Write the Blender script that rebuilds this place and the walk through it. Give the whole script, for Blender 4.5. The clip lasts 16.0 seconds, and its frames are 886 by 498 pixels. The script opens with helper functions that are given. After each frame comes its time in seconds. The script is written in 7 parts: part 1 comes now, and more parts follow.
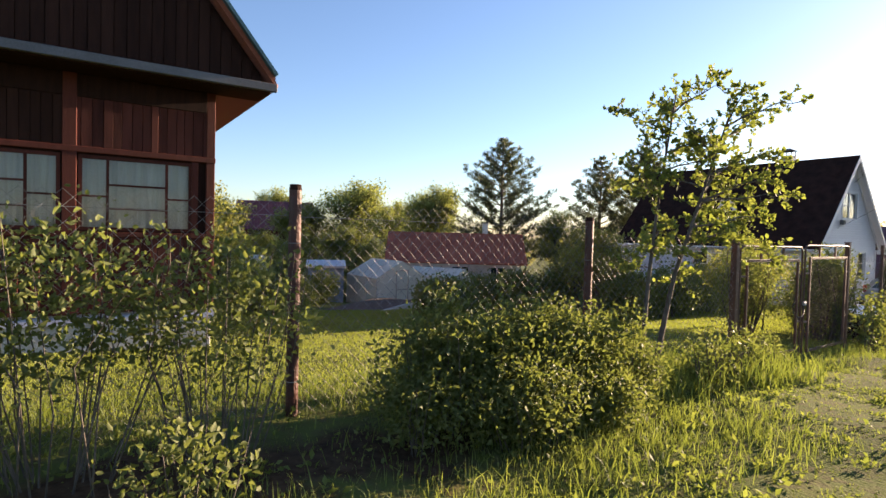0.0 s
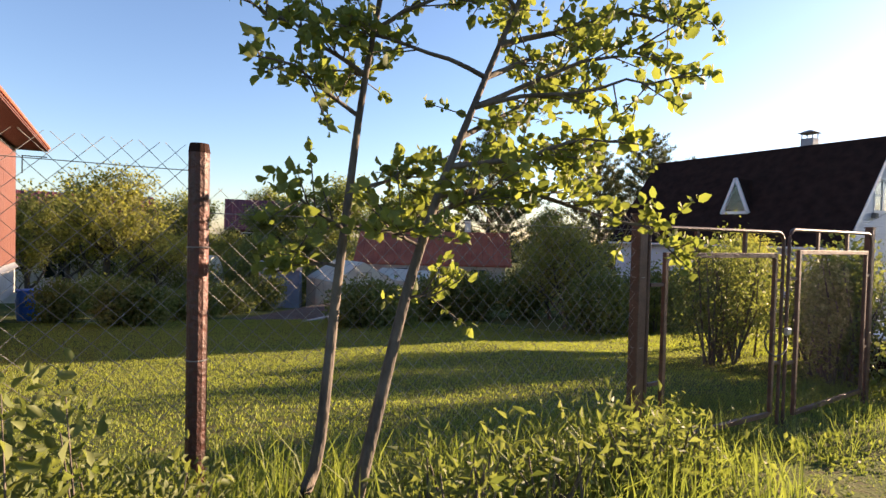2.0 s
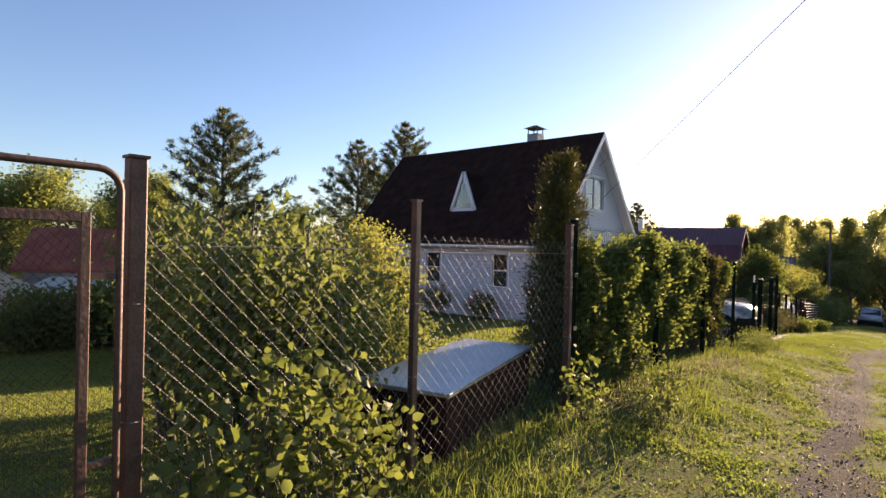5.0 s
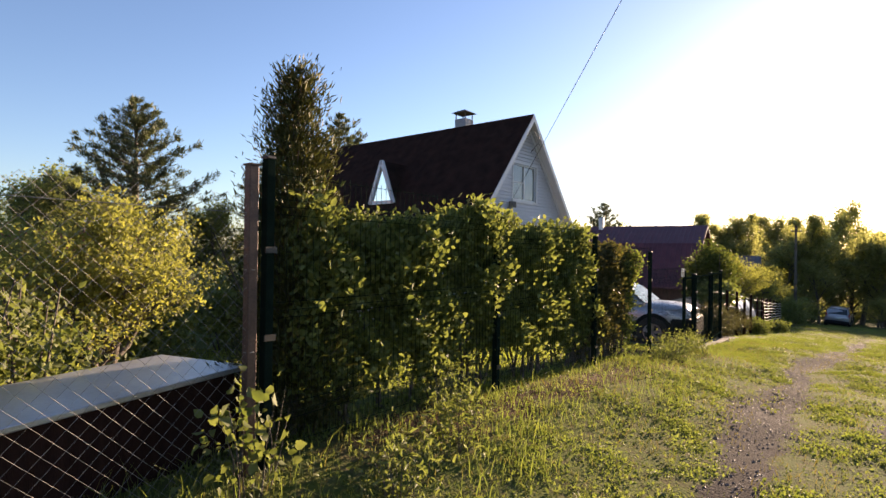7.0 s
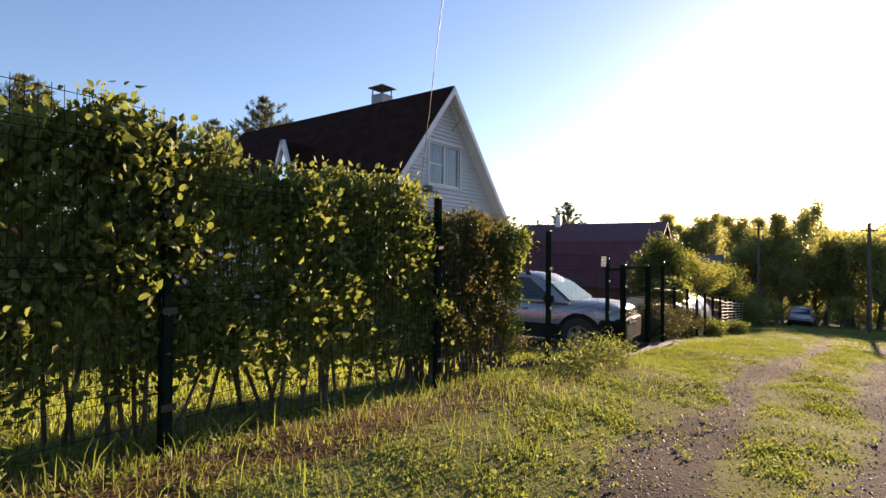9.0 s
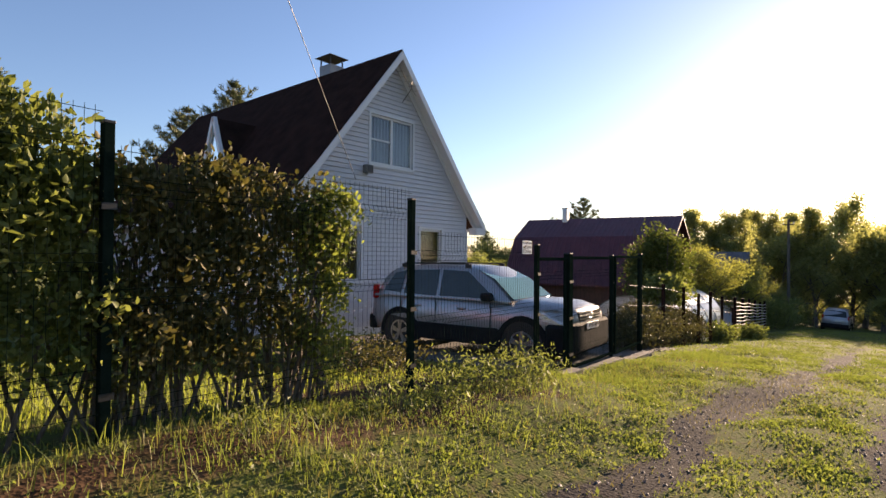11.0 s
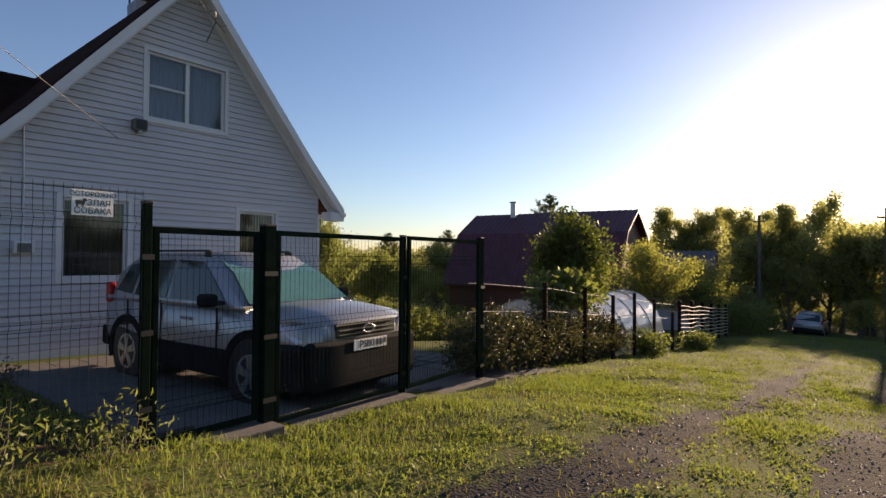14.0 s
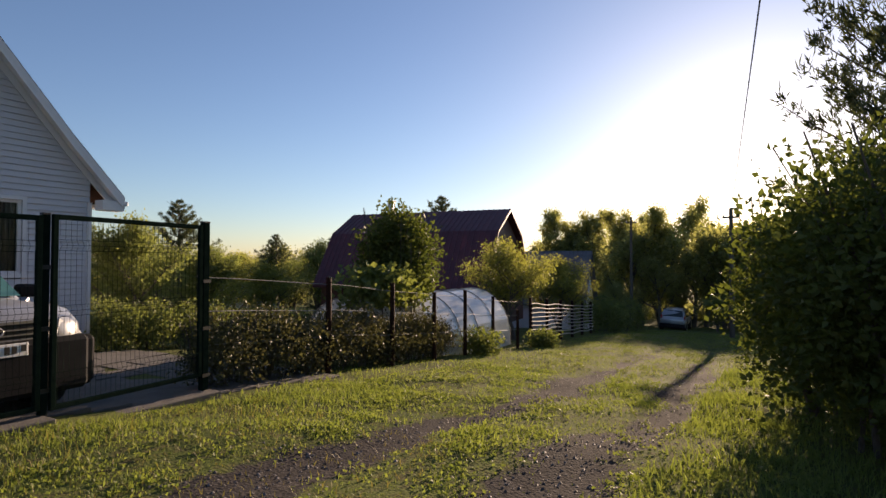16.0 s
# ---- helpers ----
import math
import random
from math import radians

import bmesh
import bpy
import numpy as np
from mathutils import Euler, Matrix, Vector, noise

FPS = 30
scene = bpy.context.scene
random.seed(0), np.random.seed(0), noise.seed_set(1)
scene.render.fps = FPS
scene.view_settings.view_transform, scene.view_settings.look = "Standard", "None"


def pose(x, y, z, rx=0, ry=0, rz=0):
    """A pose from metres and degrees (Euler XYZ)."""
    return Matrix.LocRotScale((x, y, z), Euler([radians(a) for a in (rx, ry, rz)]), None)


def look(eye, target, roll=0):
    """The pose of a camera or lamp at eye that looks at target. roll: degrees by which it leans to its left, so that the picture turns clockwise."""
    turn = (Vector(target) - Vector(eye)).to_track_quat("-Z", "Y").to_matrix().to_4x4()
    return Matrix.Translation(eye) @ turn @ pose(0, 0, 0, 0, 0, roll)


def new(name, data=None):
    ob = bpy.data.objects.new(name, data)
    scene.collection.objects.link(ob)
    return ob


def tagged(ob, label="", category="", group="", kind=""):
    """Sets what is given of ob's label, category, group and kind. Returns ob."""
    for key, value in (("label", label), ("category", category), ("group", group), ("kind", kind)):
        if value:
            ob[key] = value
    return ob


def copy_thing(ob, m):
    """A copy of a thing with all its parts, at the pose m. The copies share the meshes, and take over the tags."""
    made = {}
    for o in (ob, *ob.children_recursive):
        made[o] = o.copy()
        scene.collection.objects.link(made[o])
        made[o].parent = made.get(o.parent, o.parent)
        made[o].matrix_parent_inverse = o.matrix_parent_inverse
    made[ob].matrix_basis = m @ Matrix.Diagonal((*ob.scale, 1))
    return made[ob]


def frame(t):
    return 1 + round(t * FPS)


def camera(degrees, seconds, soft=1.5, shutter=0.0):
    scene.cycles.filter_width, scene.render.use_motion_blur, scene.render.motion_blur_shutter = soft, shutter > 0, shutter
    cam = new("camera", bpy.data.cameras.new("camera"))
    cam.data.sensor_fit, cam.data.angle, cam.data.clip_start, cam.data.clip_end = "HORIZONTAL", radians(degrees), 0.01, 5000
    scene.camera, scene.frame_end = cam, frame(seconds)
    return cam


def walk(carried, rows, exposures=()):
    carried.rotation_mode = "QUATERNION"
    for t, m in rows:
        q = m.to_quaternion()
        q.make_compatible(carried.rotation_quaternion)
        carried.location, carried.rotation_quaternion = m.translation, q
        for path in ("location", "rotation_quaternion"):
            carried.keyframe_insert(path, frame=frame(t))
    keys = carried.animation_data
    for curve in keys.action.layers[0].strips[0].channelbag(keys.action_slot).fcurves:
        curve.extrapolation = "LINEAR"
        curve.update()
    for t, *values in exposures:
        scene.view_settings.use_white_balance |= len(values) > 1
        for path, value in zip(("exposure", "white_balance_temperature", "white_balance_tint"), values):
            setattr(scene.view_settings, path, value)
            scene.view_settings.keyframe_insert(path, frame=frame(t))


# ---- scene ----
cam = camera(78.0, 16.0)
PATH = [
    (0, (-1.058, -0.885, 1.795), (0.022, 0.798, 1.739), 1.5),
    (0.5, (-0.224, -0.358, 1.761), (0.71, 1.409, 1.701), 1.1),
    (1, (0.82, -0.003, 1.73), (1.708, 1.788, 1.669), 1.2),
    (1.5, (2.029, 0.318, 1.683), (2.935, 2.1, 1.628), 1.2),
    (2, (3.14, 0.561, 1.632), (4.145, 2.289, 1.583), 1.4),
    (2.5, (4.137, 0.673, 1.605), (5.201, 2.366, 1.562), 1.4),
    (3, (5.196, 0.794, 1.555), (6.342, 2.434, 1.519), 1.3),
    (3.5, (6.134, 0.829, 1.523), (7.346, 2.419, 1.486), 1.7),
    (4, (7.172, 0.8, 1.516), (8.485, 2.308, 1.488), 1.6),
    (4.5, (8.325, 0.85, 1.494), (9.701, 2.301, 1.473), 1.5),
    (5, (9.165, 0.805, 1.483), (10.658, 2.135, 1.47), 1.4),
    (7.5, (13.206, 0.5, 1.096), (14.762, 1.756, 1.112), 0.6),
    (8, (14.008, 0.532, 0.986), (15.594, 1.75, 1.007), 0.5),
    (8.5, (14.808, 0.598, 0.94), (16.393, 1.818, 0.965), 0.4),
    (9, (15.598, 0.581, 0.898), (17.187, 1.796, 0.924), 0.5),
    (11.3, (19.25, 0.29, 0.704), (20.763, 1.599, 0.729), 0.5),
    (11.5, (19.629, 0.249, 0.714), (21.138, 1.562, 0.739), 0.5),
    (12, (20.461, 0.193, 0.683), (21.971, 1.504, 0.709), 0.5),
    (12.5, (21.318, 0.217, 0.601), (22.832, 1.525, 0.628), 0.6),
    (13, (22.062, 0.231, 0.553), (23.592, 1.519, 0.582), 0.5),
    (13.5, (22.831, 0.194, 0.517), (24.363, 1.48, 0.547), 0.5),
    (14, (23.501, 0.021, 0.479), (25.046, 1.29, 0.515), 0.5),
    (14.5, (24.19, -0.269, 0.457), (25.768, 0.958, 0.494), 0.3),
    (15, (24.768, -0.56, 0.385), (26.419, 0.568, 0.431), 0.1),
    (15.5, (25.298, -0.84, 0.319), (26.991, 0.224, 0.365), 0.1),
    (16, (25.658, -1.16, 0.305), (27.384, -0.152, 0.356), 0.1),
]
walk(cam, [(t, look(eye, target, roll)) for t, eye, target, roll in PATH], exposures=[(0, 1.95, 7600, 24), (0.6, 2.2, 7700, 24), (1.5, 2.1, 7600, 24), (2.5, 2.0, 7900, 27), (4, 1.88, 7700, 27), (5.2, 1.75, 7700, 27), (9, 1.8, 7850, 27), (11.4, 1.58, 7750, 26), (12.5, 1.3, 7750, 26), (14.5, 1.16, 7700, 26), (16, 1.06, 7600, 25)])

# world, sun and sky: a clear evening, the sun low down the lane
world = bpy.data.worlds.new("world")
scene.world = world
world.use_nodes = True
wn = world.node_tree.nodes
sky = wn.new("ShaderNodeTexSky")
sky.sky_type, sky.sun_disc = "NISHITA", False
SUN_EL, SUN_AZ = 11.0, 0.0  # degrees; azimuth from +x towards +y
sky.sun_elevation, sky.sun_rotation = radians(SUN_EL), radians(90 - SUN_AZ)
sky.air_density, sky.dust_density, sky.ozone_density, sky.altitude = 1.0, 0.42, 4.0, 100
wn["Background"].inputs[1].default_value = 0.085
world.node_tree.links.new(sky.outputs[0], wn["Background"].inputs[0])
sun = new("sun", bpy.data.lights.new("sun", "SUN"))
sun.data.energy, sun.data.angle, sun.data.color = 5.0, radians(0.6), (1.0, 0.85, 0.64)
sun_dir = Vector((math.cos(radians(SUN_EL)) * math.cos(radians(SUN_AZ)), math.cos(radians(SUN_EL)) * math.sin(radians(SUN_AZ)), math.sin(radians(SUN_EL))))
sun.matrix_world = look(Vector((30, 0, 20)) + sun_dir * 50, (30, 0, 20))

rng = np.random.default_rng(7)


# ---- materials ----
def material(name, c1, c2, rough=0.7, metal=0.0, scale=6.0, fine=60.0, bump=0.15, island=0.0, trans=0.0, stretch=(1, 1, 1), tone=None):
    """Two colours mixed by coarse and fine noise, with bump; island: how far loose pieces differ; trans: light through leaves."""
    m = bpy.data.materials.new(name)
    m.use_nodes = True
    n, l = m.node_tree.nodes, m.node_tree.links
    bsdf = n["Principled BSDF"]
    co = n.new("ShaderNodeTexCoord")
    mp = n.new("ShaderNodeMapping")
    mp.inputs["Scale"].default_value = stretch
    l.new(co.outputs["Object"], mp.inputs[0])
    a, b = n.new("ShaderNodeTexNoise"), n.new("ShaderNodeTexNoise")
    a.inputs["Scale"].default_value, b.inputs["Scale"].default_value = scale, fine
    a.inputs["Detail"].default_value, b.inputs["Detail"].default_value = 5, 3
    for x in (a, b):
        l.new(mp.outputs[0], x.inputs["Vector"])
    add = n.new("ShaderNodeMath")
    add.operation = "MULTIPLY_ADD"
    add.inputs[1].default_value = 0.6
    l.new(a.outputs[0], add.inputs[0])
    half = n.new("ShaderNodeMath")
    half.operation = "MULTIPLY_ADD"
    half.inputs[1].default_value, half.inputs[2].default_value = 0.4, 0.0
    l.new(b.outputs[0], half.inputs[0])
    l.new(half.outputs[0], add.inputs[2])
    ramp = n.new("ShaderNodeMapRange")
    ramp.inputs[1].default_value, ramp.inputs[2].default_value = 0.35, 0.65
    l.new(add.outputs[0], ramp.inputs[0])
    fac = ramp.outputs[0]
    if island:
        geo = n.new("ShaderNodeNewGeometry")
        info = n.new("ShaderNodeObjectInfo")
        s = n.new("ShaderNodeMath")
        s.operation = "ADD"
        l.new(geo.outputs["Random Per Island"], s.inputs[0])
        l.new(info.outputs["Random"], s.inputs[1])
        fr = n.new("ShaderNodeMath")
        fr.operation = "FRACT"
        l.new(s.outputs[0], fr.inputs[0])
        mixf = n.new("ShaderNodeMix")
        mixf.inputs[0].default_value = island
        l.new(fac, mixf.inputs[2])
        l.new(fr.outputs[0], mixf.inputs[3])
        fac = mixf.outputs[0]
    mix = n.new("ShaderNodeMix")
    mix.data_type = "RGBA"
    mix.inputs[6].default_value, mix.inputs[7].default_value = (*c1, 1), (*c2, 1)
    l.new(fac, mix.inputs[0])
    l.new(mix.outputs[2], bsdf.inputs["Base Color"])
    bsdf.inputs["Roughness"].default_value, bsdf.inputs["Metallic"].default_value = rough, metal
    if trans:
        bsdf.inputs["Specular IOR Level"].default_value = 0.3
    if bump:
        bp = n.new("ShaderNodeBump")
        bp.inputs["Strength"].default_value, bp.inputs["Distance"].default_value = bump, 0.02
        l.new(b.outputs[0], bp.inputs["Height"])
        l.new(bp.outputs[0], bsdf.inputs["Normal"])
    if trans:
        t = n.new("ShaderNodeBsdfTranslucent")
        warm = n.new("ShaderNodeMix")
        warm.data_type, warm.blend_type = "RGBA", "MULTIPLY"
        warm.inputs[0].default_value = 1.0
        warm.inputs[7].default_value = tone or (1.2, 1.2, 0.68, 1)
        l.new(mix.outputs[2], warm.inputs[6])
        l.new(warm.outputs[2], t.inputs[0])
        ms = n.new("ShaderNodeMixShader")
        ms.inputs[0].default_value = trans
        l.new(bsdf.outputs[0], ms.inputs[1])
        l.new(t.outputs[0], ms.inputs[2])
        l.new(ms.outputs[0], n["Material Output"].inputs[0])
    return m


def leaf(name, c1, c2, trans=0.45):
    return material(name, c1, c2, rough=0.6, scale=2.0, fine=9.0, bump=0, island=0.7, trans=trans)


M_LEAF = leaf("leaf_mid", (0.095, 0.125, 0.036), (0.19, 0.21, 0.08), 0.48)
M_LEAF_DARK = leaf("leaf_dark", (0.055, 0.075, 0.02), (0.12, 0.145, 0.04), 0.45)
M_LEAF_LIGHT = leaf("leaf_light", (0.115, 0.15, 0.04), (0.23, 0.26, 0.08), 0.55)
M_HEDGE = leaf("leaf_hedge", (0.09, 0.118, 0.036), (0.22, 0.245, 0.09), 0.48)
M_ORCHARD = leaf("leaf_orchard", (0.125, 0.155, 0.055), (0.26, 0.285, 0.12), 0.62)
M_LEAF_RED = leaf("leaf_red", (0.06, 0.055, 0.03), (0.13, 0.125, 0.06), 0.28)
# far leaves: sunlit haze of the distance is put into this pale colour
M_LEAF_HAZE = leaf("leaf_far_haze", (0.19, 0.20, 0.095), (0.35, 0.345, 0.18), 0.8)
M_OLIVE_RED = leaf("leaf_olive_red", (0.05, 0.06, 0.02), (0.15, 0.12, 0.05), 0.35)
M_OLIVE = leaf("leaf_olive", (0.15, 0.16, 0.05), (0.31, 0.31, 0.10), 0.6)
M_NEEDLE = leaf("needle", (0.055, 0.07, 0.038), (0.13, 0.15, 0.08), 0.35)
M_THUJA = leaf("thuja_scale", (0.035, 0.05, 0.015), (0.11, 0.10, 0.03), 0.25)
M_GRASS = leaf("grass_blade", (0.105, 0.145, 0.036), (0.215, 0.25, 0.075), 0.52)
M_LAWN = leaf("lawn_blade", (0.17, 0.21, 0.045), (0.28, 0.32, 0.08), 0.55)
M_STRAW = leaf("straw_blade", (0.16, 0.14, 0.05), (0.26, 0.22, 0.09), 0.35)
M_BARK = material("bark", (0.05, 0.038, 0.03), (0.14, 0.115, 0.09), 0.9, scale=8, fine=50, bump=0.6, stretch=(1, 1, 0.3))
M_RUST = material("rusty_red_paint", (0.10, 0.022, 0.014), (0.055, 0.028, 0.02), 0.55, 0.1, 5, 45, 0.5)
M_RUST_GATE = material("rusty_gate_paint", (0.055, 0.027, 0.02), (0.125, 0.066, 0.048), 0.55, 0.2, 9, 70, 0.15)
M_NETTING = material("dark_rusty_netting", (0.035, 0.02, 0.016), (0.07, 0.04, 0.03), 0.85, 0.0, 9, 70, 0.2)
M_WIRE = material("galvanised_wire", (0.17, 0.16, 0.15), (0.32, 0.31, 0.29), 0.6, 0.3, 12, 80, 0.1)
M_GREEN = material("dark_green_coating", (0.005, 0.011, 0.008), (0.011, 0.019, 0.015), 0.55, 0.0, 10, 90, 0.05)
M_SIDING = material("white_vinyl_siding", (0.50, 0.485, 0.50), (0.57, 0.55, 0.56), 0.45, 0, 1.2, 30, 0.05, island=0.25)
M_TRIM = material("white_trim", (0.60, 0.59, 0.59), (0.68, 0.67, 0.67), 0.4, 0, 2, 30, 0.04)
M_ROOF = material("dark_bitumen_shingle", (0.020, 0.012, 0.010), (0.040, 0.022, 0.018), 1.0, 0, 3, 90, 0.5)
M_ROOF_RED = material("weathered_red_roof", (0.24, 0.06, 0.035), (0.38, 0.115, 0.065), 0.85, 0.0, 1.5, 20, 0.3)
M_ROOF_WINE = material("wine_red_metal_roof", (0.085, 0.020, 0.028), (0.14, 0.034, 0.042), 0.5, 0.1, 2, 40, 0.1)
M_ROOF_GREY = material("grey_roof", (0.08, 0.08, 0.085), (0.14, 0.14, 0.15), 0.7, 0, 2, 40, 0.2)
M_PLANK = material("brown_stained_plank", (0.04, 0.012, 0.009), (0.135, 0.038, 0.027), 0.5, 0, 3, 30, 0.4, island=0.6, stretch=(6, 6, 0.6))
M_PLANK_RED = material("red_brown_painted_plank", (0.075, 0.024, 0.016), (0.135, 0.042, 0.027), 0.55, 0, 2, 30, 0.25, island=0.4, stretch=(6, 6, 0.6))
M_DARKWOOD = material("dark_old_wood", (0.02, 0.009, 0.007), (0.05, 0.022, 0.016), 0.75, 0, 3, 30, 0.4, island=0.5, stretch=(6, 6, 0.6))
M_CONCRETE = material("concrete", (0.36, 0.34, 0.31), (0.5, 0.48, 0.44), 0.9, 0, 2, 40, 0.4)
M_PAVING = material("paving", (0.075, 0.066, 0.058), (0.135, 0.12, 0.105), 0.9, 0, 4, 60, 0.4, island=0.4)
M_METAL = material("zinc_sheet", (0.42, 0.43, 0.45), (0.55, 0.56, 0.58), 0.38, 0.7, 2, 40, 0.1)
M_GREYMETAL = material("dull_grey_metal", (0.16, 0.17, 0.18), (0.25, 0.26, 0.27), 0.5, 0.5, 2, 40, 0.1)
M_TEAL = material("teal_metal_edge", (0.03, 0.09, 0.10), (0.05, 0.13, 0.14), 0.45, 0.2, 4, 40, 0.1)
M_FILM = material("frosted_greenhouse_sheet", (0.66, 0.64, 0.54), (0.78, 0.76, 0.66), 0.32, 0, 1.2, 12, 0.1, trans=0.35, tone=(1, 1, 0.95, 1))
M_CURTAIN = material("pale_curtain", (0.34, 0.31, 0.27), (0.48, 0.45, 0.40), 0.9, 0, 2, 25, 0.2, stretch=(8, 8, 0.5))
# bluish grey that stands for the sky mirrored in the upper panes
M_SKY_PANE = material("painted_sky_reflection", (0.17, 0.19, 0.23), (0.26, 0.28, 0.32), 0.9, 0, 1, 25, 0.1)
M_BLIND = material("brown_blind", (0.05, 0.04, 0.035), (0.10, 0.08, 0.065), 0.8, 0, 2, 25, 0.1, stretch=(12, 1, 0.3))
M_STUCCO = material("pale_stucco", (0.55, 0.52, 0.46), (0.68, 0.65, 0.58), 0.9, 0, 2, 40, 0.2)
M_SILVER = material("silver_car_paint", (0.33, 0.335, 0.34), (0.37, 0.375, 0.38), 0.3, 0.5, 2, 300, 0.0)
M_CLAD = material("dark_grey_plastic", (0.012, 0.012, 0.013), (0.022, 0.022, 0.023), 0.75, 0, 4, 80, 0.1)
M_RUBBER = material("tyre_rubber", (0.014, 0.014, 0.014), (0.03, 0.03, 0.03), 0.85, 0, 10, 80, 0.2)
M_ALLOY = material("alloy", (0.5, 0.5, 0.5), (0.62, 0.62, 0.62), 0.3, 0.9, 5, 50, 0.0)
M_LAMP = material("lamp_lens", (0.7, 0.72, 0.75), (0.85, 0.86, 0.88), 0.08, 0.3, 5, 30, 0.0)
M_REDLAMP = material("red_lens", (0.35, 0.01, 0.01), (0.45, 0.02, 0.02), 0.15, 0, 5, 30, 0.0)
M_BLUE = material("blue_plastic", (0.01, 0.10, 0.42), (0.02, 0.14, 0.5), 0.45, 0, 3, 30, 0.05)
M_SHED = material("blue_grey_shed_paint", (0.13, 0.18, 0.24), (0.18, 0.23, 0.30), 0.7, 0, 3, 30, 0.2)
M_BLACK = material("black_paint", (0.012, 0.012, 0.012), (0.02, 0.02, 0.02), 0.5, 0, 3, 30, 0.0)
M_WHITE = material("white_enamel", (0.8, 0.8, 0.8), (0.84, 0.84, 0.83), 0.35, 0, 3, 30, 0.0)
M_GREYBOX = material("grey_meter_box", (0.10, 0.095, 0.09), (0.16, 0.15, 0.14), 0.5, 0, 3, 30, 0.0)


for m_ in (M_GREEN, M_ROOF, M_WIRE, M_CLAD, M_DARKWOOD, M_PLANK):
    m_.node_tree.nodes["Principled BSDF"].inputs["Specular IOR Level"].default_value = 0.02 if m_ == M_ROOF else 0.0 if m_ == M_GREEN else 0.06


def glass(name, tint, rough=0.02):
    m = bpy.data.materials.new(name)
    m.use_nodes = True
    n, l = m.node_tree.nodes, m.node_tree.links
    b = n["Principled BSDF"]
    b.inputs["Base Color"].default_value, b.inputs["Roughness"].default_value = (*tint, 1), rough
    b.inputs["Transmission Weight"].default_value, b.inputs["IOR"].default_value = 1.0, 1.45
    return m


M_GLASS = glass("window_glass", (0.9, 0.94, 0.95))
M_CARGLASS = glass("tinted_car_glass", (0.35, 0.5, 0.48))


# ---- mesh helpers ----
def mesh_np(name, V, F, mat, parent=None, label=""):
    """One mesh object from arrays of vertices and of triangles or quads."""
    V, F = np.asarray(V, np.float32), np.asarray(F, np.int32)
    k = F.shape[1]
    me = bpy.data.meshes.new(name)
    me.vertices.add(len(V))
    me.vertices.foreach_set("co", V.ravel())
    me.loops.add(F.size)
    me.loops.foreach_set("vertex_index", F.ravel())
    me.polygons.add(len(F))
    me.polygons.foreach_set("loop_start", np.arange(0, F.size, k, dtype=np.int32))
    me.update(calc_edges=True)
    me.materials.append(mat)
    ob = new(name, me)
    if parent is not None:
        ob.parent = parent
    if label:
        ob["label"] = label
    return ob


def part(name, bm, mat, parent=None, label="", smooth=False):
    me = bpy.data.meshes.new(name)
    bmesh.ops.recalc_face_normals(bm, faces=bm.faces)
    bm.to_mesh(me)
    bm.free()
    me.materials.append(mat)
    if smooth:
        me.polygons.foreach_set("use_smooth", [True] * len(me.polygons))
    ob = new(name, me)
    if parent is not None:
        ob.parent = parent
    if label:
        ob["label"] = label
    return ob


def empty(name, m=None, label="", category="", group="", kind=""):
    ob = new(name)
    ob.empty_display_size = 0.2
    if m is not None:
        ob.matrix_basis = m
    return tagged(ob, label, category, group, kind)


def box(bm, x0, x1, y0, y1, z0, z1, bevel=0.0, m=None):
    r = bmesh.ops.create_cube(bm, size=1.0)["verts"]
    for v in r:
        v.co = Vector(((x0 + x1) / 2 + v.co.x * (x1 - x0), (y0 + y1) / 2 + v.co.y * (y1 - y0), (z0 + z1) / 2 + v.co.z * (z1 - z0)))
    if bevel:
        edges = list({e for v in r for e in v.link_edges})
        out = bmesh.ops.bevel(bm, geom=edges, offset=bevel, segments=1, affect="EDGES")
        r = list({v for f in out["faces"] for v in f.verts} | {v for v in r if v.is_valid})
    if m is not None:
        bmesh.ops.transform(bm, matrix=m, verts=[v for v in r if v.is_valid])
    return bm


def boxes(*args, bevel=0.0):
    bm = bmesh.new()
    for a in args:
        box(bm, *a, bevel=bevel)
    return bm


def cyl(bm, p, q, r0, r1=None, seg=10):
    p, q = Vector(p), Vector(q)
    d = q - p
    m = Matrix.Translation((p + q) / 2) @ d.to_track_quat("Z", "Y").to_matrix().to_4x4()
    bmesh.ops.create_cone(bm, cap_ends=True, segments=seg, radius1=r0, radius2=r0 if r1 is None else r1, depth=d.length, matrix=m)
    return bm


def tubes_np(paths, sides=5):
    """Tapered tubes: a list of (points, radii)."""
    VV, FF, base = [], [], 0
    ang = np.linspace(0, 2 * np.pi, sides, endpoint=False)
    for P, R in paths:
        P, R = np.asarray(P, float), np.asarray(R, float)
        T = np.gradient(P, axis=0)
        T /= np.linalg.norm(T, axis=1)[:, None] + 1e-9
        ref = np.where(np.abs(T[:, 2:3]) > 0.9, [[1.0, 0, 0]], [[0, 0, 1.0]])
        A = np.cross(T, ref)
        A /= np.linalg.norm(A, axis=1)[:, None] + 1e-9
        B = np.cross(T, A)
        ring = P[:, None] + R[:, None, None] * (np.cos(ang)[None, :, None] * A[:, None] + np.sin(ang)[None, :, None] * B[:, None])
        k = len(P)
        VV.append(ring.reshape(-1, 3))
        i = np.arange(k - 1)[:, None] * sides
        j = np.arange(sides)[None]
        jn = (j + 1) % sides
        FF.append((np.stack([i + j, i + jn, i + sides + jn, i + sides + j], -1).reshape(-1, 4)) + base)
        base += k * sides
    return np.concatenate(VV), np.concatenate(FF)


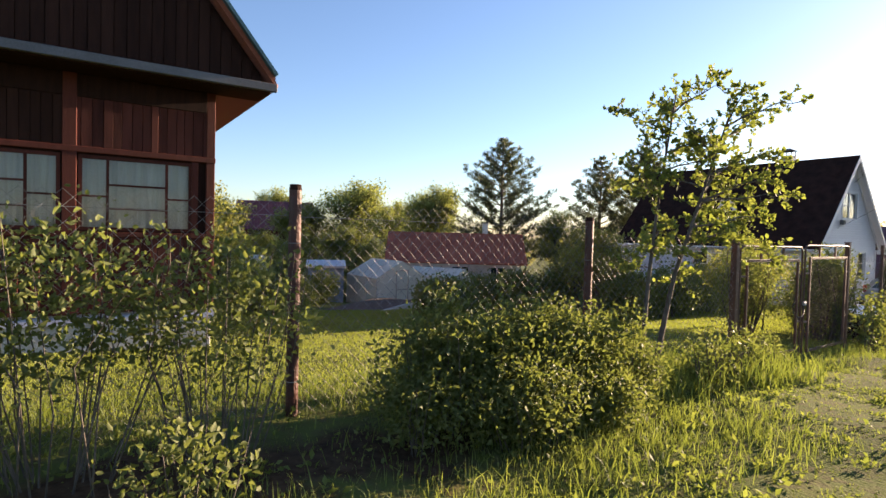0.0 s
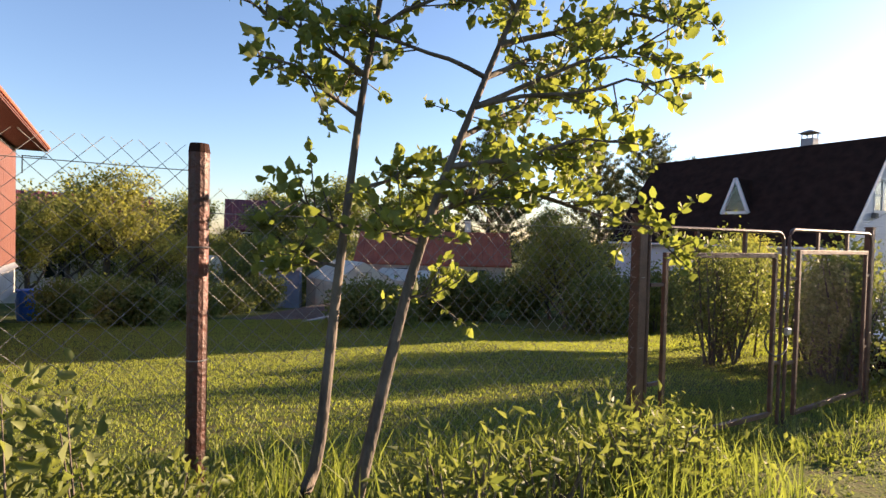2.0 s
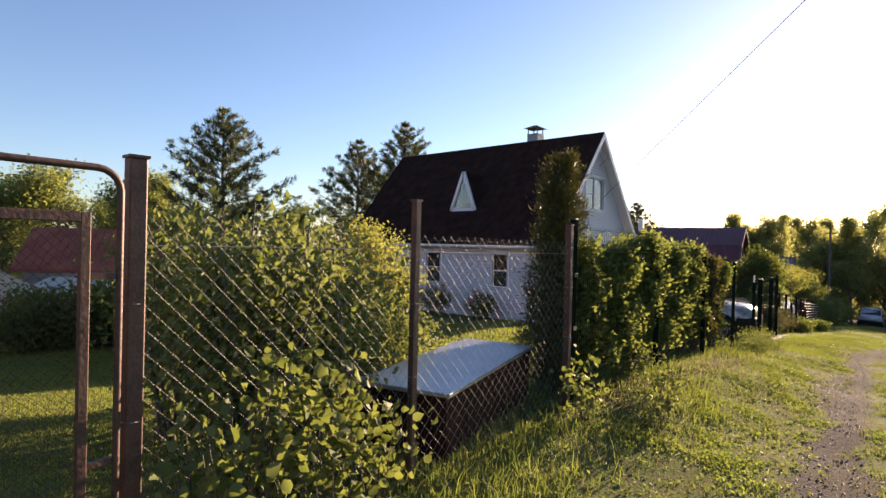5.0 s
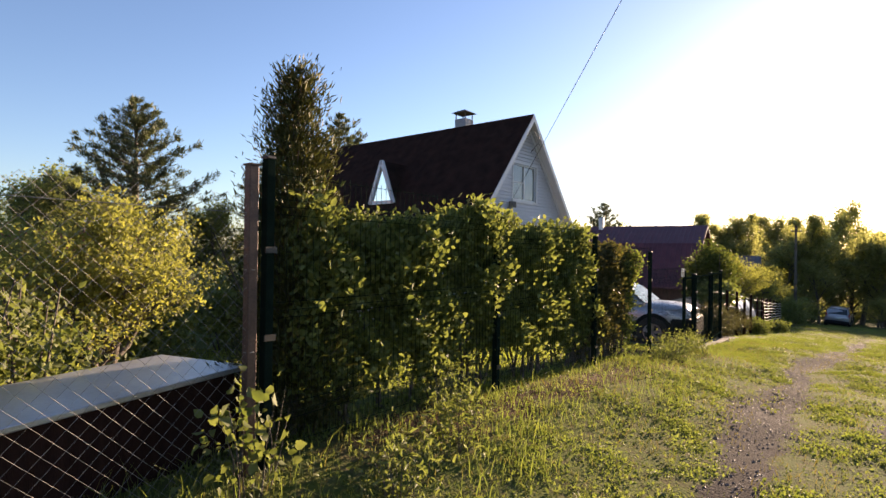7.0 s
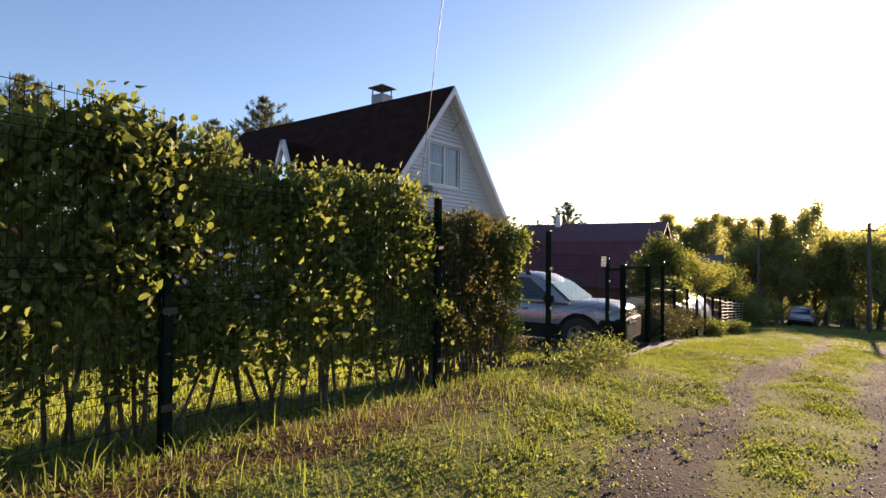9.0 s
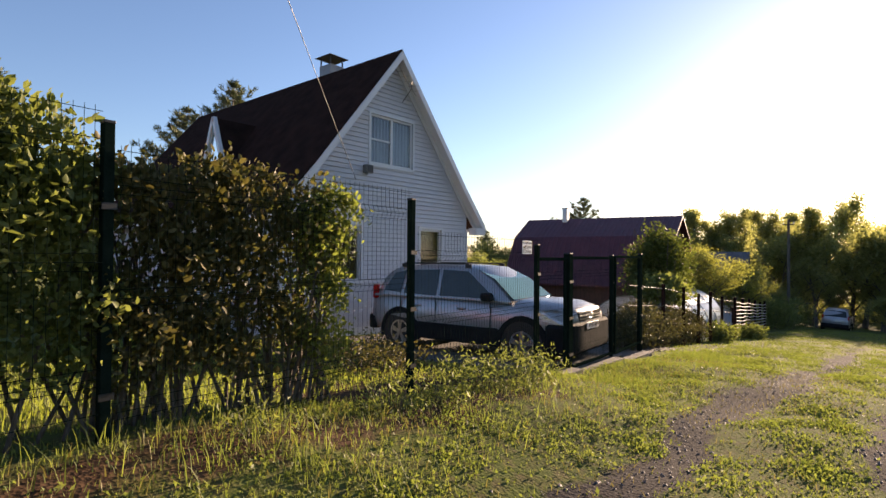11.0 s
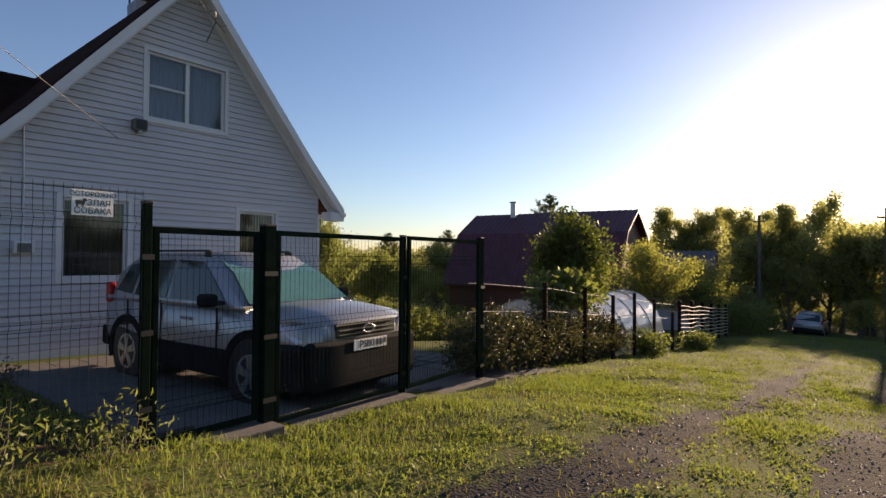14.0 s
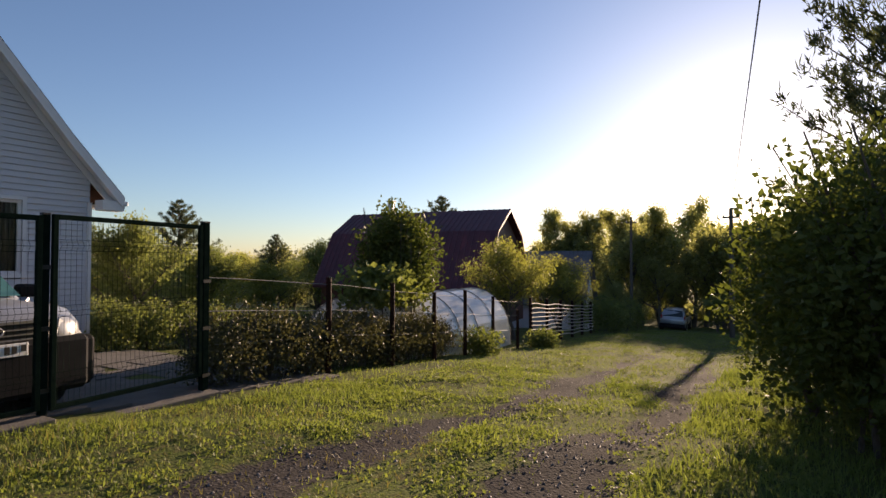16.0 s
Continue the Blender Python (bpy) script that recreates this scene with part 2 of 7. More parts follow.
def leaves_np(P, size, rg, width=0.62, up=0.25, out=None, vary=0.45, droop=0.0, fine=False):
    """A folded leaf of two triangles at each point; fine: a rounded leaf of four, with a bent tip."""
    n = len(P)
    d = rg.normal(size=(n, 3))
    d[:, 2] += up
    if out is not None:
        d += out
    d /= np.linalg.norm(d, axis=1)[:, None] + 1e-9
    s = np.cross(d, rg.normal(size=(n, 3)))
    s /= np.linalg.norm(s, axis=1)[:, None] + 1e-9
    u = np.cross(s, d)
    L = (size * (1 + vary * (rg.random(n) * 2 - 1)))[:, None]
    w = L * width * 0.5
    if fine:
        V = np.stack([P, P + d * L * 0.25 + s * w * 0.85 + u * L * 0.07, P + d * L * 0.62 + s * w * 0.9 + u * L * 0.08, P + d * L - u * L * (0.1 + droop), P + d * L * 0.66 - s * w * 0.8 + u * L * 0.1, P + d * L * 0.22 - s * w * 0.9 + u * L * 0.05], 1).reshape(-1, 3)
        i = np.arange(n)[:, None] * 6
        return V, np.concatenate([i + [[0, 1, 2]], i + [[0, 2, 3]], i + [[0, 3, 4]], i + [[0, 4, 5]]])
    V = np.stack([P, P + d * L * 0.5 + s * w + u * L * 0.1, P + d * L - u * L * (0.08 + droop), P + d * L * 0.45 - s * w + u * L * 0.1], 1).reshape(-1, 3)
    i = np.arange(n)[:, None] * 4
    F = np.concatenate([i + [[0, 1, 2]], i + [[0, 2, 3]]])
    return V, F


def blades_np(P, h, w, rg, lean=0.5):
    """A bent grass blade of three triangles at each point."""
    n = len(P)
    a = rg.random(n) * 2 * np.pi
    s = np.stack([np.cos(a), np.sin(a), np.zeros(n)], 1) * (w * (0.6 + 0.8 * rg.random(n)))[:, None] / 2
    b = rg.random(n) * 2 * np.pi
    hh = h * (0.5 + 0.9 * rg.random(n)) if np.isscalar(h) else h * (0.5 + 0.9 * rg.random(n))
    le = np.stack([np.cos(b), np.sin(b), np.zeros(n)], 1) * (hh * lean * rg.random(n))[:, None]
    up = np.stack([np.zeros(n), np.zeros(n), hh], 1)
    V = np.stack([P - s, P + s, P + up * 0.6 + le * 0.35 - s * 0.7, P + up * 0.6 + le * 0.35 + s * 0.7, P + up + le], 1).reshape(-1, 3)
    i = np.arange(n)[:, None] * 5
    F = np.concatenate([i + [[0, 1, 3]], i + [[0, 3, 2]], i + [[2, 3, 4]]])
    return V, F


# ---- the ground ----
LX = [-400, -60, -20, -2, 3, 6, 9.3, 13.2, 16, 20, 24, 28, 34, 40, 46, 54, 60, 70, 82, 120, 400, 1500]
LZ = [3, 2.0, 1.1, 0.42, 0.19, 0.10, 0.0, -0.32, -0.52, -0.74, -0.95, -1.10, -1.62, -2.15, -2.6, -3.2, -3.7, -4.6, -5.6, -7.5, -9, -10]
RX = [-20, 0, 10, 14, 19, 25, 33, 45, 60, 80]
RY = [-1.6, -0.2, 0.75, 1.2, 1.75, 1.95, 1.5, 1.8, 3.3, 4.3]


def fence_y(x):
    return np.where(np.asarray(x) < 12, 3.40, 3.45 + 0.057 * (np.asarray(x) - 12))


def ground_z(x, y):
    x, y = np.asarray(x, float), np.asarray(y, float)
    z = np.interp(x, LX, LZ)
    side = np.interp(x, [-30, 12, 22, 33, 40], [0.085, 0.085, 0.012, 0.012, 0.04])
    z = z - side * np.clip(y - 3.6, 0, 34) + 0.02 * np.clip(y - 38, 0, 40)
    bank = np.interp(x, [11, 16, 20, 24.5, 26], [0.0, 0.36, 0.34, 0.18, 0.0])
    s = np.clip((y - 2.1) / 1.5, 0, 1)
    t = np.clip((y - 5) / 4, 0, 1)
    z = z + bank * (s * s * (3 - 2 * s)) * (1 - t)
    kerb = np.interp(x, [-6, 0, 4, 6.5, 8], [0.1, 0.12, 0.12, 0.03, 0.0])
    z = z + kerb * np.clip((y - 0.9) / 1.4, 0, 1) * (1 - t)
    z = z + 0.025 * np.sin(x * 1.9 + np.sin(y * 2.3)) * np.cos(y * 1.7 + 0.6 * x) * np.exp(-((y - 1) / 9) ** 2)
    z = z - 0.07 * np.clip((y - 4.5) / 0.8, 0, 1) * np.clip((10.5 - y) / 0.5, 0, 1) * np.clip((x - 25.0) / 0.5, 0, 1) * np.clip((31.0 - x) / 0.8, 0, 1)
    left = np.abs(y - np.interp(x, RX, RY))
    right = np.abs(y - np.interp(x, RX, RY) + 1.6)
    return z - 0.05 * (np.exp(-(left / 0.35) ** 2) + np.exp(-(right / 0.35) ** 2))


def gz(x, y):
    return float(ground_z(x, y))


def wear(x, y):
    """How bare the lane is: 1 in the wheel ruts, with ragged edges."""
    x, y = np.asarray(x, float), np.asarray(y, float)
    c = np.interp(x, RX, RY)
    wob = 0.16 * np.sin(x * 1.3) + 0.10 * np.sin(x * 3.1 + 1) + 0.08 * np.sin(x * 7.3 + y * 5)
    a = np.exp(-((y - c - wob * 0.5) / (0.33 + 0.12 * np.sin(x * 0.9 + 2))) ** 2)
    b = np.exp(-((y - c + 1.6 - wob * 0.6) / (0.34 + 0.10 * np.sin(x * 0.7))) ** 2)
    keep = np.interp(x, [-10, 6, 30, 38, 46], [0.9, 1, 1, 0.75, 0.35])
    return np.clip(np.maximum(a, b) * keep, 0, 1)


def bare_earth(x, y):
    """Dug, bare soil: along the foot of the wire fence and in the flower bed beside the drive; under bushes it is soil
    and painted shade.
    """
    strip = np.exp(-((y - 3.45) / 0.55) ** 2) * np.interp(x, [13.5, 15, 24, 26], [0, 0.62, 0.62, 0])
    bed = np.where((x > 21.5) & (x < 25.3) & (y > 4.0) & (y < 10.2), 0.65, 0.0)
    # below the canes: dark soil that also carries the bushes' shade
    canes = np.exp(-((y - 2.2) / 0.7) ** 2) * np.interp(x, [-4, -3, 0.9, 1.6], [0, 0.7, 0.7, 0])
    return np.maximum(np.maximum(strip, bed), canes)


def ground_material():
    m = bpy.data.materials.new("grass_and_gravel")
    m.use_nodes = True
    n, l = m.node_tree.nodes, m.node_tree.links
    bsdf = n["Principled BSDF"]
    bsdf.inputs["Roughness"].default_value = 1.0
    bsdf.inputs["Specular IOR Level"].default_value = 0.05
    co = n.new("ShaderNodeTexCoord")

    def tex(scale, detail=4):
        x = n.new("ShaderNodeTexNoise")
        x.inputs["Scale"].default_value, x.inputs["Detail"].default_value = scale, detail
        l.new(co.outputs["Object"], x.inputs["Vector"])
        return x.outputs[0]

    def mix(f, a, b):
        x = n.new("ShaderNodeMix")
        x.data_type = "RGBA"
        for s, v in ((0, f), (6, a), (7, b)):
            if isinstance(v, tuple):
                x.inputs[s].default_value = (*v, 1)
            else:
                l.new(v, x.inputs[s])
        return x.outputs[2]

    def ramp(f, lo, hi):
        x = n.new("ShaderNodeMapRange")
        x.inputs[1].default_value, x.inputs[2].default_value = lo, hi
        l.new(f, x.inputs[0])
        return x.outputs[0]

    grass = mix(ramp(tex(0.5), 0.35, 0.65), (0.06, 0.08, 0.02), (0.11, 0.128, 0.036))
    grass = mix(ramp(tex(9.0), 0.45, 0.7), grass, (0.10, 0.088, 0.04))
    vor = n.new("ShaderNodeTexVoronoi")
    vor.inputs["Scale"].default_value = 38.0
    l.new(co.outputs["Object"], vor.inputs["Vector"])
    gravel = mix(ramp(vor.outputs["Color"], 0.1, 0.9), (0.024, 0.021, 0.02), (0.07, 0.061, 0.056))
    gravel = mix(ramp(tex(3.0), 0.4, 0.7), gravel, (0.04, 0.036, 0.034))
    at = n.new("ShaderNodeAttribute")
    at.attribute_name = "wear"
    sub = n.new("ShaderNodeMath")
    sub.operation = "MULTIPLY_ADD"
    sub.inputs[1].default_value = 0.9
    l.new(tex(5.0, 6), sub.inputs[0])
    l.new(at.outputs["Fac"], sub.inputs[2])
    earth = n.new("ShaderNodeAttribute")
    earth.attribute_name = "earth"
    se = n.new("ShaderNodeMath")
    se.operation = "MULTIPLY_ADD"
    se.inputs[1].default_value = 0.9
    l.new(tex(2.2, 5), se.inputs[0])
    l.new(earth.outputs["Fac"], se.inputs[2])
    soil = mix(ramp(tex(14.0), 0.3, 0.7), (0.045, 0.026, 0.016), (0.10, 0.06, 0.035))
    grass = mix(ramp(se.outputs[0], 0.85, 1.05), grass, soil)
    col = mix(ramp(sub.outputs[0], 0.80, 1.0), grass, gravel)
    l.new(col, bsdf.inputs["Base Color"])
    bp = n.new("ShaderNodeBump")
    bp.inputs["Strength"].default_value, bp.inputs["Distance"].default_value = 0.35, 0.02
    hsum = n.new("ShaderNodeMath")
    hsum.operation = "ADD"
    l.new(vor.outputs["Distance"], hsum.inputs[0])
    l.new(tex(30.0), hsum.inputs[1])
    l.new(hsum.outputs[0], bp.inputs["Height"])
    l.new(bp.outputs[0], bsdf.inputs["Normal"])
    return m


def build_ground():
    xs = np.unique(np.concatenate([np.linspace(-1500, -60, 14), np.linspace(-60, -5, 40), np.arange(-5, 50, 0.14), np.linspace(50, 90, 80), np.linspace(90, 1500, 30)]))
    ys = np.unique(np.concatenate([np.linspace(-1500, -40, 14), np.linspace(-40, -5, 30), np.arange(-5, 6, 0.14), np.linspace(6, 45, 90), np.linspace(45, 1500, 30)]))
    X, Y = np.meshgrid(xs, ys, indexing="ij")
    V = np.stack([X, Y, ground_z(X, Y)], -1).reshape(-1, 3)
    a, b = len(xs), len(ys)
    i = (np.arange(a - 1)[:, None] * b + np.arange(b - 1)[None]).ravel()
    F = np.stack([i, i + b, i + b + 1, i + 1], 1)
    ob = mesh_np("ground", V, F, ground_material())
    at = ob.data.attributes.new("wear", "FLOAT", "POINT")
    at.data.foreach_set("value", wear(V[:, 0], V[:, 1]).astype(np.float32))
    ae = ob.data.attributes.new("earth", "FLOAT", "POINT")
    ae.data.foreach_set("value", bare_earth(V[:, 0], V[:, 1]).astype(np.float32))
    ob.data.polygons.foreach_set("use_smooth", [True] * len(ob.data.polygons))
    return tagged(ob, "grassy ground with a lane of two gravel wheel ruts", "ground", kind="structure")


build_ground()


# ---- plants ----
def grow(rg, height, radius, levels=3, kids=6, spread=0.9, start=0.3, lean=(0, 0), ratio=0.55, lift=0.25, wander=0.12):
    """A trunk with limbs: tubes, and points with outward directions along the last twigs."""
    paths, twigs = [], []
    todo = [(np.zeros(3), np.array([lean[0], lean[1], 1.0]), height, radius, 0)]
    while todo:
        p, d, ln, r, lev = todo.pop()
        d = d / np.linalg.norm(d)
        k = 7 if lev == 0 else 5
        pts, q, dd = [p], p, d
        for _ in range(k - 1):
            dd = dd + rg.normal(size=3) * wander
            dd[2] += 0.06 if lev else 0.03
            dd = dd / np.linalg.norm(dd)
            q = q + dd * ln / (k - 1)
            pts.append(q)
        pts = np.array(pts)
        paths.append((pts, r * np.linspace(1, 0.25 if lev else 0.3, k)))
        if lev == levels:
            t = rg.random(6)
            twigs.append((p + (pts[-1] - p) * t[:, None], np.repeat(dd[None], 6, 0)))
            continue
        for i in range(kids):
            f = start + (1 - start) * (i + rg.random()) / kids if lev == 0 else 0.2 + 0.8 * rg.random()
            f = min(f, 0.99)
            j = min(int(f * (k - 1)), k - 2)
            at = pts[j] + (pts[j + 1] - pts[j]) * (f * (k - 1) - j)
            a = rg.random() * 2 * np.pi if lev else i * 2.4 + rg.random()
            side = np.array([np.cos(a), np.sin(a), lift])
            nd = dd * (1 - spread * 0.6) + side * spread + rg.normal(size=3) * 0.15
            shrink = ratio * (1.15 - 0.6 * f if lev == 0 else 0.75 + 0.3 * rg.random())
            todo.append((at, nd, ln * shrink, r * (0.5 - 0.2 * f), lev + 1))
    return paths, np.concatenate([t[0] for t in twigs]), np.concatenate([t[1] for t in twigs])


def tree(name, label, category, height, radius, mat, leaf_size, per, seed, group="", sides=5, puff=0.2, **kw):
    """A leafy tree at the origin: trunk with limbs, and a crown of single leaves."""
    rg = np.random.default_rng(seed)
    root = empty(name, None, label, category, group)
    paths, P, O = grow(rg, height, radius, **kw)
    paths = [q for i, q in enumerate(paths) if q[1][0] > radius * 0.07 or i % 4 == 0]
    V, F = tubes_np(paths, sides)
    mesh_np("trunk", V, F, M_BARK, root, "rough grey-brown trunk and limbs")
    P = np.repeat(P, per, 0) + np.clip(rg.normal(size=(len(P) * per, 3)), -1.7, 1.7) * puff
    V, F = leaves_np(P, leaf_size, rg, up=0.1)
    mesh_np("crown", V, F, mat, root)
    return root


def conifer(name, label, height, radius, base, seed, mat=None, group="", whorls=22, needle=0.16, per=46, up=0.45, dens=1.0):
    rg = np.random.default_rng(seed)
    root = empty(name, None, label, "tree", group)
    paths, pts, outs = [(np.array([[0, 0, -0.2], [0.03, 0, height * 0.5], [0, 0.02, height]]), np.array([height * 0.02, height * 0.013, 0.015]))], [], []
    for i in range(whorls):
        f = i / (whorls - 1)
        z = base + (height - base) * f
        ln = radius * (1 - f) ** 0.75 * (0.75 + 0.5 * rg.random()) + 0.12
        for j in range(int(5 + 3 * rg.random())):
            a = j * 1.2 + i * 0.7 + rg.random() * 0.6
            o = np.array([np.cos(a), np.sin(a), up * (0.3 + f)])
            l2 = ln * (0.7 + 0.5 * rg.random())
            t = np.linspace(0, 1, 5)[:, None]
            line = np.array([0, 0, z]) + o * l2 * t + np.array([0, 0, 0.18 * l2]) * t * t
            paths.append((line, np.linspace(0.03, 0.006, 5) * height / 8))
            m = max(3, int(l2 * 9 * dens))
            s = 0.25 + 0.75 * rg.random(m)
            pts.append(np.array([0, 0, z]) + o * l2 * s[:, None] + np.array([0, 0, 0.18 * l2]) * (s * s)[:, None] + rg.normal(size=(m, 3)) * 0.035 * l2)
            outs.append(np.repeat(o[None], m, 0))
    V, F = tubes_np(paths, 4)
    mesh_np("trunk", V, F, M_BARK, root)
    P, O = np.concatenate(pts), np.concatenate(outs)
    P, O = np.repeat(P, per, 0), np.repeat(O, per, 0)
    V, F = leaves_np(P + rg.normal(size=P.shape) * 0.05, needle, rg, width=0.11, up=0.9, out=O * 1.1)
    mesh_np("crown", V, F, mat or M_NEEDLE, root)
    return root


def shrub(name, label, x, y, rx, ry, h, n, size, mat, seed, stems=9, category="bush", group="", low=0.1, clump=26, ragged=0.3, z=None, width=0.62, cane=0.014):
    """A shrub: stems from the ground and leaves in clumps within a lumpy, ragged body."""
    rg = np.random.default_rng(seed)
    z0 = gz(x, y) if z is None else z
    root = empty(name, pose(x, y, z0), label, category, group)
    paths = []
    for _ in range(stems):
        a, rr = rg.random() * 2 * np.pi, rg.random() ** 0.5
        top = np.array([np.cos(a) * rx * rr, np.sin(a) * ry * rr, h * (0.65 + 0.35 * rg.random())])
        b = np.array([top[0] * 0.45, top[1] * 0.45, -0.05])
        mid = (top + b) / 2 + rg.normal(size=3) * 0.06 * h
        paths.append((np.array([b, mid, top]), np.array([1.0, 0.72, 0.3]) * cane * (0.6 + h / 2.5)))
    V, F = tubes_np(paths, 4)
    mesh_np("stem", V, F, M_BARK, root)["kind"] = "stuff"
    k = max(4, n // clump)
    d = rg.normal(size=(k, 3))
    d /= np.linalg.norm(d, axis=1)[:, None]
    d[:, 2] = np.abs(d[:, 2]) if low > 0.3 else d[:, 2]
    r = (0.3 + 0.7 * rg.random(k) ** 0.6) * (1 + ragged * (np.sin(d[:, 0] * 5 + seed) * np.sin(d[:, 1] * 6 + d[:, 2] * 4)) * 0.8) * 0.92
    C = d * r[:, None] * np.array([rx, ry, h * (1 - low) / 2]) + np.array([0, 0, h * (1 + low) / 2])
    P = np.repeat(C, clump, 0) + np.clip(rg.normal(size=(k * clump, 3)), -1.6, 1.6) * (size * 1.8)
    P[:, 2] = np.maximum(P[:, 2], 0.03)
    V, F = leaves_np(P, size, rg, width=width, up=0.3, out=np.repeat(d, clump, 0) * 0.6, droop=0.15, fine=size < 0.06 and x < 16 and y < 5)
    mesh_np("foliage", V, F, mat, root)
    return root


def put(ob, x, y, s=1.0, rz=0.0, z=None, sz=None):
    """A copy of a thing, standing on the ground, turned and scaled."""
    m = pose(x, y, gz(x, y) - 0.05 if z is None else z, 0, 0, rz) @ Matrix.Diagonal((s, s, sz or s, 1))
    return copy_thing(ob, m)


# ---- chain-link fence and rusty gate of the first garden ----
def chain_link(name, x0, y0, x1, y1, zb, h, step, r, mat, parent=None, label=""):
    """Woven wires of a mesh panel, as two families of thin diagonals with zigzag top."""
    L = math.hypot(x1 - x0, y1 - y0)
    u = np.array([(x1 - x0) / L, (y1 - y0) / L, 0])
    nrm = np.array([-u[1], u[0], 0])
    paths = []
    for sgn in (1, -1):
        s = -h if sgn > 0 else 0.0
        while s < (L if sgn > 0 else L + h):
            a0, b0 = (s, 0.0), (s + sgn * h, h)
            if sgn > 0:
                lo, hi = max(0.0, -s), min(h, L - s)
            else:
                lo, hi = max(0.0, s - L), min(h, s)
            if hi - lo > step * 0.5:
                ts = np.linspace(lo, hi, 3)
                sag = 0.012 * np.sin(ts * 3 + s)
                P = np.array([x0, y0, zb]) + u * (s + sgn * ts)[:, None] + np.array([0, 0, 1]) * ts[:, None] + nrm * (sag + sgn * r)[:, None]
                paths.append((P, np.full(3, r)))
            s += step
    V, F = tubes_np(paths, 3)
    ob = mesh_np(name, V, F, mat, parent, label)
    return ob


def rusty_post(x, y, h, r, label, square=False):
    z = gz(x, y) - 0.15
    root = empty("fence_post", pose(x, y, z), label, "fence post", "rusty posts of the garden fence")
    bm = bmesh.new()
    if square:
        box(bm, -r, r, -r, r, 0, h + 0.15, 0.006)
    else:
        cyl(bm, (0, 0, 0), (0, 0, h + 0.15), r, r, 14)
    part("shaft", bm, M_RUST if not square else M_RUST_GATE, root)
    bm = bmesh.new()
    if square:
        box(bm, -r - 0.006, r + 0.006, -r - 0.006, r + 0.006, h + 0.15, h + 0.162)
    else:
        cyl(bm, (0, 0, h + 0.15), (0, 0, h + 0.19), r * 1.04, r * 0.9, 14)
    part("cap", bm, M_RUST_GATE if square else M_DARKWOOD, root)
    for i in range(3):
        bm = bmesh.new()
        zz = 0.4 + i * 0.5
        for k in range(12):
            a = k * math.pi / 6
            cyl(bm, (r * 1.06 * math.cos(a), r * 1.06 * math.sin(a), zz), (r * 1.06 * math.cos(a + 0.53), r * 1.06 * math.sin(a + 0.53), zz), 0.003, 0.003, 4)
        part("wire_tie", bm, M_WIRE, root)
    return root


def post_top(x, y, top, r, label, square=False):
    return rusty_post(x, y, top - gz(x, y), r, label, square)


post_top(-3.1, 2.85, 2.15, 0.045, "red-painted steel pipe fence post with rust")
post_top(0.17, 3.01, 2.08, 0.044, "red-painted steel pipe fence post with flaking rust")
post_top(3.42, 3.20, 1.97, 0.044, "red-painted steel pipe fence post with flaking rust")
post_top(11.84, 3.44, 1.78, 0.026, "thin brown angle-steel fence post", True)
post_top(14.2, 3.56, 1.72, 0.032, "dark red steel fence post beside a green one", True)
MESHES = [(-3.1, 2.85, 0.17, 3.01, 0.5, 1.5), (0.17, 3.01, 3.42, 3.20, 0.42, 1.58), (3.42, 3.20, 6.30, 3.22, 0.2, 1.62),
          (10.06, 3.32, 11.84, 3.44, 0.0, 1.56), (11.84, 3.44, 14.2, 3.56, -0.15, 1.70)]
for x0, y0, x1, y1, zb, h in MESHES:
    f = empty("chain_link_fence", pose(0, 0, 0), "galvanised chain-link mesh panel hung between rusty posts", "fence", "chain-link panels")
    chain_link("mesh_wire", x0, y0, x1, y1, zb, h, 0.10, 0.0014 if x0 < 9 else 0.0010, M_WIRE, f)
    bm = bmesh.new()
    cyl(bm, (x0, y0, zb + h * 0.93), (x1, y1, zb + h * 0.93), 0.002, 0.002, 5)
    part("tension_wire", bm, M_WIRE, f)


def bent_frame(w, h, r, rc, top=True):
    """A pipe frame with rounded upper corners."""
    pts = [(0, 0, 0), (0, 0, h - rc)]
    pts += [(rc - rc * math.cos(a), 0, h - rc + rc * math.sin(a)) for a in np.linspace(0.3, 1.57, 5)]
    pts += [(w - rc + rc * math.sin(a), 0, h - rc + rc * math.cos(a)) for a in np.linspace(0, 1.27, 5)]
    pts += [(w, 0, h - rc), (w, 0, 0)]
    return tubes_np([(np.array(pts), np.full(len(pts), r)), (np.array([(0, 0, 0.0), (w, 0, 0.0)]), np.full(2, r))], 8)


